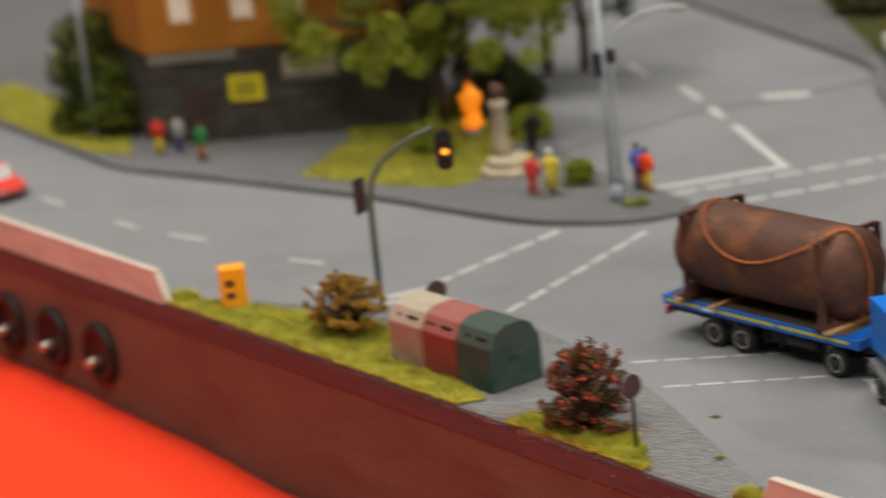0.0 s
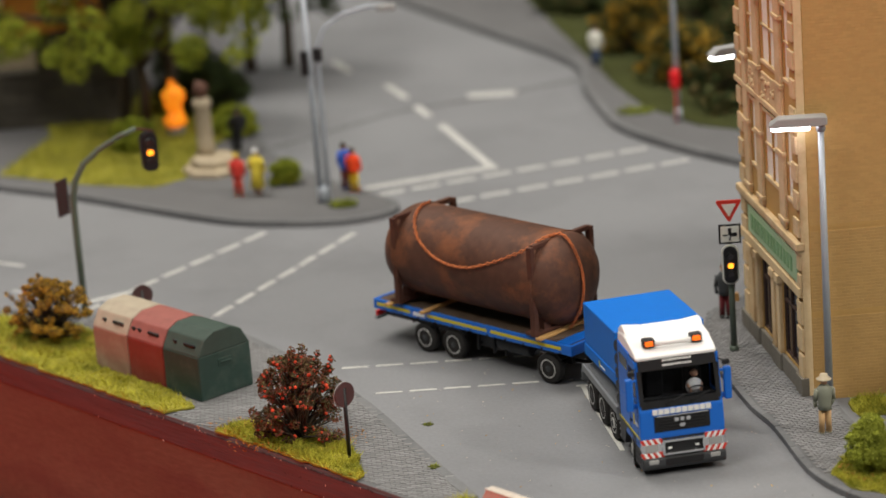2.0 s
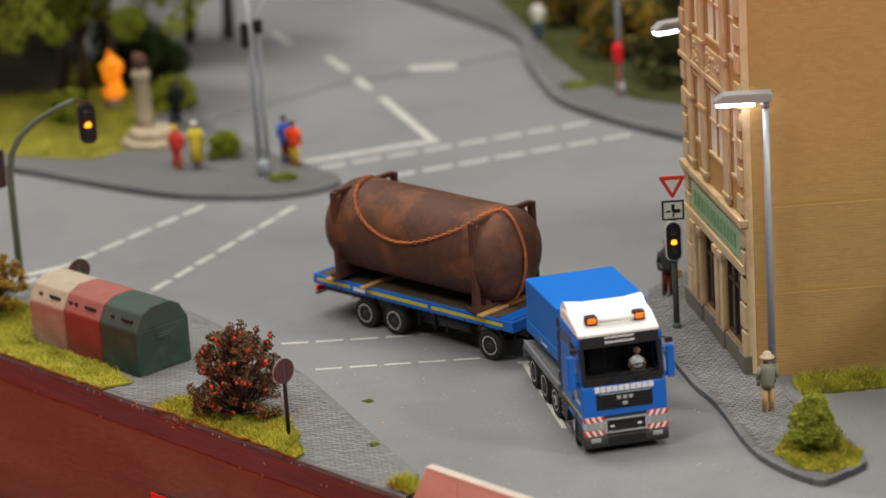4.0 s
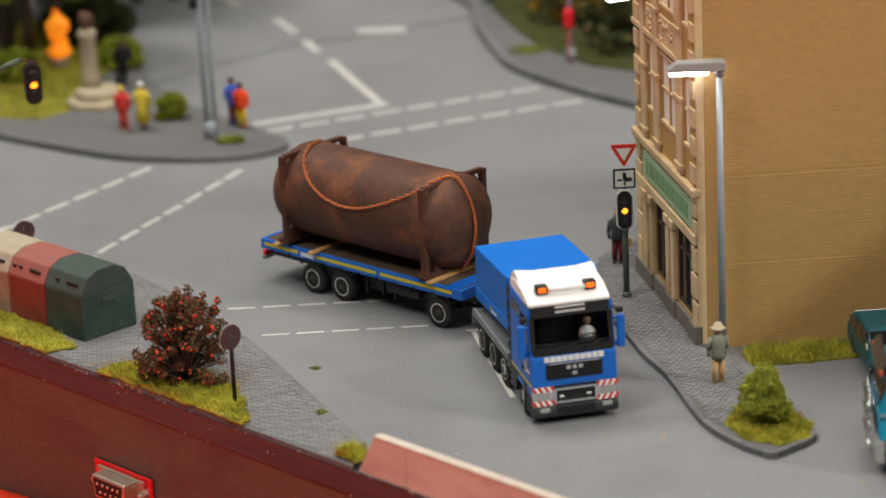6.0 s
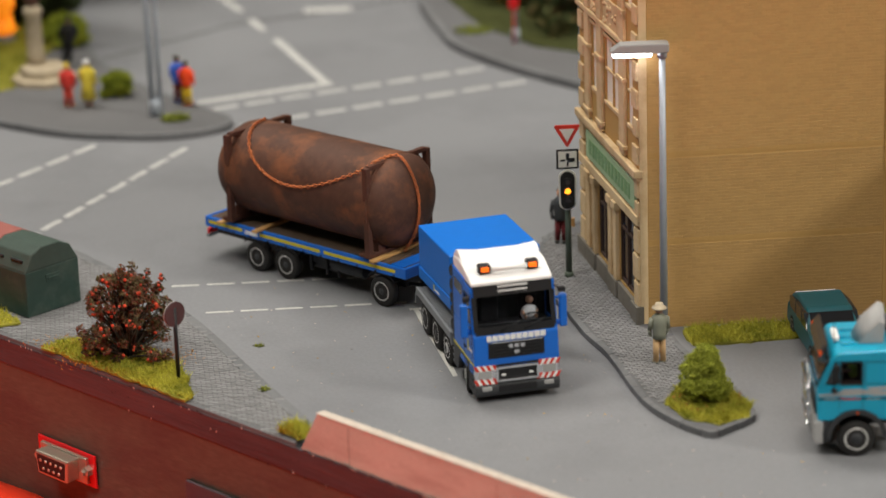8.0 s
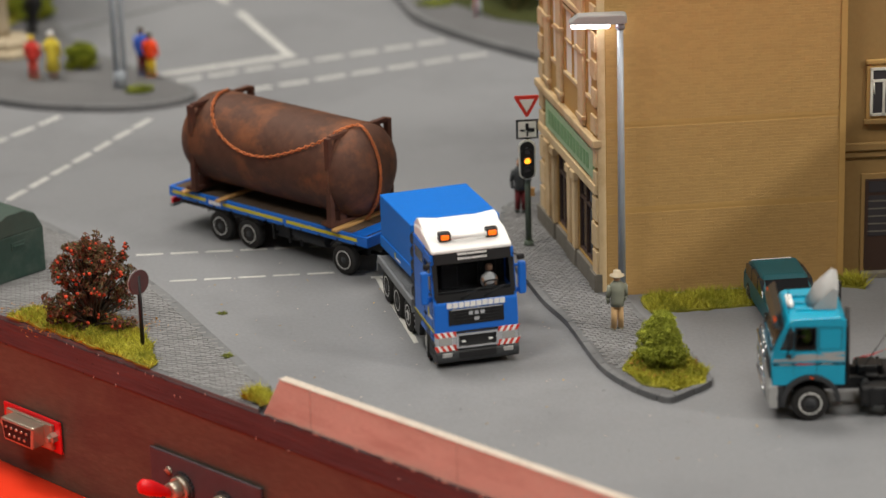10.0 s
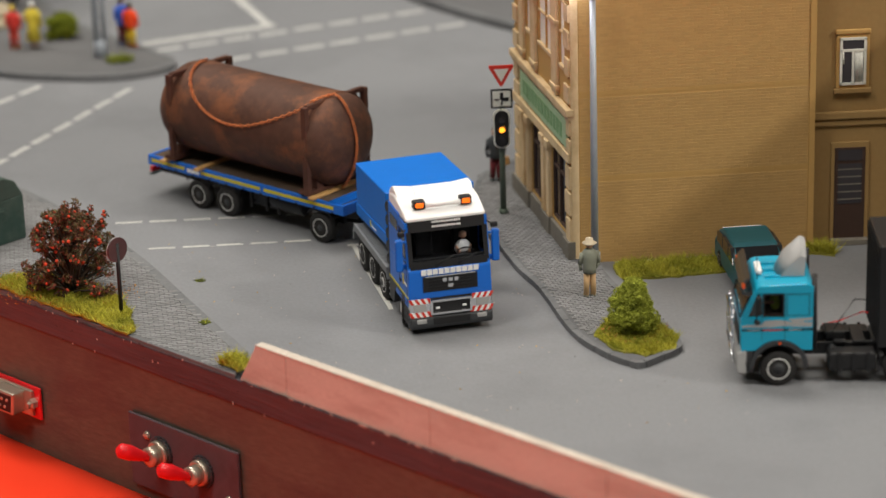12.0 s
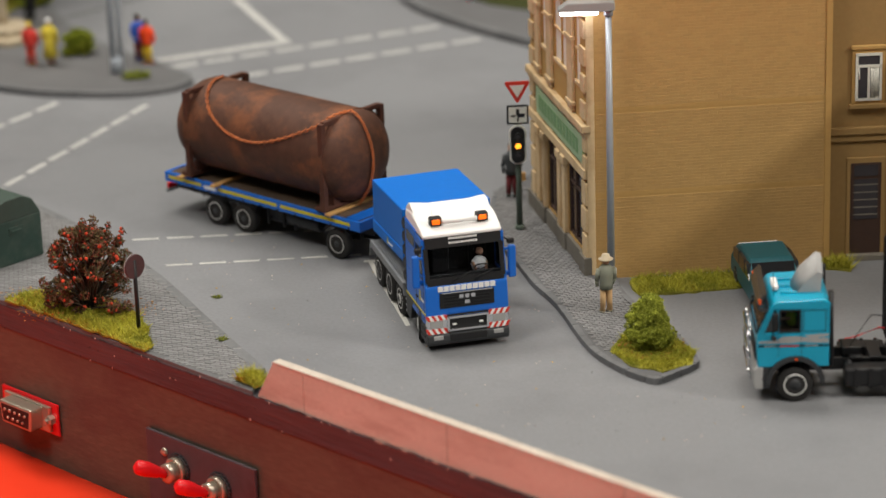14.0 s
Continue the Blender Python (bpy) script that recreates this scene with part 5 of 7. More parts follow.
for a, b in ((0.0, 6.6), (73, 80.4)):
    for k in range(16):
        bm = B(); w = 0 if k % 2 else 1.2
        box(bm, a + (w if a > 50 else 0), b - (w if a < 50 else 0), 0, 1.0, 8 + 9.8 * k + (2 if k > 4 else 0), 8 + 9.8 * k + 8.4, 0.3)
        fpart("quoin_stone", bm, SAND_LIGHT)
bm = B(); box(bm, -1.0, 82, -1, 2.2, 54.6, 57.4, 0.4); box(bm, -0.5, 81.5, -1, 1.4, 53.2, 54.6, 0.2)
fpart("cornice", bm, SAND_LIGHT, "moulded cornice over the shop")
bm = B(); box(bm, -0.6, 81.4, -1, 1.5, 96.5, 98.5, 0.3)
fpart("string_course", bm, SAND_LIGHT)
bm = B(); box(bm, 3.5, 70, 0, 1.1, 42.2, 52.4, 0.2)
sg = fpart("shop_sign", bm, GREEN_SIGN, "pale green shop sign board with dark green lettering bars")
bm = B(); bars(bm, 8, 66, 13, lambda a, b: box(bm, a, b, 1.1, 1.3, 44.5, 50.0), 0.35)
part("lettering_bar", bm, GREEN_TEXT, sg)
bm = B(); box(bm, 0, 81, 0, 1.5, 37.5, 41.0, 0.3)
fpart("shop_lintel", bm, SAND_LIGHT)
for a, b, c, d in SHOP:
    w = new("shop_window"); w.parent = house; w.matrix_basis = FM
    bm = B(); box(bm, a, b, -1.15, -0.9, c, d)
    part("pane", bm, WINDOW_DARK, w)
    bm = B()
    for x in (a, (a + b) / 2 - 0.4, b - 0.8):
        box(bm, x, x + 0.8, -0.9, -0.2, c, d)
    box(bm, a, b, -0.9, -0.2, d - 7, d - 6.2); box(bm, a, b, -0.9, -0.2, c, c + 0.9)
    part("window_frame", bm, DOOR_BROWN, w)
for a, b in ((27.5, 31.5), (34, 38.5), (57, 61), (64.5, 70)):
    bm = B(); box(bm, a, b, 0, 1.6, 8.5, 37.5, 0.3); box(bm, a - 0.5, b + 0.5, 0, 2.2, 34.5, 37.6, 0.3)
    fpart("shop_pilaster", bm, SAND_LIGHT)
for a, b in ((-0.8, 7.2), (7.4, 27), (27.2, 39), (39.2, 57), (57.2, 70.5), (70.7, 82)):
    bm = B(); box(bm, a, b, -1, 1.9 if (b - a) < 14 else 1.2, 0, 8.4, 0.3)
    fpart("plinth_stone", bm, PLINTH, "weathered grey plinth")
# corner strip and side wall courses
bm = B(); box(bm, -0.2, 2.6, -0.5, 0.0, 0, 165, 0.15)
part("corner_strip", bm, SAND_LIGHT, house, "", SM)
bm = B(); box(bm, 84.4, 86.6, -0.5, 0.0, 0, 165, 0.15)
part("corner_strip", bm, SAND, house, "", SM)
for z in (31, 62):
    bm = B(); box(bm, 2.6, 84.4, -0.1, 0, z - 0.05, z + 1.25, 0.03)
    part("string_course", bm, SAND, house, "", SM)


def brick_field(name, parent, at, x0, x1, z0, z1, bw, bh, mat, near, gap=0.09, depth=0.09):
    """Stretcher-bond brick face in the plane y = 0, looking to -y. near(x, z) tells which bricks are parts of their own."""
    me = bpy.data.meshes.new("brick")
    g = gap / 2
    def cell(x, z, w):
        a, b, c, d = x + g, x + w - g, z + g, z + bh - g
        e = 0.05
        vs = [(a, 0, c), (b, 0, c), (b, 0, d), (a, 0, d), (a + e, -depth, c + e), (b - e, -depth, c + e), (b - e, -depth, d - e), (a + e, -depth, d - e)]
        return vs, [(4, 5, 6, 7), (0, 1, 5, 4), (1, 2, 6, 5), (2, 3, 7, 6), (3, 0, 4, 7)]
    vs, fs = cell(0, 0, bw)
    me.from_pydata([tuple(c * MM for c in v) for v in vs], [], fs)
    me.materials.append(mat)
    rest_v, rest_f, made = [], [], 0
    rows = int((z1 - z0) / bh)
    for r in range(rows):
        z = z0 + r * bh
        x = x0
        first = True
        while x < x1 - 0.2:
            w = bw / 2 if first and r % 2 else bw
            w = min(w, x1 - x)
            first = False
            if abs(w - bw) < 1e-6 and made < 300 and near(x, z):
                ob = new("brick", me)
                ob.parent = parent
                ob.matrix_basis = at @ Matrix.Translation((x * MM, random.uniform(-0.02, 0.03) * MM, z * MM))
                made += 1
            else:
                vs, fs = cell(x, z, w)
                k = len(rest_v)
                j = random.uniform(-0.02, 0.03)
                rest_v += [(v[0] * MM, (v[1] + (j if v[1] else 0)) * MM, v[2] * MM) for v in vs]
                rest_f += [tuple(i + k for i in f) for f in fs]
            x += w
    me2 = bpy.data.meshes.new(name)
    me2.from_pydata(rest_v, [], rest_f)
    me2.materials.append(mat)
    ob = new(name, me2)
    ob.parent, ob.matrix_basis = parent, at
    tagged(ob, kind="stuff")


SAND_BRICK = material("sand_brick", (0.48, 0.30, 0.115), 0.75, 0, 0.05, 600, 12, 0.06, rand=0.05, island=0.05, spec=0.3)
# annex: door, window
bm = B(); box(bm, 6.2, 20.0, -0.9, 0, 0.5, 38, 0.25)
part("door_frame", bm, SAND_DARK, annex)
bm = B(); box(bm, 7.6, 18.6, -1.15, -0.6, 2.0, 36.0, 0.1)
dr = part("door", bm, DOOR_BROWN, annex, "dark brown panelled door with glazed upper half")
bm = B(); box(bm, 8.8, 17.4, -1.3, -1.1, 15, 30)
dg = part("door_pane", bm, WINDOW_DARK, dr)
bm = B()
for k in range(5):
    box(bm, 8.8, 17.4, -1.38, -1.28, 16.5 + 2.8 * k, 17.0 + 2.8 * k)
part("glazing_bar", bm, PLINTH, dr)
bm = B(); box(bm, 8.8, 17.4, -1.3, -1.1, 31.2, 35.2)
part("fanlight", bm, WINDOW_DARK, dr)
bm = B(); box(bm, 6.4, 20, -4.0, 0, 0, 2.0, 0.2)
part("doorstep", bm, PLINTH, annex, "grey stone doorstep")
for z0 in (58.0, 110.0):
    w = new("window"); w.parent = annex
    bm = B(); side = [(7.4, z0), (19.2, z0), (19.2, z0 + 18.8), (17.2, z0 + 20.6), (9.4, z0 + 20.6), (7.4, z0 + 18.8)]
    side_prism(bm, side, -1.0, -0.05, bevel=0.2)
    part("window_surround", bm, SAND, w, "tan arched window surround")
    bm = B(); box(bm, 8.6, 18.0, -1.2, -0.9, z0 + 1.2, z0 + 18.4)
    part("pane", bm, WINDOW_DARK, w)
    bm = B()
    for a, b in ((8.6, 9.5), (12.9, 13.8), (17.1, 18.0)):
        box(bm, a, b, -1.6, -1.1, z0 + 1.2, z0 + 18.4 if a != 12.9 else z0 + 13.8)
    for z in (z0 + 1.2, z0 + 13.4, z0 + 17.6):
        box(bm, 8.6, 18.0, -1.6, -1.1, z, z + 0.9)
    part("window_frame", bm, WINDOW_WHITE, w, "white window frame")
    bm = B()
    for k in range(6):
        rod(bm, (14.4 + 0.45 * k, -1.22, z0 + 2), (14.2 + 0.5 * k, -1.22, z0 + 13.4), 0.22, n=6)
    rod(bm, (10.0, -1.22, z0 + 9), (9.8, -1.22, z0 + 13.4), 0.3, n=6)
    part("curtain", bm, WINDOW_WHITE, w, "white net curtain")
    bm = B(); box(bm, 6.6, 20.0, -1.9, -0.1, z0 - 1.8, z0, 0.3)
    part("window_sill", bm, SAND_DARK, w)
    bm = B(); box(bm, 7.0, 19.6, -1.6, -0.1, z0 + 19.6, z0 + 21.4, 0.5)
    part("window_hood", bm, SAND, w)


# ---- street furniture ----
def street_lamp(m, h, label, grp="street lamps", arm=15.0):
    """A pole with a head whose glowing glass reaches out along local x."""
    t = thing("street_lamp", m, label, "street lamp", grp)
    bm = B(); rod(bm, (0, 0, 0), (0, 0, h - 3), 1.35, 1.05, 14); rod(bm, (0, 0, h - 5.5), (0, 0, h - 3), 1.6, 1.6, 14); rod(bm, (0, 0, 0), (0, 0, 6), 1.9, 1.9, 14)
    part("pole", bm, POLE_GREY, t, "glossy blue-grey pole")
    bm = B()
    side_prism(bm, [(-2.2, h - 3.2), (-2.2, h - 0.4), (-1, h), (arm, h - 0.2), (arm + 3.4, h - 2.6), (arm + 3.0, h - 3.4), (1.5, h - 3.4)], -2.6, 2.6, bevel=0.5)
    part("lamp_head", bm, LAMP_HEAD, t, "grey lamp housing")
    bm = B(); box(bm, 3.5, arm + 2.6, -2.1, 2.1, h - 4.8, h - 3.3, 0.6)
    part("lamp_glass", bm, LAMP_GLOW, t, "glowing white lamp glass")
    return t


street_lamp(place(54.3, 935, 0, 180), 103.5, "tall grey street lamp, lit, at the brick wall", arm=14)
street_lamp(place(33, 1078, 0, 205), 96, "lit grey street lamp behind the corner house", arm=10)
street_lamp(place(-446.5, 1392.7, 3, 160), 110, "tall grey street lamp beside the green shrubs")
street_lamp(place(10.2, 1321, 3.5, 160), 110, "grey street lamp at the far hedge")


def traffic_signal(parent, at, h=13.0, board=True):
    e = new("signal_head")
    e.parent, e.matrix_basis = parent, at
    bm = B()
    pts = [(2.6 * math.cos(a) , (h / 2 - 2.6) * (1 if math.sin(a) >= 0 else -1) + 2.6 * math.sin(a)) for a in [2 * math.pi * i / 20 for i in range(20)]]
    side_prism(bm, pts, 0, 1.8, bevel=0.2)
    part("housing", bm, BLACK, e)
    for k in (-1, 0, 1):
        bm = B(); lathe(bm, [(1.25, -0.3), (1.25, 0.05)], "y", (0, 0, k * 3.4), 14)
        part("lens", bm, SIGNAL_LIT if k == 0 else WINDOW_DARK, e, "lit amber lens" if k == 0 else "")
        bm = B()
        tube(bm, [(1.35 * math.cos(a), -0.6, k * 3.4 + 1.35 * math.sin(a)) for a in [math.pi * i / 8 for i in range(9)]], 0.35, 5)
        part("hood", bm, BLACK, e)
    if not board:
        return e
    bm = B()
    pts2 = [(x * 1.22, z * 1.08) for x, z in pts]
    side_prism(bm, pts2, 0.6, 1.2, bevel=0.1)
    part("backing_board", bm, WINDOW_WHITE, e, "white-edged backing board")
    return e


tl = thing("traffic_light", place(23.7, 990.7, 2.0, 4), "dark green traffic light post with give-way sign", "traffic light", "traffic lights")
bm = B(); rod(bm, (0, 0, 0), (0, 0, 45), 1.15, 1.0, 12); rod(bm, (0, 0, 0), (0, 0, 2), 1.7, 1.6, 12)
part("post", bm, POLE_GREEN, tl)
traffic_signal(tl, place(-0.2, -2.6, 33.5), 14)
bm = B(); side_prism(bm, [(-4.0, 41.3), (4.0, 41.3), (4.0, 48.6), (-4.0, 48.6)], -1.7, -1.2, bevel=0.15)
pl = part("direction_plate", bm, BLACK, tl, "square black-edged priority plate")
bm = B(); box(bm, -3.3, 3.3, -1.85, -1.65, 42.0, 47.9)
part("plate_face", bm, WINDOW_WHITE, pl)
bm = B(); box(bm, -0.6, 0.6, -2.0, -1.8, 44.6, 47.2); box(bm, 0, 2.6, -2.0, -1.8, 44.0, 45.4); box(bm, -2.6, -0.9, -2.0, -1.8, 44.3, 44.9); box(bm, -0.3, 0.3, -2.0, -1.8, 42.5, 43.9)
part("plate_symbol", bm, BLACK, pl)
bm = B(); side_prism(bm, [(-4.6, 57.0), (-4.2, 57.6), (4.2, 57.6), (4.6, 57.0), (0.4, 49.6), (-0.4, 49.6)], -1.7, -1.2, bevel=0.1)
gw = part("give_way_sign", bm, RED_PAINT, tl, "red-edged white triangular give-way sign")
bm = B(); side_prism(bm, [(-2.7, 56.2), (2.7, 56.2), (0, 51.4)], -1.9, -1.65)
part("sign_face", bm, WINDOW_WHITE, gw)

gl = thing("traffic_light", place(-233.5, 1083.2, 0, -5), "dark green arched traffic light mast over the road", "traffic light", "traffic lights")
bm = B(); tube(bm, [(0, 0, 0), (0, 0, 30), (0.2, 0, 46), (1.8, 0, 54), (6, 0, 61), (13, 0, 67), (22, 0, 72), (29, 0, 75)], [1.4, 1.4, 1.35, 1.3, 1.25, 1.15, 1.05, 0.95], 10)
part("mast", bm, POLE_GREEN, gl)
bm = B(); rod(bm, (28.5, 0, 75), (36, 0, 73.8), 0.5, n=8)
part("hanger", bm, RUST_DARK, gl)
traffic_signal(gl, pose(0.034, -0.001, 0.0655, 0, 0, 25) @ Matrix.Diagonal((1.3, 1.8, 1.12, 1)), 14.5, False)
bm = B(); side_prism(bm, [(-6.5, 39), (-1.5, 41), (-1.5, 56), (-6.5, 54)], -0.8, 0.4, bevel=0.3)
part("sign_back", bm, DARK_GREY, gl, "dark back of a sign plate")

ms = thing("mast_light", place(-149.2, 1214.2, 3.0, 0), "slim blue-grey double mast with curved lamp arm", "street lamp")
bm = B(); rod(bm, (-1.2, 0, 0), (-1.6, 0, 105), 1.4, 1.2, 12)
part("pole", bm, POLE_GREY, ms, "glossy blue-grey pole")
bm = B(); tube(bm, [(2.2, 1, 0), (2.2, 1, 40), (2.8, 1, 70), (6, 1, 78), (14, 1, 84), (26, 1, 87), (33, 1, 87)], [1.1, 1.0, 0.9, 0.85, 0.8, 0.8, 0.7], 10)
part("curved_arm", bm, POLE_GREY, ms)
bm = B(); box(bm, 30, 38, -0.8, 2.8, 84.5, 87.5, 0.5)
part("lamp_head", bm, LAMP_HEAD, ms)
bm = B(); box(bm, -5.0, -1.4, -2.6, 0.6, 58, 69, 0.5); box(bm, 0.6, 4.6, -1.4, 1.4, 64, 70, 0.4)
part("signal_box", bm, BLACK, ms)
bm = B(); lathe(bm, [(2.8, 0), (2.8, 6), (2.2, 7)], "z", (0, 0, 0), 14)
part("base", bm, POLE_GREY, ms)


SIGN_BACK = material("sign_back_maroon", (0.075, 0.035, 0.036), 0.6, 0, 0.15)


def disc_sign(m, h, label, r=4.3):
    t = thing("round_sign", m, label, "traffic sign", "round signs")
    bm = B(); rod(bm, (0, 0, 0), (0, 0, h - 2), 0.75, 0.7, 10)
    part("post", bm, BLACK, t)
    bm = B(); lathe(bm, [(r, -0.35), (r, 0.35)], "y", (0, 0, h - r), 24)
    d = part("disc", bm, SIGN_BACK, t, "maroon-brown back of a round sign")
    bm = B(); lathe(bm, [(r + 0.05, 0.3), (r + 0.05, 0.6)], "y", (0, 0, h - r), 24)
    part("face", bm, LAMP_HEAD, d)
    return t


disc_sign(place(-109.2, 898.9, 1.5, 48), 28.0, "round traffic sign seen from behind on a black post")
disc_sign(place(-199.5, 1031, 1.8, 35), 24.0, "grey round sign on a black post by the containers")

# glass-recycling containers
COLS = [(CONT_GREEN, "dark green recycling container with grey lid"), (CONT_RED, "faded red recycling container with slots"), (CONT_PINK, "cream and pink recycling container with slots")]
CONT_DIR = math.degrees(math.atan2(1013.0 - 968.3, -217.6 + 170.8))
lids = [material("lid_grey_green", (0.045, 0.07, 0.058), 0.7, 0, 0.15, 300, 60), material("lid_pale_red", (0.3, 0.1, 0.085), 0.7, 0, 0.15, 300, 60), material("lid_cream", (0.40, 0.34, 0.26), 0.7, 0, 0.15, 300, 60)]
for i, (mat_c, lab) in enumerate(COLS):
    t = thing("recycling_container", place(-168.5, 963.0, 1.5, CONT_DIR) @ place(21.5 * i, 0), lab, "container", "recycling containers")
    x0, x1 = 0.15, 21.3
    bm = B()
    bmv = [(0, 0), (0, 17.0), (-24, 17.0), (-24, 0)]
    for v0 in (0,):
        a = [bm.verts.new((x0, y, z)) for y, z in bmv]
        b = [bm.verts.new((x1, y, z)) for y, z in bmv]
        bm.faces.new(a); bm.faces.new(b[::-1])
        for k in range(4):
            bm.faces.new((a[(k + 1) % 4], a[k], b[k], b[(k + 1) % 4]))
    bmesh.ops.bevel(bm, geom=list(bm.edges), offset=0.6, segments=2, affect="EDGES", profile=0.5)
    part("body", bm, mat_c, t)
    bm = B()
    lid = [(0, 16.8), (-3.4, 22.8), (-8, 25.0), (-16, 25.0), (-20.6, 22.8), (-24, 16.8)]
    a = [bm.verts.new((x0, y, z)) for y, z in lid]
    b = [bm.verts.new((x1, y, z)) for y, z in lid]
    bm.faces.new(a); bm.faces.new(b[::-1])
    for k in range(6):
        bm.faces.new((a[(k + 1) % 6], a[k], b[k], b[(k + 1) % 6]))
    bmesh.ops.bevel(bm, geom=list(bm.edges), offset=0.5, segments=2, affect="EDGES", profile=0.5)
    part("lid", bm, lids[i] if i else lids[0], t)
    for xx, hw, hh in ((6.5, 3.2, 1.1), (15.0, 0.9, 1.1)) + (((18.5, 0.9, 1.1),) if i == 1 else ()):
        bm = B(); box(bm, xx - hw, xx + hw, -0.5, 0.5, -hh, hh, 0.4)
        part("slot", bm, BLACK, t, "dark bottle slot", pose(0, -1.8 * MM, 19.9 * MM, -29.5, 0, 0) @ Matrix.Translation((0, 0.0001, 0)))
    if i == 0:
        bm = B(); box(bm, -0.5, 0.3, -14.5, -9.5, 12.2, 13.2, 0.3); box(bm, -0.2, 0.3, -15.2, -8.8, 11.2, 14.2, 0.2)
        part("handle", bm, CONT_GREEN, t)

lb = thing("letter_box", place(-296.4, 1086.7, 2.0, 18), "yellow letter box standing in the grass", "letter box")
bm = B(); box(bm, -5.6, 5.6, -4, 4, 0, 17.6, 0.8)
part("body", bm, BOX_YELLOW, lb)
bm = B(); box(bm, -3.5, 0.5, -4.2, -3.8, 9.5, 12.5, 0.2); box(bm, -3.5, 0.5, -4.2, -3.8, 4.5, 7.2, 0.2)
part("slot", bm, RUST_DARK, lb)


# ---- miniature figures: one plain mesh each ----
def doll(x, y, z, rz, h, top, legs, head, label, hat=None, lean=0.0, skirt=False):
    k = h / 20.0
    bm = B()
    for s in (-1, 1):
        if skirt:
            rod(bm, (s * 1.0, 0, 0), (s * 1.0, 0, 4), 0.7, 0.7, 8, 2)
        else:
            rod(bm, (s * 1.25, 0, 0.6), (s * 0.95, 0, 9.6), 0.95, 1.2, 8, 1)
            box(bm, s * 1.25 - 0.8, s * 1.25 + 0.8, -1.9, 0.8, 0, 1.0, 0.3, 3)
        rod(bm, (s * 2.5, 0, 15.6), (s * 3.2, -0.4, 11.6), 0.9, 0.75, 8, 0)
        rod(bm, (s * 3.2, -0.4, 11.6), (s * 2.6, -1.6, 9.2), 0.75, 0.6, 8, 0)
    lathe(bm, [(2.3 if not skirt else 3.2, 8.6 if not skirt else 3.4), (2.2, 10.5), (2.5, 13.5), (2.5, 15.8), (1.5, 16.9), (0.7, 17.2)], "z", (0, 0, 0), 12, 0)
    blob(bm, (0, -0.1, 18.5), 1.45, 2, 2, (0.9, 1, 1.1))
    if hat:
        lathe(bm, [(2.5, 18.9), (2.5, 19.2), (1.5, 19.3), (1.3, 20.7), (0.3, 21.0)], "z", (0, 0, 0), 14, 3)
    else:
        blob(bm, (0, 0.3, 19.0), 1.4, 2, 3, (1, 1, 0.9))
    for v in bm.verts:
        v.co = Vector((v.co.x, v.co.y + lean * v.co.z, v.co.z)) * k
    return solo("miniature_figure", bm, [top, legs, SKIN, hat or head], place(x, y, z, rz), label, "figure", "miniature figures")


def dye(name, c):
    return material(name, c, 0.75, 0, 0.08, 400, 60, 0.05)


doll(50.6, 902.3, 2.2, 195, 20.3, dye("jacket_grey_green", (0.23, 0.24, 0.19)), dye("trousers_tan", (0.62, 0.4, 0.2)), BLACK, "doll in grey jacket, tan trousers and pale hat on the pavement", hat=dye("hat_beige", (0.5, 0.42, 0.3)))
doll(22.0, 1028.9, 2.2, -10, 21.0, dye("jacket_dark", (0.045, 0.05, 0.055)), dye("trousers_maroon", (0.16, 0.02, 0.025)), BARK, "doll in dark jacket and maroon trousers behind the signal")
bm = B(); box(bm, -1.4, 1.4, -0.6, 0.6, 0, 3.4, 0.3)
solo("bag", bm, TIMBER, place(25.8, 1026.5, 9.0, 10), "small tan bag carried beside the doll", "bag")
doll(-136.7, 1228.6, 3.0, 160, 20.3, dye("vest_orange", (0.9, 0.07, 0.01)), dye("trousers_yellow", (0.75, 0.5, 0.02)), BARK, "doll in orange top and yellow trousers")
doll(-140.9, 1233.5, 3.0, 160, 21.5, dye("top_blue", (0.05, 0.13, 0.6)), dye("trousers_dark", (0.16, 0.03, 0.03)), BARK, "doll in a bright blue top")
doll(-189.6, 1231.5, 3.0, 170, 20.0, dye("coat_red", (0.6, 0.04, 0.03)), dye("trousers_red", (0.5, 0.05, 0.03)), dye("hair_yellow", (0.7, 0.5, 0.05)), "doll in a red coat with yellow hair")
doll(-180.7, 1231.5, 3.0, 160, 21.5, dye("coat_yellow", (0.75, 0.6, 0.06)), SKIN, WHITE_PAINT, "doll in a long yellow coat with white hair", skirt=True)
doll(-399.8, 1351.6, 3.0, 170, 20.0, RED_PAINT, SIGN_YELLOW, BARK, "doll in red top and yellow trousers by the ochre house")
doll(-389, 1351.5, 3.0, 150, 20.0, dye("top_pale", (0.35, 0.33, 0.32)), dye("trousers_blue", (0.05, 0.07, 0.2)), BARK, "doll in pale top by the ochre house")
doll(-372, 1332, 3.0, 160, 20.0, dye("top_green", (0.02, 0.2, 0.06)), dye("trousers_rust", (0.4, 0.13, 0.05)), BARK, "doll in green top and rust trousers on the square")
doll(-29.7, 1440, 3.5, 150, 22.0, WINDOW_WHITE, dye("jeans_blue", (0.05, 0.08, 0.18)), BARK, "doll in white shirt and blue jeans across the street")

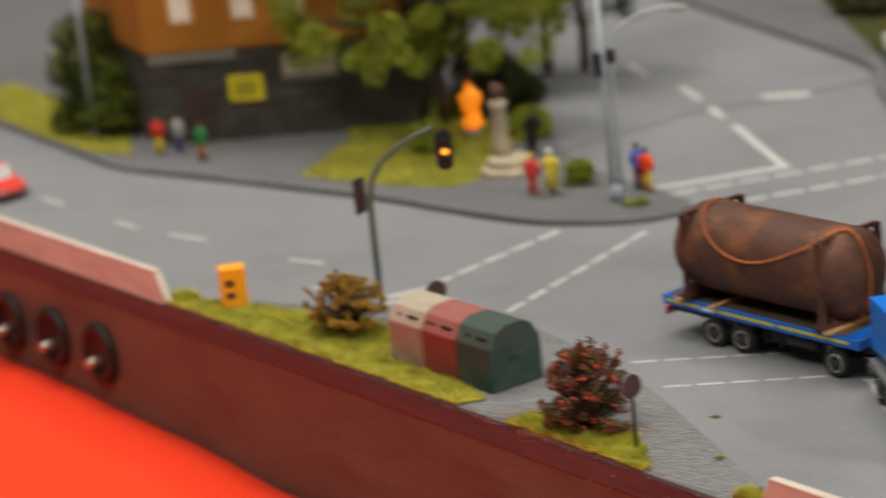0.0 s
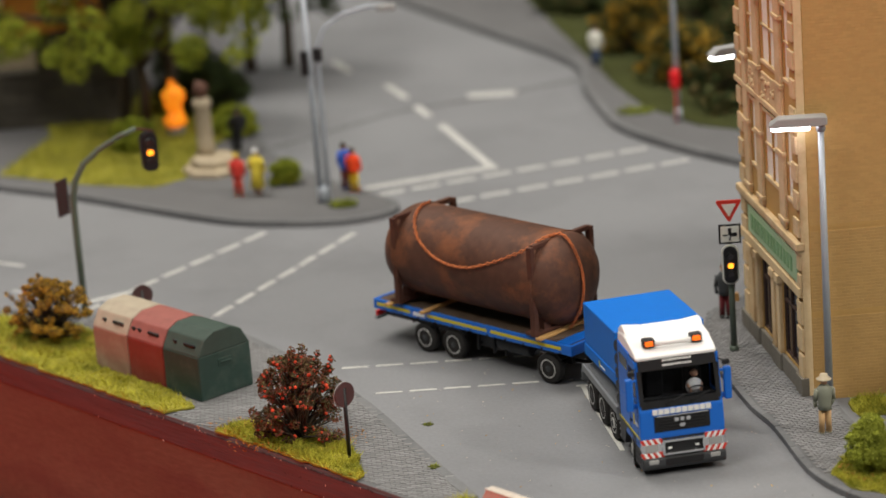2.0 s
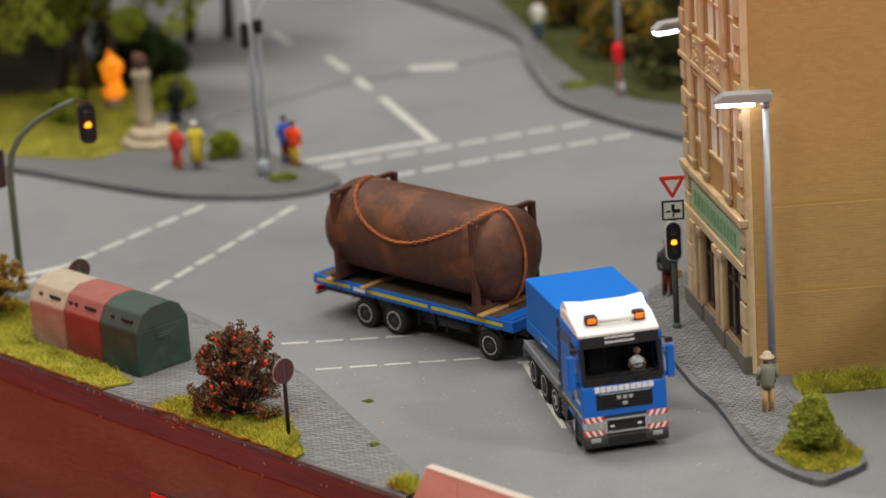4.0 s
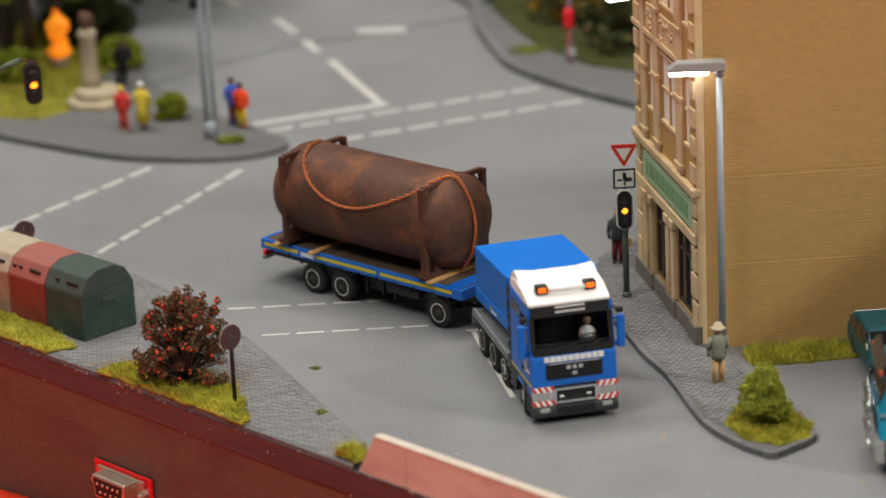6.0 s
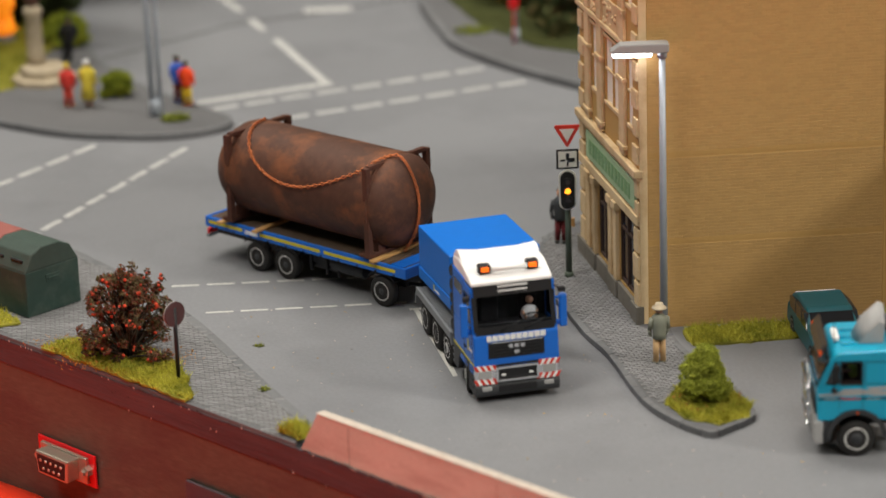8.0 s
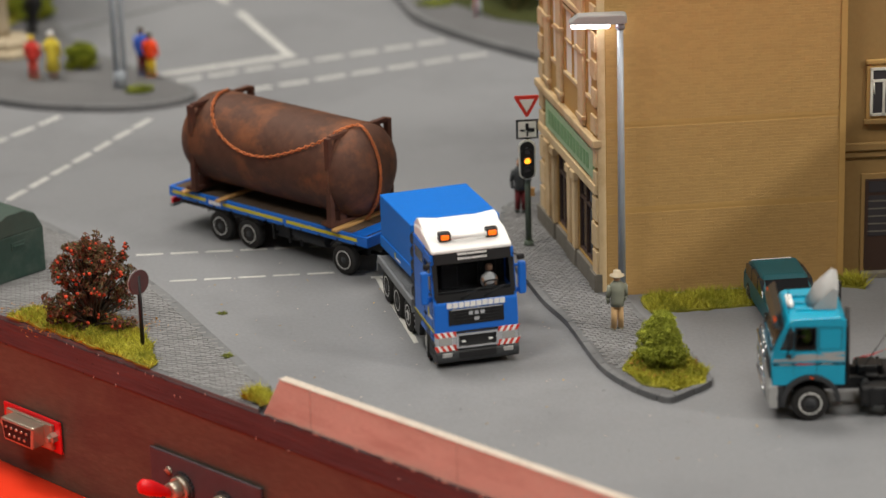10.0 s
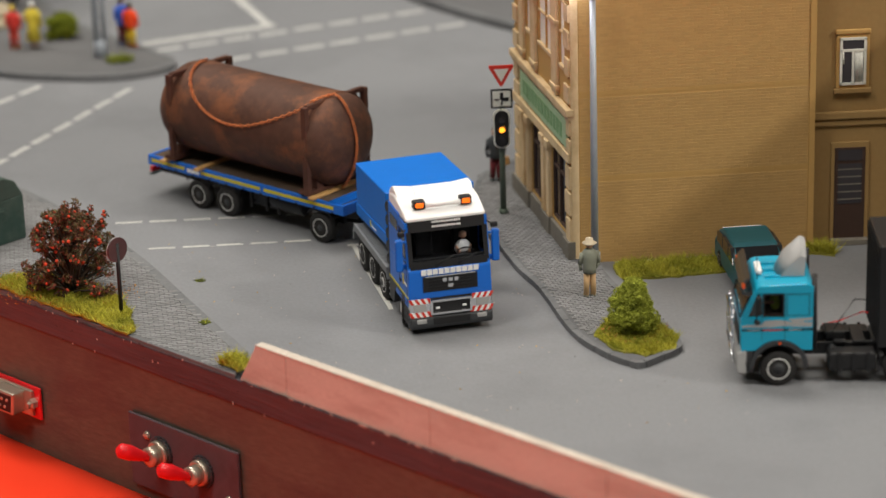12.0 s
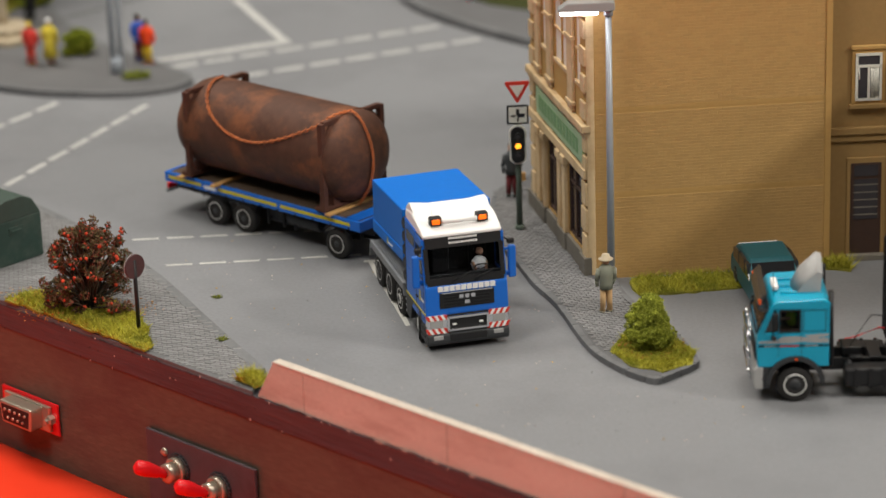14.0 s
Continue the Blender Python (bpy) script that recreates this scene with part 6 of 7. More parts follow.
# monument on the square
mon = thing("stone_monument", place(-207, 1277, 3.0, 10), "cream stone monument on a stepped base", "monument")
bm = B(); lathe(bm, [(15, 0), (15, 2.4), (13, 3.0), (11, 3.0), (11, 6.5), (9.5, 7.5)], "z", (0, 0, 0), 8, smooth=False)
part("base", bm, CREAM_STONE, mon)
bm = B(); lathe(bm, [(4.5, 7.5), (4.0, 12), (3.6, 30), (4.4, 31), (4.4, 33), (2.5, 35)], "z", (-3, 4, 0), 10)
part("column", bm, CREAM_STONE, mon)
bm = B(); blob(bm, (-3, 4, 38), 4.2, 2, 0, (0.9, 0.8, 1.2), 0.5, 3)
part("finial", bm, RUST, mon, "rust-brown figurehead shape on top")
doll(-201, 1310, 3.0, 200, 24, BLACK, BLACK, BLACK, "dark leaning doll beside the monument", lean=0.45)

fl = thing("lit_panel", place(-236, 1349, 3.0, 0), "glowing orange lit column under the tree", "lamp")
bm = B()
lathe(bm, [(0.4, 1.5), (3.4, 3), (4.2, 7), (3.6, 12), (4.8, 17), (4.4, 22), (2.6, 26), (0.3, 28)], "z", (0, 0, 0), 18)
bmesh.ops.subdivide_edges(bm, edges=list(bm.edges), cuts=1)
for v in bm.verts:
    v.co += Vector((noise.noise(v.co * 0.22), noise.noise(v.co * 0.22 + Vector((9, 0, 0))), 0)) * 4.2
part("flame", bm, FIRE, fl, "bright orange glowing flame shape")
bm = B(); lathe(bm, [(5, 0), (5, 2.5), (3.5, 4)], "z", (0, 0, 0), 12)
part("base", bm, PLINTH, fl)


# ---- plants ----
def leaf_cloud(centres, n, size, seed, flat=0.6):
    """n small bent leaves scattered in the blobs (x, y, z, rx, ry, rz), denser at their skin."""
    rnd = np.random.default_rng(seed)
    cen = np.array(centres)
    weights = (cen[:, 3] * cen[:, 4] * cen[:, 5]) ** 0.67
    c = cen[rnd.choice(len(cen), n, p=weights / weights.sum())]
    unit = lambda v: v / (np.linalg.norm(v, axis=1, keepdims=True) + 1e-9)
    d = unit(rnd.normal(size=(n, 3)))
    p = c[:, :3] + d * c[:, 3:] * rnd.uniform(0.45, 1.06, (n, 1)) ** 0.6
    u = unit(rnd.normal(size=(n, 3)) + d * 0.3)
    w = unit(np.cross(u, rnd.normal(size=(n, 3))))
    nn = np.cross(u, w)
    s = size * rnd.uniform(0.6, 1.3, (n, 1))
    quad = np.stack([p - u * s, p - w * s * flat * 0.6 + nn * s * 0.15, p + u * s, p + w * s * flat * 0.6 + nn * s * 0.15], 1).reshape(-1, 3) * MM
    k = np.arange(n)[:, None] * 4
    tri = np.concatenate([k + np.array([[0, 1, 2]]), k + np.array([[0, 2, 3]])], 1).reshape(-1, 3)
    return quad.tolist(), tri.tolist()


def foliage(name, centres, n, size, mat_, parent, seed, label=""):
    vs, fs = leaf_cloud(centres, n, size, seed)
    me = bpy.data.meshes.new(name)
    me.from_pydata(vs, [], fs)
    me.materials.append(mat_)
    ob = new(name, me)
    ob.parent = parent
    if label:
        tagged(ob, label)
    return ob


def clumps(seed, n, rx, ry, z0, z1, r0, r1):
    rnd = random.Random(seed)
    out = []
    for _ in range(n):
        a, q = rnd.uniform(0, 2 * math.pi), math.sqrt(rnd.random())
        u = rnd.random()
        z = z0 + (z1 - z0) * u
        shrink = 1.0 if u < 0.4 else math.sqrt(max(0.1, 1 - ((u - 0.4) / 0.62) ** 2))
        r = rnd.uniform(r0, r1)
        out.append((rx * q * math.cos(a) * shrink, ry * q * math.sin(a) * shrink, z, r, r, r * rnd.uniform(0.75, 1.0)))
    return out


def shrub(name, m, rx, ry, h, seed, mats, label, n=3200, size=0.75, twig_mat=None, group="shrubs", fine=False, berries=None):
    t = thing(name, m, label, "shrub", group)
    cl = clumps(seed, 58, rx * 0.86, ry * 0.86, h * 0.1, h * 0.9, h * 0.1, h * 0.17)
    if fine:
        cl = clumps(seed, 120, rx * 1.0, ry * 1.0, h * 0.07, h * 0.9, h * 0.04, h * 0.09)
        spr = random.Random(seed + 5)
        for k in range(9):   # sprigs that stand out of the crown
            a, b = spr.uniform(0, 6.28), spr.uniform(0.15, 0.8)
            for q in (0.86, 0.97, 1.08):
                cl.append((rx * b * math.cos(a) * q * 1.15, ry * b * math.sin(a) * q * 1.15, h * (0.95 - 0.45 * b * b) * q, h * 0.035, h * 0.035, h * 0.04))
    bm = B()
    rnd = random.Random(seed + 1)
    for c in cl:
        b = (rnd.uniform(-1.5, 1.5), rnd.uniform(-1.5, 1.5), 0)
        tube(bm, [b, (b[0] * 0.5 + c[0] * 0.4, b[1] * 0.5 + c[1] * 0.4, c[2] * 0.55), c[:3]], [0.5, 0.35, 0.15], 5)
    part("branchwork", bm, twig_mat or BARK, t)
    for i, (mt, frac, lab, sz) in enumerate(mats):
        foliage("leafage", cl, int(n * frac), size * sz, mt, t, seed + 10 + i, lab)
    if berries:
        bm = B()
        for k in range(170):
            c = rnd.choice(cl)
            d = Vector((rnd.gauss(0, 1), rnd.gauss(0, 1) - 0.4, rnd.gauss(0, 1))).normalized()
            blob(bm, (c[0] + d.x * c[3], c[1] + d.y * c[4], c[2] + d.z * c[5]), rnd.uniform(0.4, 0.72), 1)
        tagged(part("fruit", bm, berries, t, "small red berries"), kind="stuff")
    return t


LEAF_MAROON = material("leaf_red_brown", (0.19, 0.075, 0.05), 0.85, 0, 0.3, 200, 60, 0.1, island=0.5, spec=0.15)
LEAF_BERRY = material("leaf_dark_olive", (0.115, 0.095, 0.043), 0.85, 0, 0.3, 200, 60, 0.1, (0.13, 0.06, 0.03), 0.6, island=0.5, spec=0.15)
shrub("berry_shrub", place(-128.5, 920, 2.2), 17, 13, 33, 21, [(LEAF_BERRY, 0.62, "dark olive leaves", 1.0), (LEAF_MAROON, 0.42, "red-brown leaves", 1.0)], "dense olive-brown shrub with orange-red berries in the grass", 8600, 0.85, fine=True, berries=LEAF_RED)
shrub("autumn_shrub", place(-239, 1043, 2.2), 17, 13, 25, 33, [(LEAF_BROWN, 0.42, "brown-green leaves", 1.0), (LEAF_YELLOW, 0.85, "yellow autumn leaves", 0.9)], "yellow-brown autumn shrub beside the containers", 9500, 0.8, fine=True)
# small conifer on the pavement tip
con = thing("conifer_shrub", place(62.5, 869.5, 2.2), "small bright green conifer on the grassy pavement tip", "shrub", "shrubs")
cc = []
rnd = random.Random(4)
for k in range(230):
    u = rnd.random()
    a = rnd.uniform(0, 6.28)
    q = 8.0 * (1 - u ** 1.9 * 0.93) ** 0.75 * min(1.0, 0.7 + 1.6 * u) * rnd.random() ** 0.3
    r = rnd.uniform(0.8, 2.1)
    cc.append((q * math.cos(a) + 0.6 * math.sin(9 * u), q * math.sin(a), 1.2 + 16.0 * u, r, r, r))
foliage("leafage", cc, 20000, 0.6, LEAF_SHRUB, con, 9)
bm = B(); rod(bm, (0, 0, 0), (0, 0, 17), 1.2, 0.3, 8)
part("trunk", bm, BARK, con)


def tree(m, h, rx, rz0, rz1, seed, label, n=9000, size=2.0, trunks=((0, 0), (-12, 18), (-6, 40)), mt=None):
    t = thing("tree", m, label, "tree", "trees")
    cl = clumps(seed, 150, rx, rx * 0.7, rz0, rz1, 5, 11)
    bm = B()
    rnd = random.Random(seed)
    for x, y in trunks:
        tube(bm, [(x, y, 0), (x + 1, y, h * 0.2), (x - 1, y + 1, h * 0.45), (x + 2, y, h * 0.8)], [3.4, 2.8, 2.2, 0.9], 10)
        for c in rnd.sample(cl, 12):
            tube(bm, [(x, y, h * rnd.uniform(0.25, 0.5)), ((x + c[0]) / 2, (y + c[1]) / 2, (h * 0.4 + c[2]) / 2 + 3), c[:3]], [1.2, 0.8, 0.25], 6)
    part("trunk", bm, BARK, t)
    foliage("crown", cl, n, size, mt or LEAF, t, seed + 1)
    return t


tree(place(-252, 1356, 3.0), 120, 78, 40, 150, 51, "broad leafy green tree with dark trunks on the square", 30000, 1.7, ((0, 0), (-12, 12), (10, 24)))
tree(place(-215, 1478, 3.0), 120, 60, 30, 130, 57, "dark leafy tree beside the ochre house", 9000, 2.4, ((0, 0), (20, 5)), LEAF_DARK)
shrub("tall_shrub", place(-450, 1412, 3.0), 24, 18, 66, 61, [(LEAF_DARK, 1.0, "", 1.0), (LEAF, 0.35, "lighter green leaves", 1.0)], "tall dark green shrub beside the street lamp", 5000, 2.0)
shrub("tall_shrub", place(-438, 1396, 3.0), 16, 12, 44, 63, [(LEAF_DARK, 1.0, "", 1.0), (LEAF, 0.5, "lighter green leaves", 1.0)], "green shrub against the stone wall", 3500, 1.8)
for i, (x, y, rx, h, mt) in enumerate(((-252, 1322, 14, 16, LEAF), (-222, 1385, 22, 28, LEAF_DARK), (-170, 1248, 8, 11, LEAF), (-236, 1408, 24, 36, LEAF_DARK), (-205, 1340, 12, 16, LEAF))):
    shrub("low_shrub", place(x, y, 3.0), rx, rx * 0.8, h, 70 + i, [(mt, 1.0, "", 1.0)], "low green shrub on the corner square", 4200, 1.6)
for i, (x, y, rx, h) in enumerate(((40, 1345, 34, 24), (85, 1315, 30, 26), (15, 1400, 30, 30), (60, 1420, 40, 44), (-8, 1470, 24, 34), (30, 1540, 50, 60), (110, 1390, 40, 50), (-40, 1580, 30, 34))):
    shrub("hedge_shrub", place(x, y, 3.5), rx, rx * 0.7, h, 90 + i, [(LEAF_DARK, 1.0, "", 1.0), (LEAF_YELLOW if i in (2, 4) else LEAF_BROWN, 0.5, "lighter brownish leaves", 1.0)], "dark green hedge shrub across the street", 3000, 2.0, group="hedge shrubs")
bm = B(); lathe(bm, [(2.2, 16.5), (2.5, 17.5), (2.5, 24), (2.0, 25.5)], "z", (0, 0, 0), 14); rod(bm, (0, 0, 0), (0, 0, 17), 0.4, n=8)
solo("red_box_on_post", bm, RED_PLASTIC, place(9.4, 1318, 3.5), "pink-red round box on the far lamp post", "box")


GRASS_SQUARE = material("grass_square", (0.32, 0.315, 0.04), 0.9, 0, 0.3, 200, 25, 0.1, (0.08, 0.1, 0.02), 0.7, island=0.4, spec=0.1)


def grass(name, poly, n, h, label, z=2.1, mat_=None, base=None, seed=1, thick=0.7):
    """A flocked grass patch: an uneven mat and many blades."""
    xs, ys = [p[0] for p in poly], [p[1] for p in poly]
    rnd = random.Random(seed)
    fine = []
    for a, b in zip(poly, poly[1:] + poly[:1]):
        k = max(1, int((Vector(b) - Vector(a)).length / 3))
        for i in range(k):
            fine.append((a[0] + (b[0] - a[0]) * i / k + rnd.uniform(-0.7, 0.7), a[1] + (b[1] - a[1]) * i / k + rnd.uniform(-0.7, 0.7)))
    t = thing(name, place(0, 0), label, "grass", "grass patches", "stuff")
    bm = B()
    prism(bm, fine, z - 0.3, z + thick * 0.6)
    part("mat", bm, base or GRASS_BASE, t)
    vs, fs = [], []
    made = 0
    while made < n:
        p = (rnd.uniform(min(xs), max(xs)), rnd.uniform(min(ys), max(ys)))
        if not inside(p, poly):
            continue
        made += 1
        hh = h * rnd.uniform(0.5, 1.25) * (0.75 + 0.5 * noise.noise(Vector((p[0] * 0.12, p[1] * 0.12, 0))))
        a, ln = rnd.uniform(0, 6.28), rnd.uniform(0.2, 1.4) * hh
        b = rnd.uniform(0, 3.14)
        w = rnd.uniform(0.12, 0.26)
        k = len(vs)
        z0 = z + thick * 0.6 - 0.25
        vs += [(p[0] - w * math.cos(b), p[1] - w * math.sin(b), z0), (p[0] + w * math.cos(b), p[1] + w * math.sin(b), z0), (p[0] + ln * math.cos(a), p[1] + ln * math.sin(a), z0 + hh)]
        fs.append((k, k + 1, k + 2))
    me = bpy.data.meshes.new("blades")
    me.from_pydata([tuple(c * MM for c in v) for v in vs], [], fs)
    me.materials.append(mat_ or GRASS)
    ob = new("blades", me)
    ob.parent = t
    tagged(ob, kind="stuff")
    return t


def along_edge(s0, s1, d0, d1):
    return [edge(s0, -d0), edge(s1, -d0), edge(s1, -d1), edge(s0, -d1)]


GRASS_NEAR = [edge(-316, 0.5), edge(-200, 0.5), edge(-110, 0.5), edge(-106, -10), edge(-128, -16), edge(-150, -24), edge(-176, -22), edge(-190, -34), edge(-215, -40), edge(-250, -30), edge(-290, -18), edge(-312, -8)]
GRASS_MID = [edge(-80, 0.5), edge(-40, 0.5), edge(-4, 0.5), edge(-5, -3.5), edge(-15, -9.5), edge(-19, -13.5), edge(-32, -20), edge(-50, -23), edge(-66, -19), edge(-80, -11)]
grass("grass_strip", GRASS_NEAR, 15000, 2.2, "yellow-green flocked grass strip along the layout edge", seed=3)
grass("grass_strip", GRASS_MID, 8000, 2.4, "yellow-green flocked grass under the berry shrub", seed=4)
grass("grass_tuft", along_edge(38, 48, 1.5, 9), 900, 4.0, "bright green grass tuft at the low wall's end", seed=5)
grass("grass_tuft", along_edge(-322, -308, 4, 12), 700, 4.0, "bright green grass tuft at the low wall's end", seed=6)
grass("grass_tip", [(50, 866), (56, 853), (66, 847), (75, 853), (77.5, 862), (72, 878), (64, 886), (55, 881)], 7000, 2.0, "yellow-green grass with fallen leaves round the conifer", seed=7, z=1.9)
grass("grass_verge", [(61, 934), (63, 922), (80, 923), (98, 926), (112, 934), (113, 944), (90, 941), (62, 939)], 4200, 3.2, "yellow-green grass verge along the brick wall", z=0.3, seed=8)
grass("grass_verge", [(128, 944), (140, 940), (139, 949), (129, 948)], 700, 4.5, "grass tuft beside the doorstep", z=0.3, seed=18)
grass("grass_square", [(-312, 1290), (-265, 1264), (-232, 1254), (-219, 1266), (-222, 1300), (-205, 1350), (-232, 1440), (-330, 1440), (-300, 1360)], 11000, 3.6, "green and yellow grass under the trees of the square", z=3.0, seed=9, mat_=GRASS_SQUARE, base=GRASS_BASE)
grass("grass_square", [(-560, 1500), (-480, 1405), (-440, 1362), (-415, 1352), (-425, 1385), (-450, 1440), (-540, 1540)], 5000, 3.0, "yellow-green grass verge before the ochre house", z=3.0, seed=10)
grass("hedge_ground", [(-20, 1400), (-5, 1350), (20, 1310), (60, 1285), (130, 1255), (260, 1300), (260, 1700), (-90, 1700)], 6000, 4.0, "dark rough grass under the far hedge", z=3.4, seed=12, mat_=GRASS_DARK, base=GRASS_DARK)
for i, (x, y, r) in enumerate(((-10, 1344, 7), (-173, 1272, 6), (-140, 1207, 5), (-85, 934, 1.5), (-80, 889, 1.6))):
    grass("weed", [(x + r * math.cos(a) * 1.3, y + r * math.sin(a)) for a in [6.283 * k / 9 for k in range(9)]], 260 if i < 3 else 60, 3.2 if i < 3 else 1.2, "small bright green weed tuft on the ground", z=3.2 if i in (0, 1, 2) else 1.8 if i == 4 else 0.1, seed=40 + i, mat_=LEAF, base=GRASS_DARK, thick=0.35 if i < 3 else 0.02)


# fallen leaves in the grass
vs, fs = leaf_cloud([(63, 866, 3.4, 13, 12, 0.7), (-128, 916, 3.4, 26, 14, 0.8), (-150, 934, 3.4, 16, 8, 0.8), (-230, 1035, 3.6, 40, 14, 0.8)], 900, 0.55, 5)
me = bpy.data.meshes.new("leaf_litter")
me.from_pydata(vs, [], fs)
me.materials.append(material("leaf_litter_orange", (0.42, 0.2, 0.05), 0.85, 0, 0.3, 200, 60, 0.1, island=0.5, spec=0.1))
tagged(new("leaf_litter", me), "orange-brown fallen leaf flakes lying in the grass", "leaves", kind="stuff")

# ---- fittings on the fascia; local x along the edge, y into the board, -z down ----
def on_edge(s, z, out=0.5):
    p = EDGE + ALONG * s + OUT * out
    return place(p.x, p.y, z, EDGE_TURN)


ds = thing("serial_connector", on_edge(-70, -37), "nickel nine-pin connector on a red backing plate", "connector")
bm = B(); box(bm, -15.6, 15.6, -0.9, 0, -6.0, 6.0, 0.25)
part("backing_plate", bm, RED_PLASTIC, ds, "red flat backing plate")
bm = B(); side_prism(bm, [(-9.0, 4.2), (9.0, 4.2), (8.0, -4.2), (-8.0, -4.2)], -7.6, -0.9, bevel=0.7)
part("shell", bm, NICKEL, ds)
bm = B(); side_prism(bm, [(-7.9, 3.2), (7.9, 3.2), (7.0, -3.2), (-7.0, -3.2)], -7.7, -7.5)
part("insert", bm, BLACK, ds)
for i in range(9):
    bm = B(); rod(bm, (-5.6 + 2.8 * (i % 5) + (1.4 if i > 4 else 0), -8.1, 1.3 if i < 5 else -1.5), (-5.6 + 2.8 * (i % 5) + (1.4 if i > 4 else 0), -7.5, 1.3 if i < 5 else -1.5), 0.55, n=8)
    part("pin", bm, NICKEL, ds)
bm = B(); box(bm, -12.6, 12.6, -2.4, -0.9, -4.8, 4.8, 0.4)
part("flange", bm, NICKEL, ds)
for x in (-12.6, 12.6):
    bm = B(); lathe(bm, [(2.0, 0), (2.0, 2.2), (1.2, 2.6), (1.0, 3.6)], "y", (x, 0, 0), 6, smooth=False)
    for v in bm.verts:
        v.co.y = -0.9 - v.co.y
    part("screw", bm, NICKEL, ds)

sp = thing("switch_panel", on_edge(24, -38), "dark purple-brown panel with two red toggle switches", "switch panel")
bm = B(); box(bm, -30, 24.5, -1.2, 0, -14, 12.2, 0.25)
part("plate", bm, material("panel_purple", (0.082, 0.06, 0.07), 0.6, 0, 0.15, 300, 40, 0.1, (0.05, 0.025, 0.03), 0.5), sp)
for x, z in ((-13.5, 0.0), (7.0, -1.0)):
    sw = new("toggle_switch")
    sw.parent, sw.matrix_basis = sp, place(x, -1.2, z + 1.8)
    bm = B(); lathe(bm, [(5.2, 0), (5.2, -0.7), (5.0, -0.9)], "y", (0, 0, 0), 26)
    for k in range(24):
        a = 2 * math.pi * k / 24
        box(bm, 5.3 * math.cos(a) - 0.3, 5.3 * math.cos(a) + 0.3, -0.8, 0, 5.3 * math.sin(a) - 0.3, 5.3 * math.sin(a) + 0.3)
    part("washer", bm, DARK_GREY, sw)
    bm = B(); lathe(bm, [(4.5, -0.9), (4.5, -2.4), (4.0, -2.8)], "y", (0, 0, 0), 26); lathe(bm, [(3.4, -2.6), (3.4, -6.0), (2.6, -6.3)], "y", (0, 0, 0), 20)
    part("nut", bm, NICKEL, sw)
    bm = B(); tube(bm, [(0, -6, 0), (-0.8, -7.6, 0.9), (-1.1, -8.4, 1.3), (-2.6, -12, 3.2), (-3.6, -14.8, 4.6), (-3.9, -15.8, 5.0)], [1.5, 1.6, 2.0, 2.7, 2.5, 1.2], 14)
    part("lever", bm, RED_PLASTIC, sw, "glossy red plastic lever cap")
for x, z in ((-20.5, 6.0), (19.5, -6.0)):
    bm = B(); blob(bm, (x, -1.4, z), 1.6, 2, 0, (1, 0.5, 1))
    box(bm, x - 1.3, x + 1.3, -2.3, -1.9, z - 0.2, z + 0.2)
    part("screw", bm, NICKEL, sp)

for i, s in enumerate((-468, -425, -382)):
    t = thing("round_socket", on_edge(s, -36 + i), "black round socket with silver contact on the fascia", "socket", "round sockets")
    bm = B(); lathe(bm, [(14, 0), (14, -1.6), (12.8, -2.6), (9.5, -2.6), (9.0, -1.2), (0.2, -1.2)], "y", (0, 0, 0), 32)
    part("ring", bm, BLACK, t)
    bm = B(); rod(bm, (0, 0, -3), (0, -8, -3.5), 2.2, 2.0, 14)
    part("contact", bm, NICKEL, t, "silver contact pin")
bm = B(); tube(bm, [(-478, 14, -38), (-474, 20, -42), (-476, 26, -50), (-482, 30, -55)], 8, 14)
for v in bm.verts:
    v.co.y = -v.co.y
solo("plug", bm, BLACK, place(EDGE.x, EDGE.y, 0, EDGE_TURN), "thick black plug and cable at the fascia", "plug")
bm = B(); box(bm, -5, 5, -4, 4, 0, 0.8, 0.2)
p = edge(-390, 60)
solo("clip", bm, BLACK, place(p[0], p[1], cloth_z(-390, 60) + 0.1, 20), "small dark clip lying on the red cloth", "clip")

JOINT_DARK = material("board_joint_dark", (0.085, 0.085, 0.09), 0.85, 0, 0.3, 500, 40, 0.2)
bm = B()
prism(bm, [(-186, 1322), (-128, 1381), (-80, 1402), (-36, 1430), (-36, 1433.5), (-80, 1405), (-128, 1383.5), (-186, 1325)], 0, 0.1)
solo("board_joint", bm, JOINT_DARK, place(0, 0), "thin dark joint between two layout boards across the road", "joint", kind="structure")

# ---- grit and small leaves on the road ----
random.seed(77)
bm = B()
for k in range(480):
    x, y = random.uniform(-110, 100), random.uniform(790, 1010)
    if inside((x, y), [(-60, 862), (-100, 960), (-100, 1010), (10, 1010), (12, 990), (40, 870), (66, 835), (90, 850), (100, 790), (0, 795)]):
        blob(bm, (x, y, 0.1), random.uniform(0.1, 0.34), 1, random.choice([0, 2, 1, 2]), (1, 1, 0.5))
solo("grit", bm, [PAVING, LEAF_YELLOW, PINK_CAP], place(0, 0), "tiny loose grit and leaf crumbs on the road", "grit", kind="stuff")

# ---- pieces: bricks and cobbles ----
brick_field("brick_rest", house, SM, 2.8, 84.3, 0.2, 30.9, 3.0, 1.15, SAND_BRICK, lambda x, z: x < 16 and z < 24)
brick_field("brick_rest", house, SM, 2.8, 84.3, 32.3, 61.9, 3.0, 1.15, SAND_BRICK, lambda x, z: False)
brick_field("brick_rest", house, SM, 2.8, 84.3, 63.3, 164, 3.0, 1.15, SAND_BRICK, lambda x, z: False)


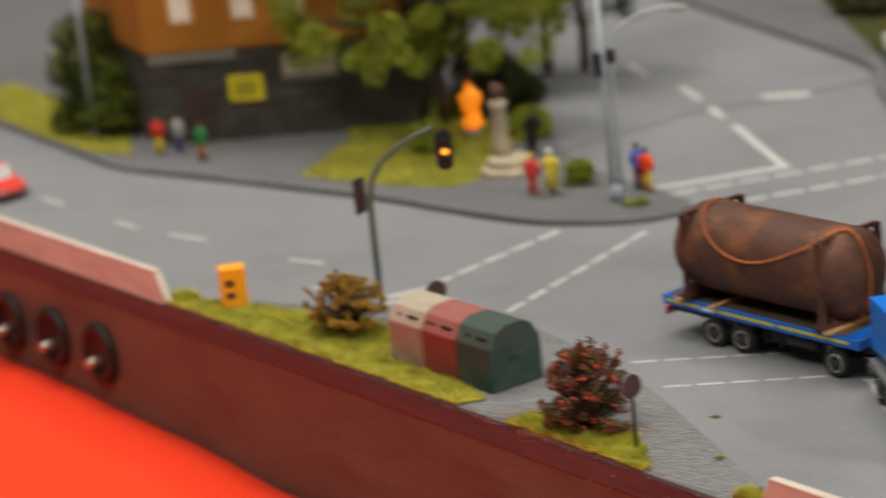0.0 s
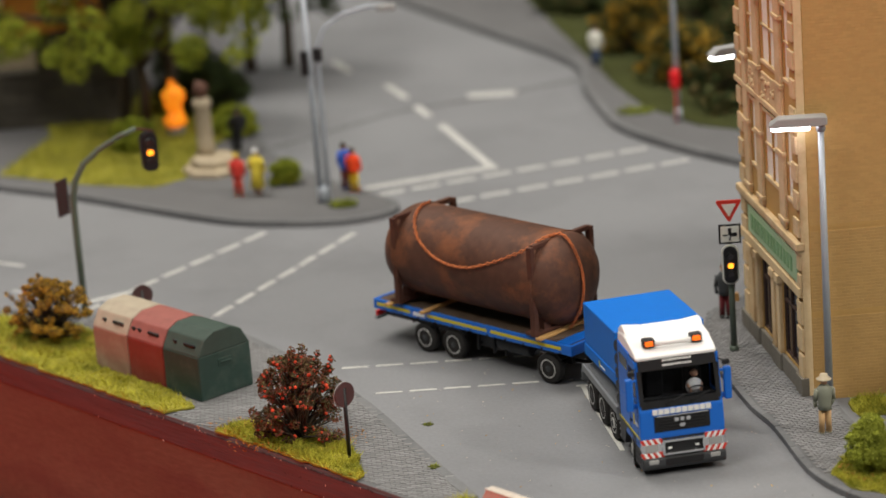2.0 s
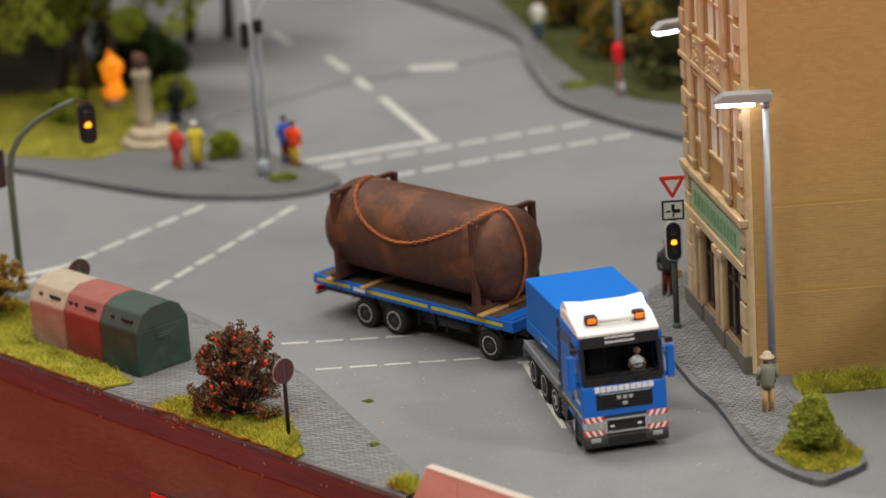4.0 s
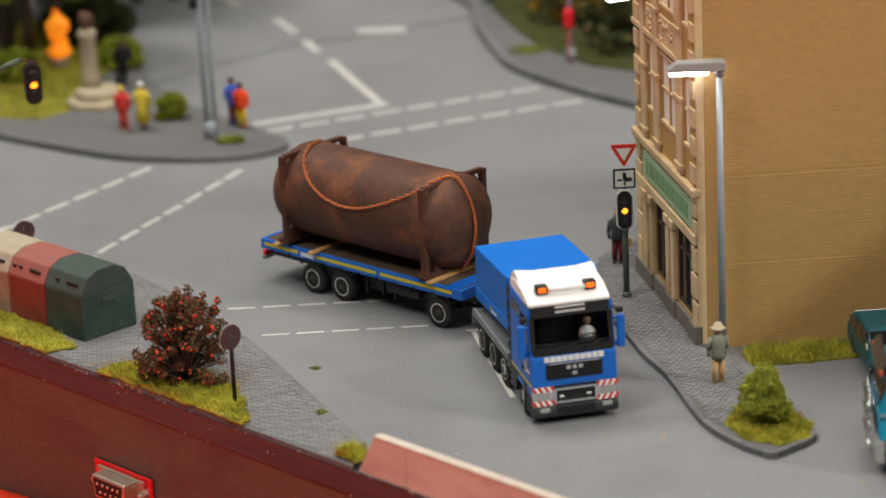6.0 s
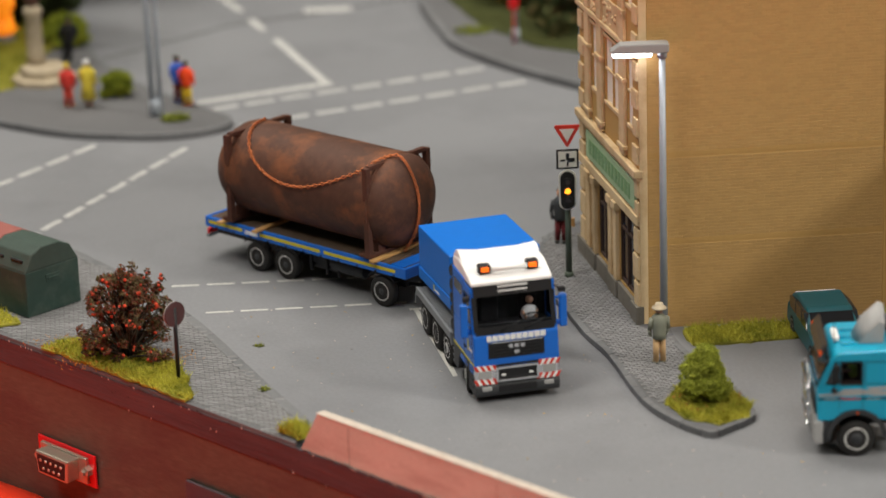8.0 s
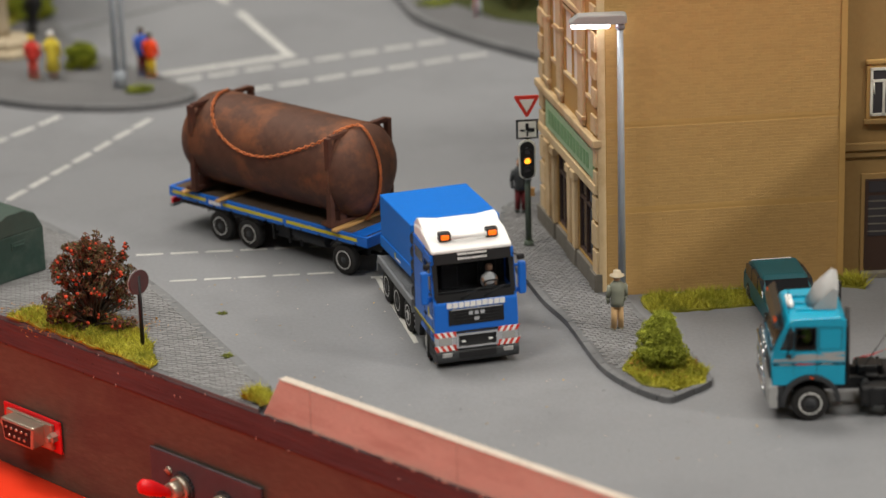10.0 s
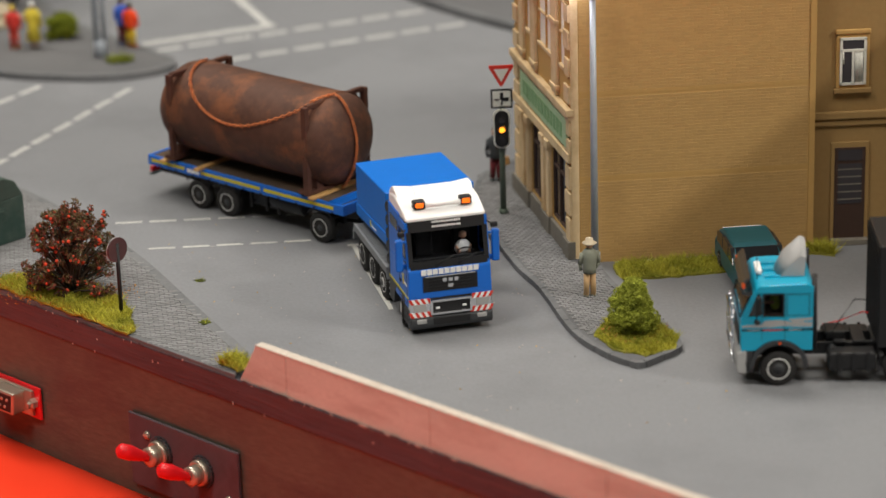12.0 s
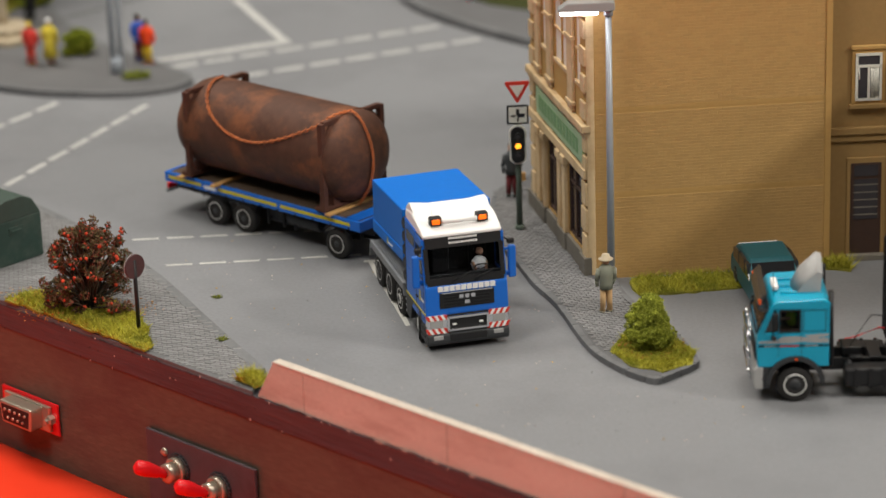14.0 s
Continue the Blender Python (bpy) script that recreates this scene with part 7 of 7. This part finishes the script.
def cobbles(parent, area, holes, origin, turn, lw, lh, z, near):
    """Paving stones in running bond inside the outline area, outside the holes."""
    me = bpy.data.meshes.new("paving_stone")
    g, e, d = 0.11, 0.12, 0.5
    def stone(w, h):
        return [(g, g, 0), (w - g, g, 0), (w - g, h - g, 0), (g, h - g, 0), (g + e, g + e, d), (w - g - e, g + e, d), (w - g - e, h - g - e, d), (g + e, h - g - e, d)]
    faces = [(4, 5, 6, 7), (0, 1, 5, 4), (1, 2, 6, 5), (2, 3, 7, 6), (3, 0, 4, 7)]
    me.from_pydata([tuple(c * MM for c in v) for v in stone(lw, lh)], [], faces)
    me.materials.append(PAVING)
    M = place(origin[0], origin[1], 0, turn)
    vs, fs, made = [], [], 0
    for r in range(-95, 105):
        for c in range(-60, 45):
            x, y = (c + (0.5 if r % 2 else 0)) * lw, r * lh
            cen = M @ Vector(((x + lw / 2) * MM, (y + lh / 2) * MM, 0))
            p = (cen.x / MM, cen.y / MM)
            if not inside(p, area) or any(inside(p, q) for q in holes):
                continue
            dz = z - 0.5 + random.uniform(-0.06, 0.1)
            if made < 300 and near(p):
                ob = new("paving_stone", me)
                ob.parent = parent
                ob.matrix_basis = M @ Matrix.Translation((x * MM, y * MM, dz * MM))
                made += 1
            else:
                k = len(vs)
                vs += [tuple(M @ Vector(((v[0] + x) * MM, (v[1] + y) * MM, (v[2] + dz) * MM))) for v in stone(lw, lh)]
                fs += [tuple(i + k for i in f) for f in faces]
    me2 = bpy.data.meshes.new("paving_rest")
    me2.from_pydata(vs, [], fs)
    me2.materials.append(PAVING)
    ob = new("paving_rest", me2)
    ob.parent = parent
    tagged(ob, kind="stuff")


AREA_NEAR = [(-66, 864), (-87, 907), (-108, 953), (-126, 984), (-148, 1016), (-172, 1044), (-205, 1063), (-250, 1078), edge(-250, -1.2), edge(44, -1.2)]
cobbles(near_pave, AREA_NEAR, [GRASS_NEAR, GRASS_MID], (-100, 920), 8, 3.3, 1.75, 1.6, lambda p: p[1] < 905)
AREA_RIGHT = [(16, 1038), (15.5, 996), (24.5, 953), (36.5, 911), (45.5, 873), (52, 860), (74, 880), (60, 908), (55, 930), (45, 938), (28, 1024), (30, 1040)]
cobbles(right_pave, AREA_RIGHT, [[(50, 866), (56, 853), (66, 847), (75, 853), (77.5, 862), (72, 878), (64, 886), (55, 881)]], (30, 950), 12, 2.6, 1.7, 2.2, lambda p: p[1] < 925)
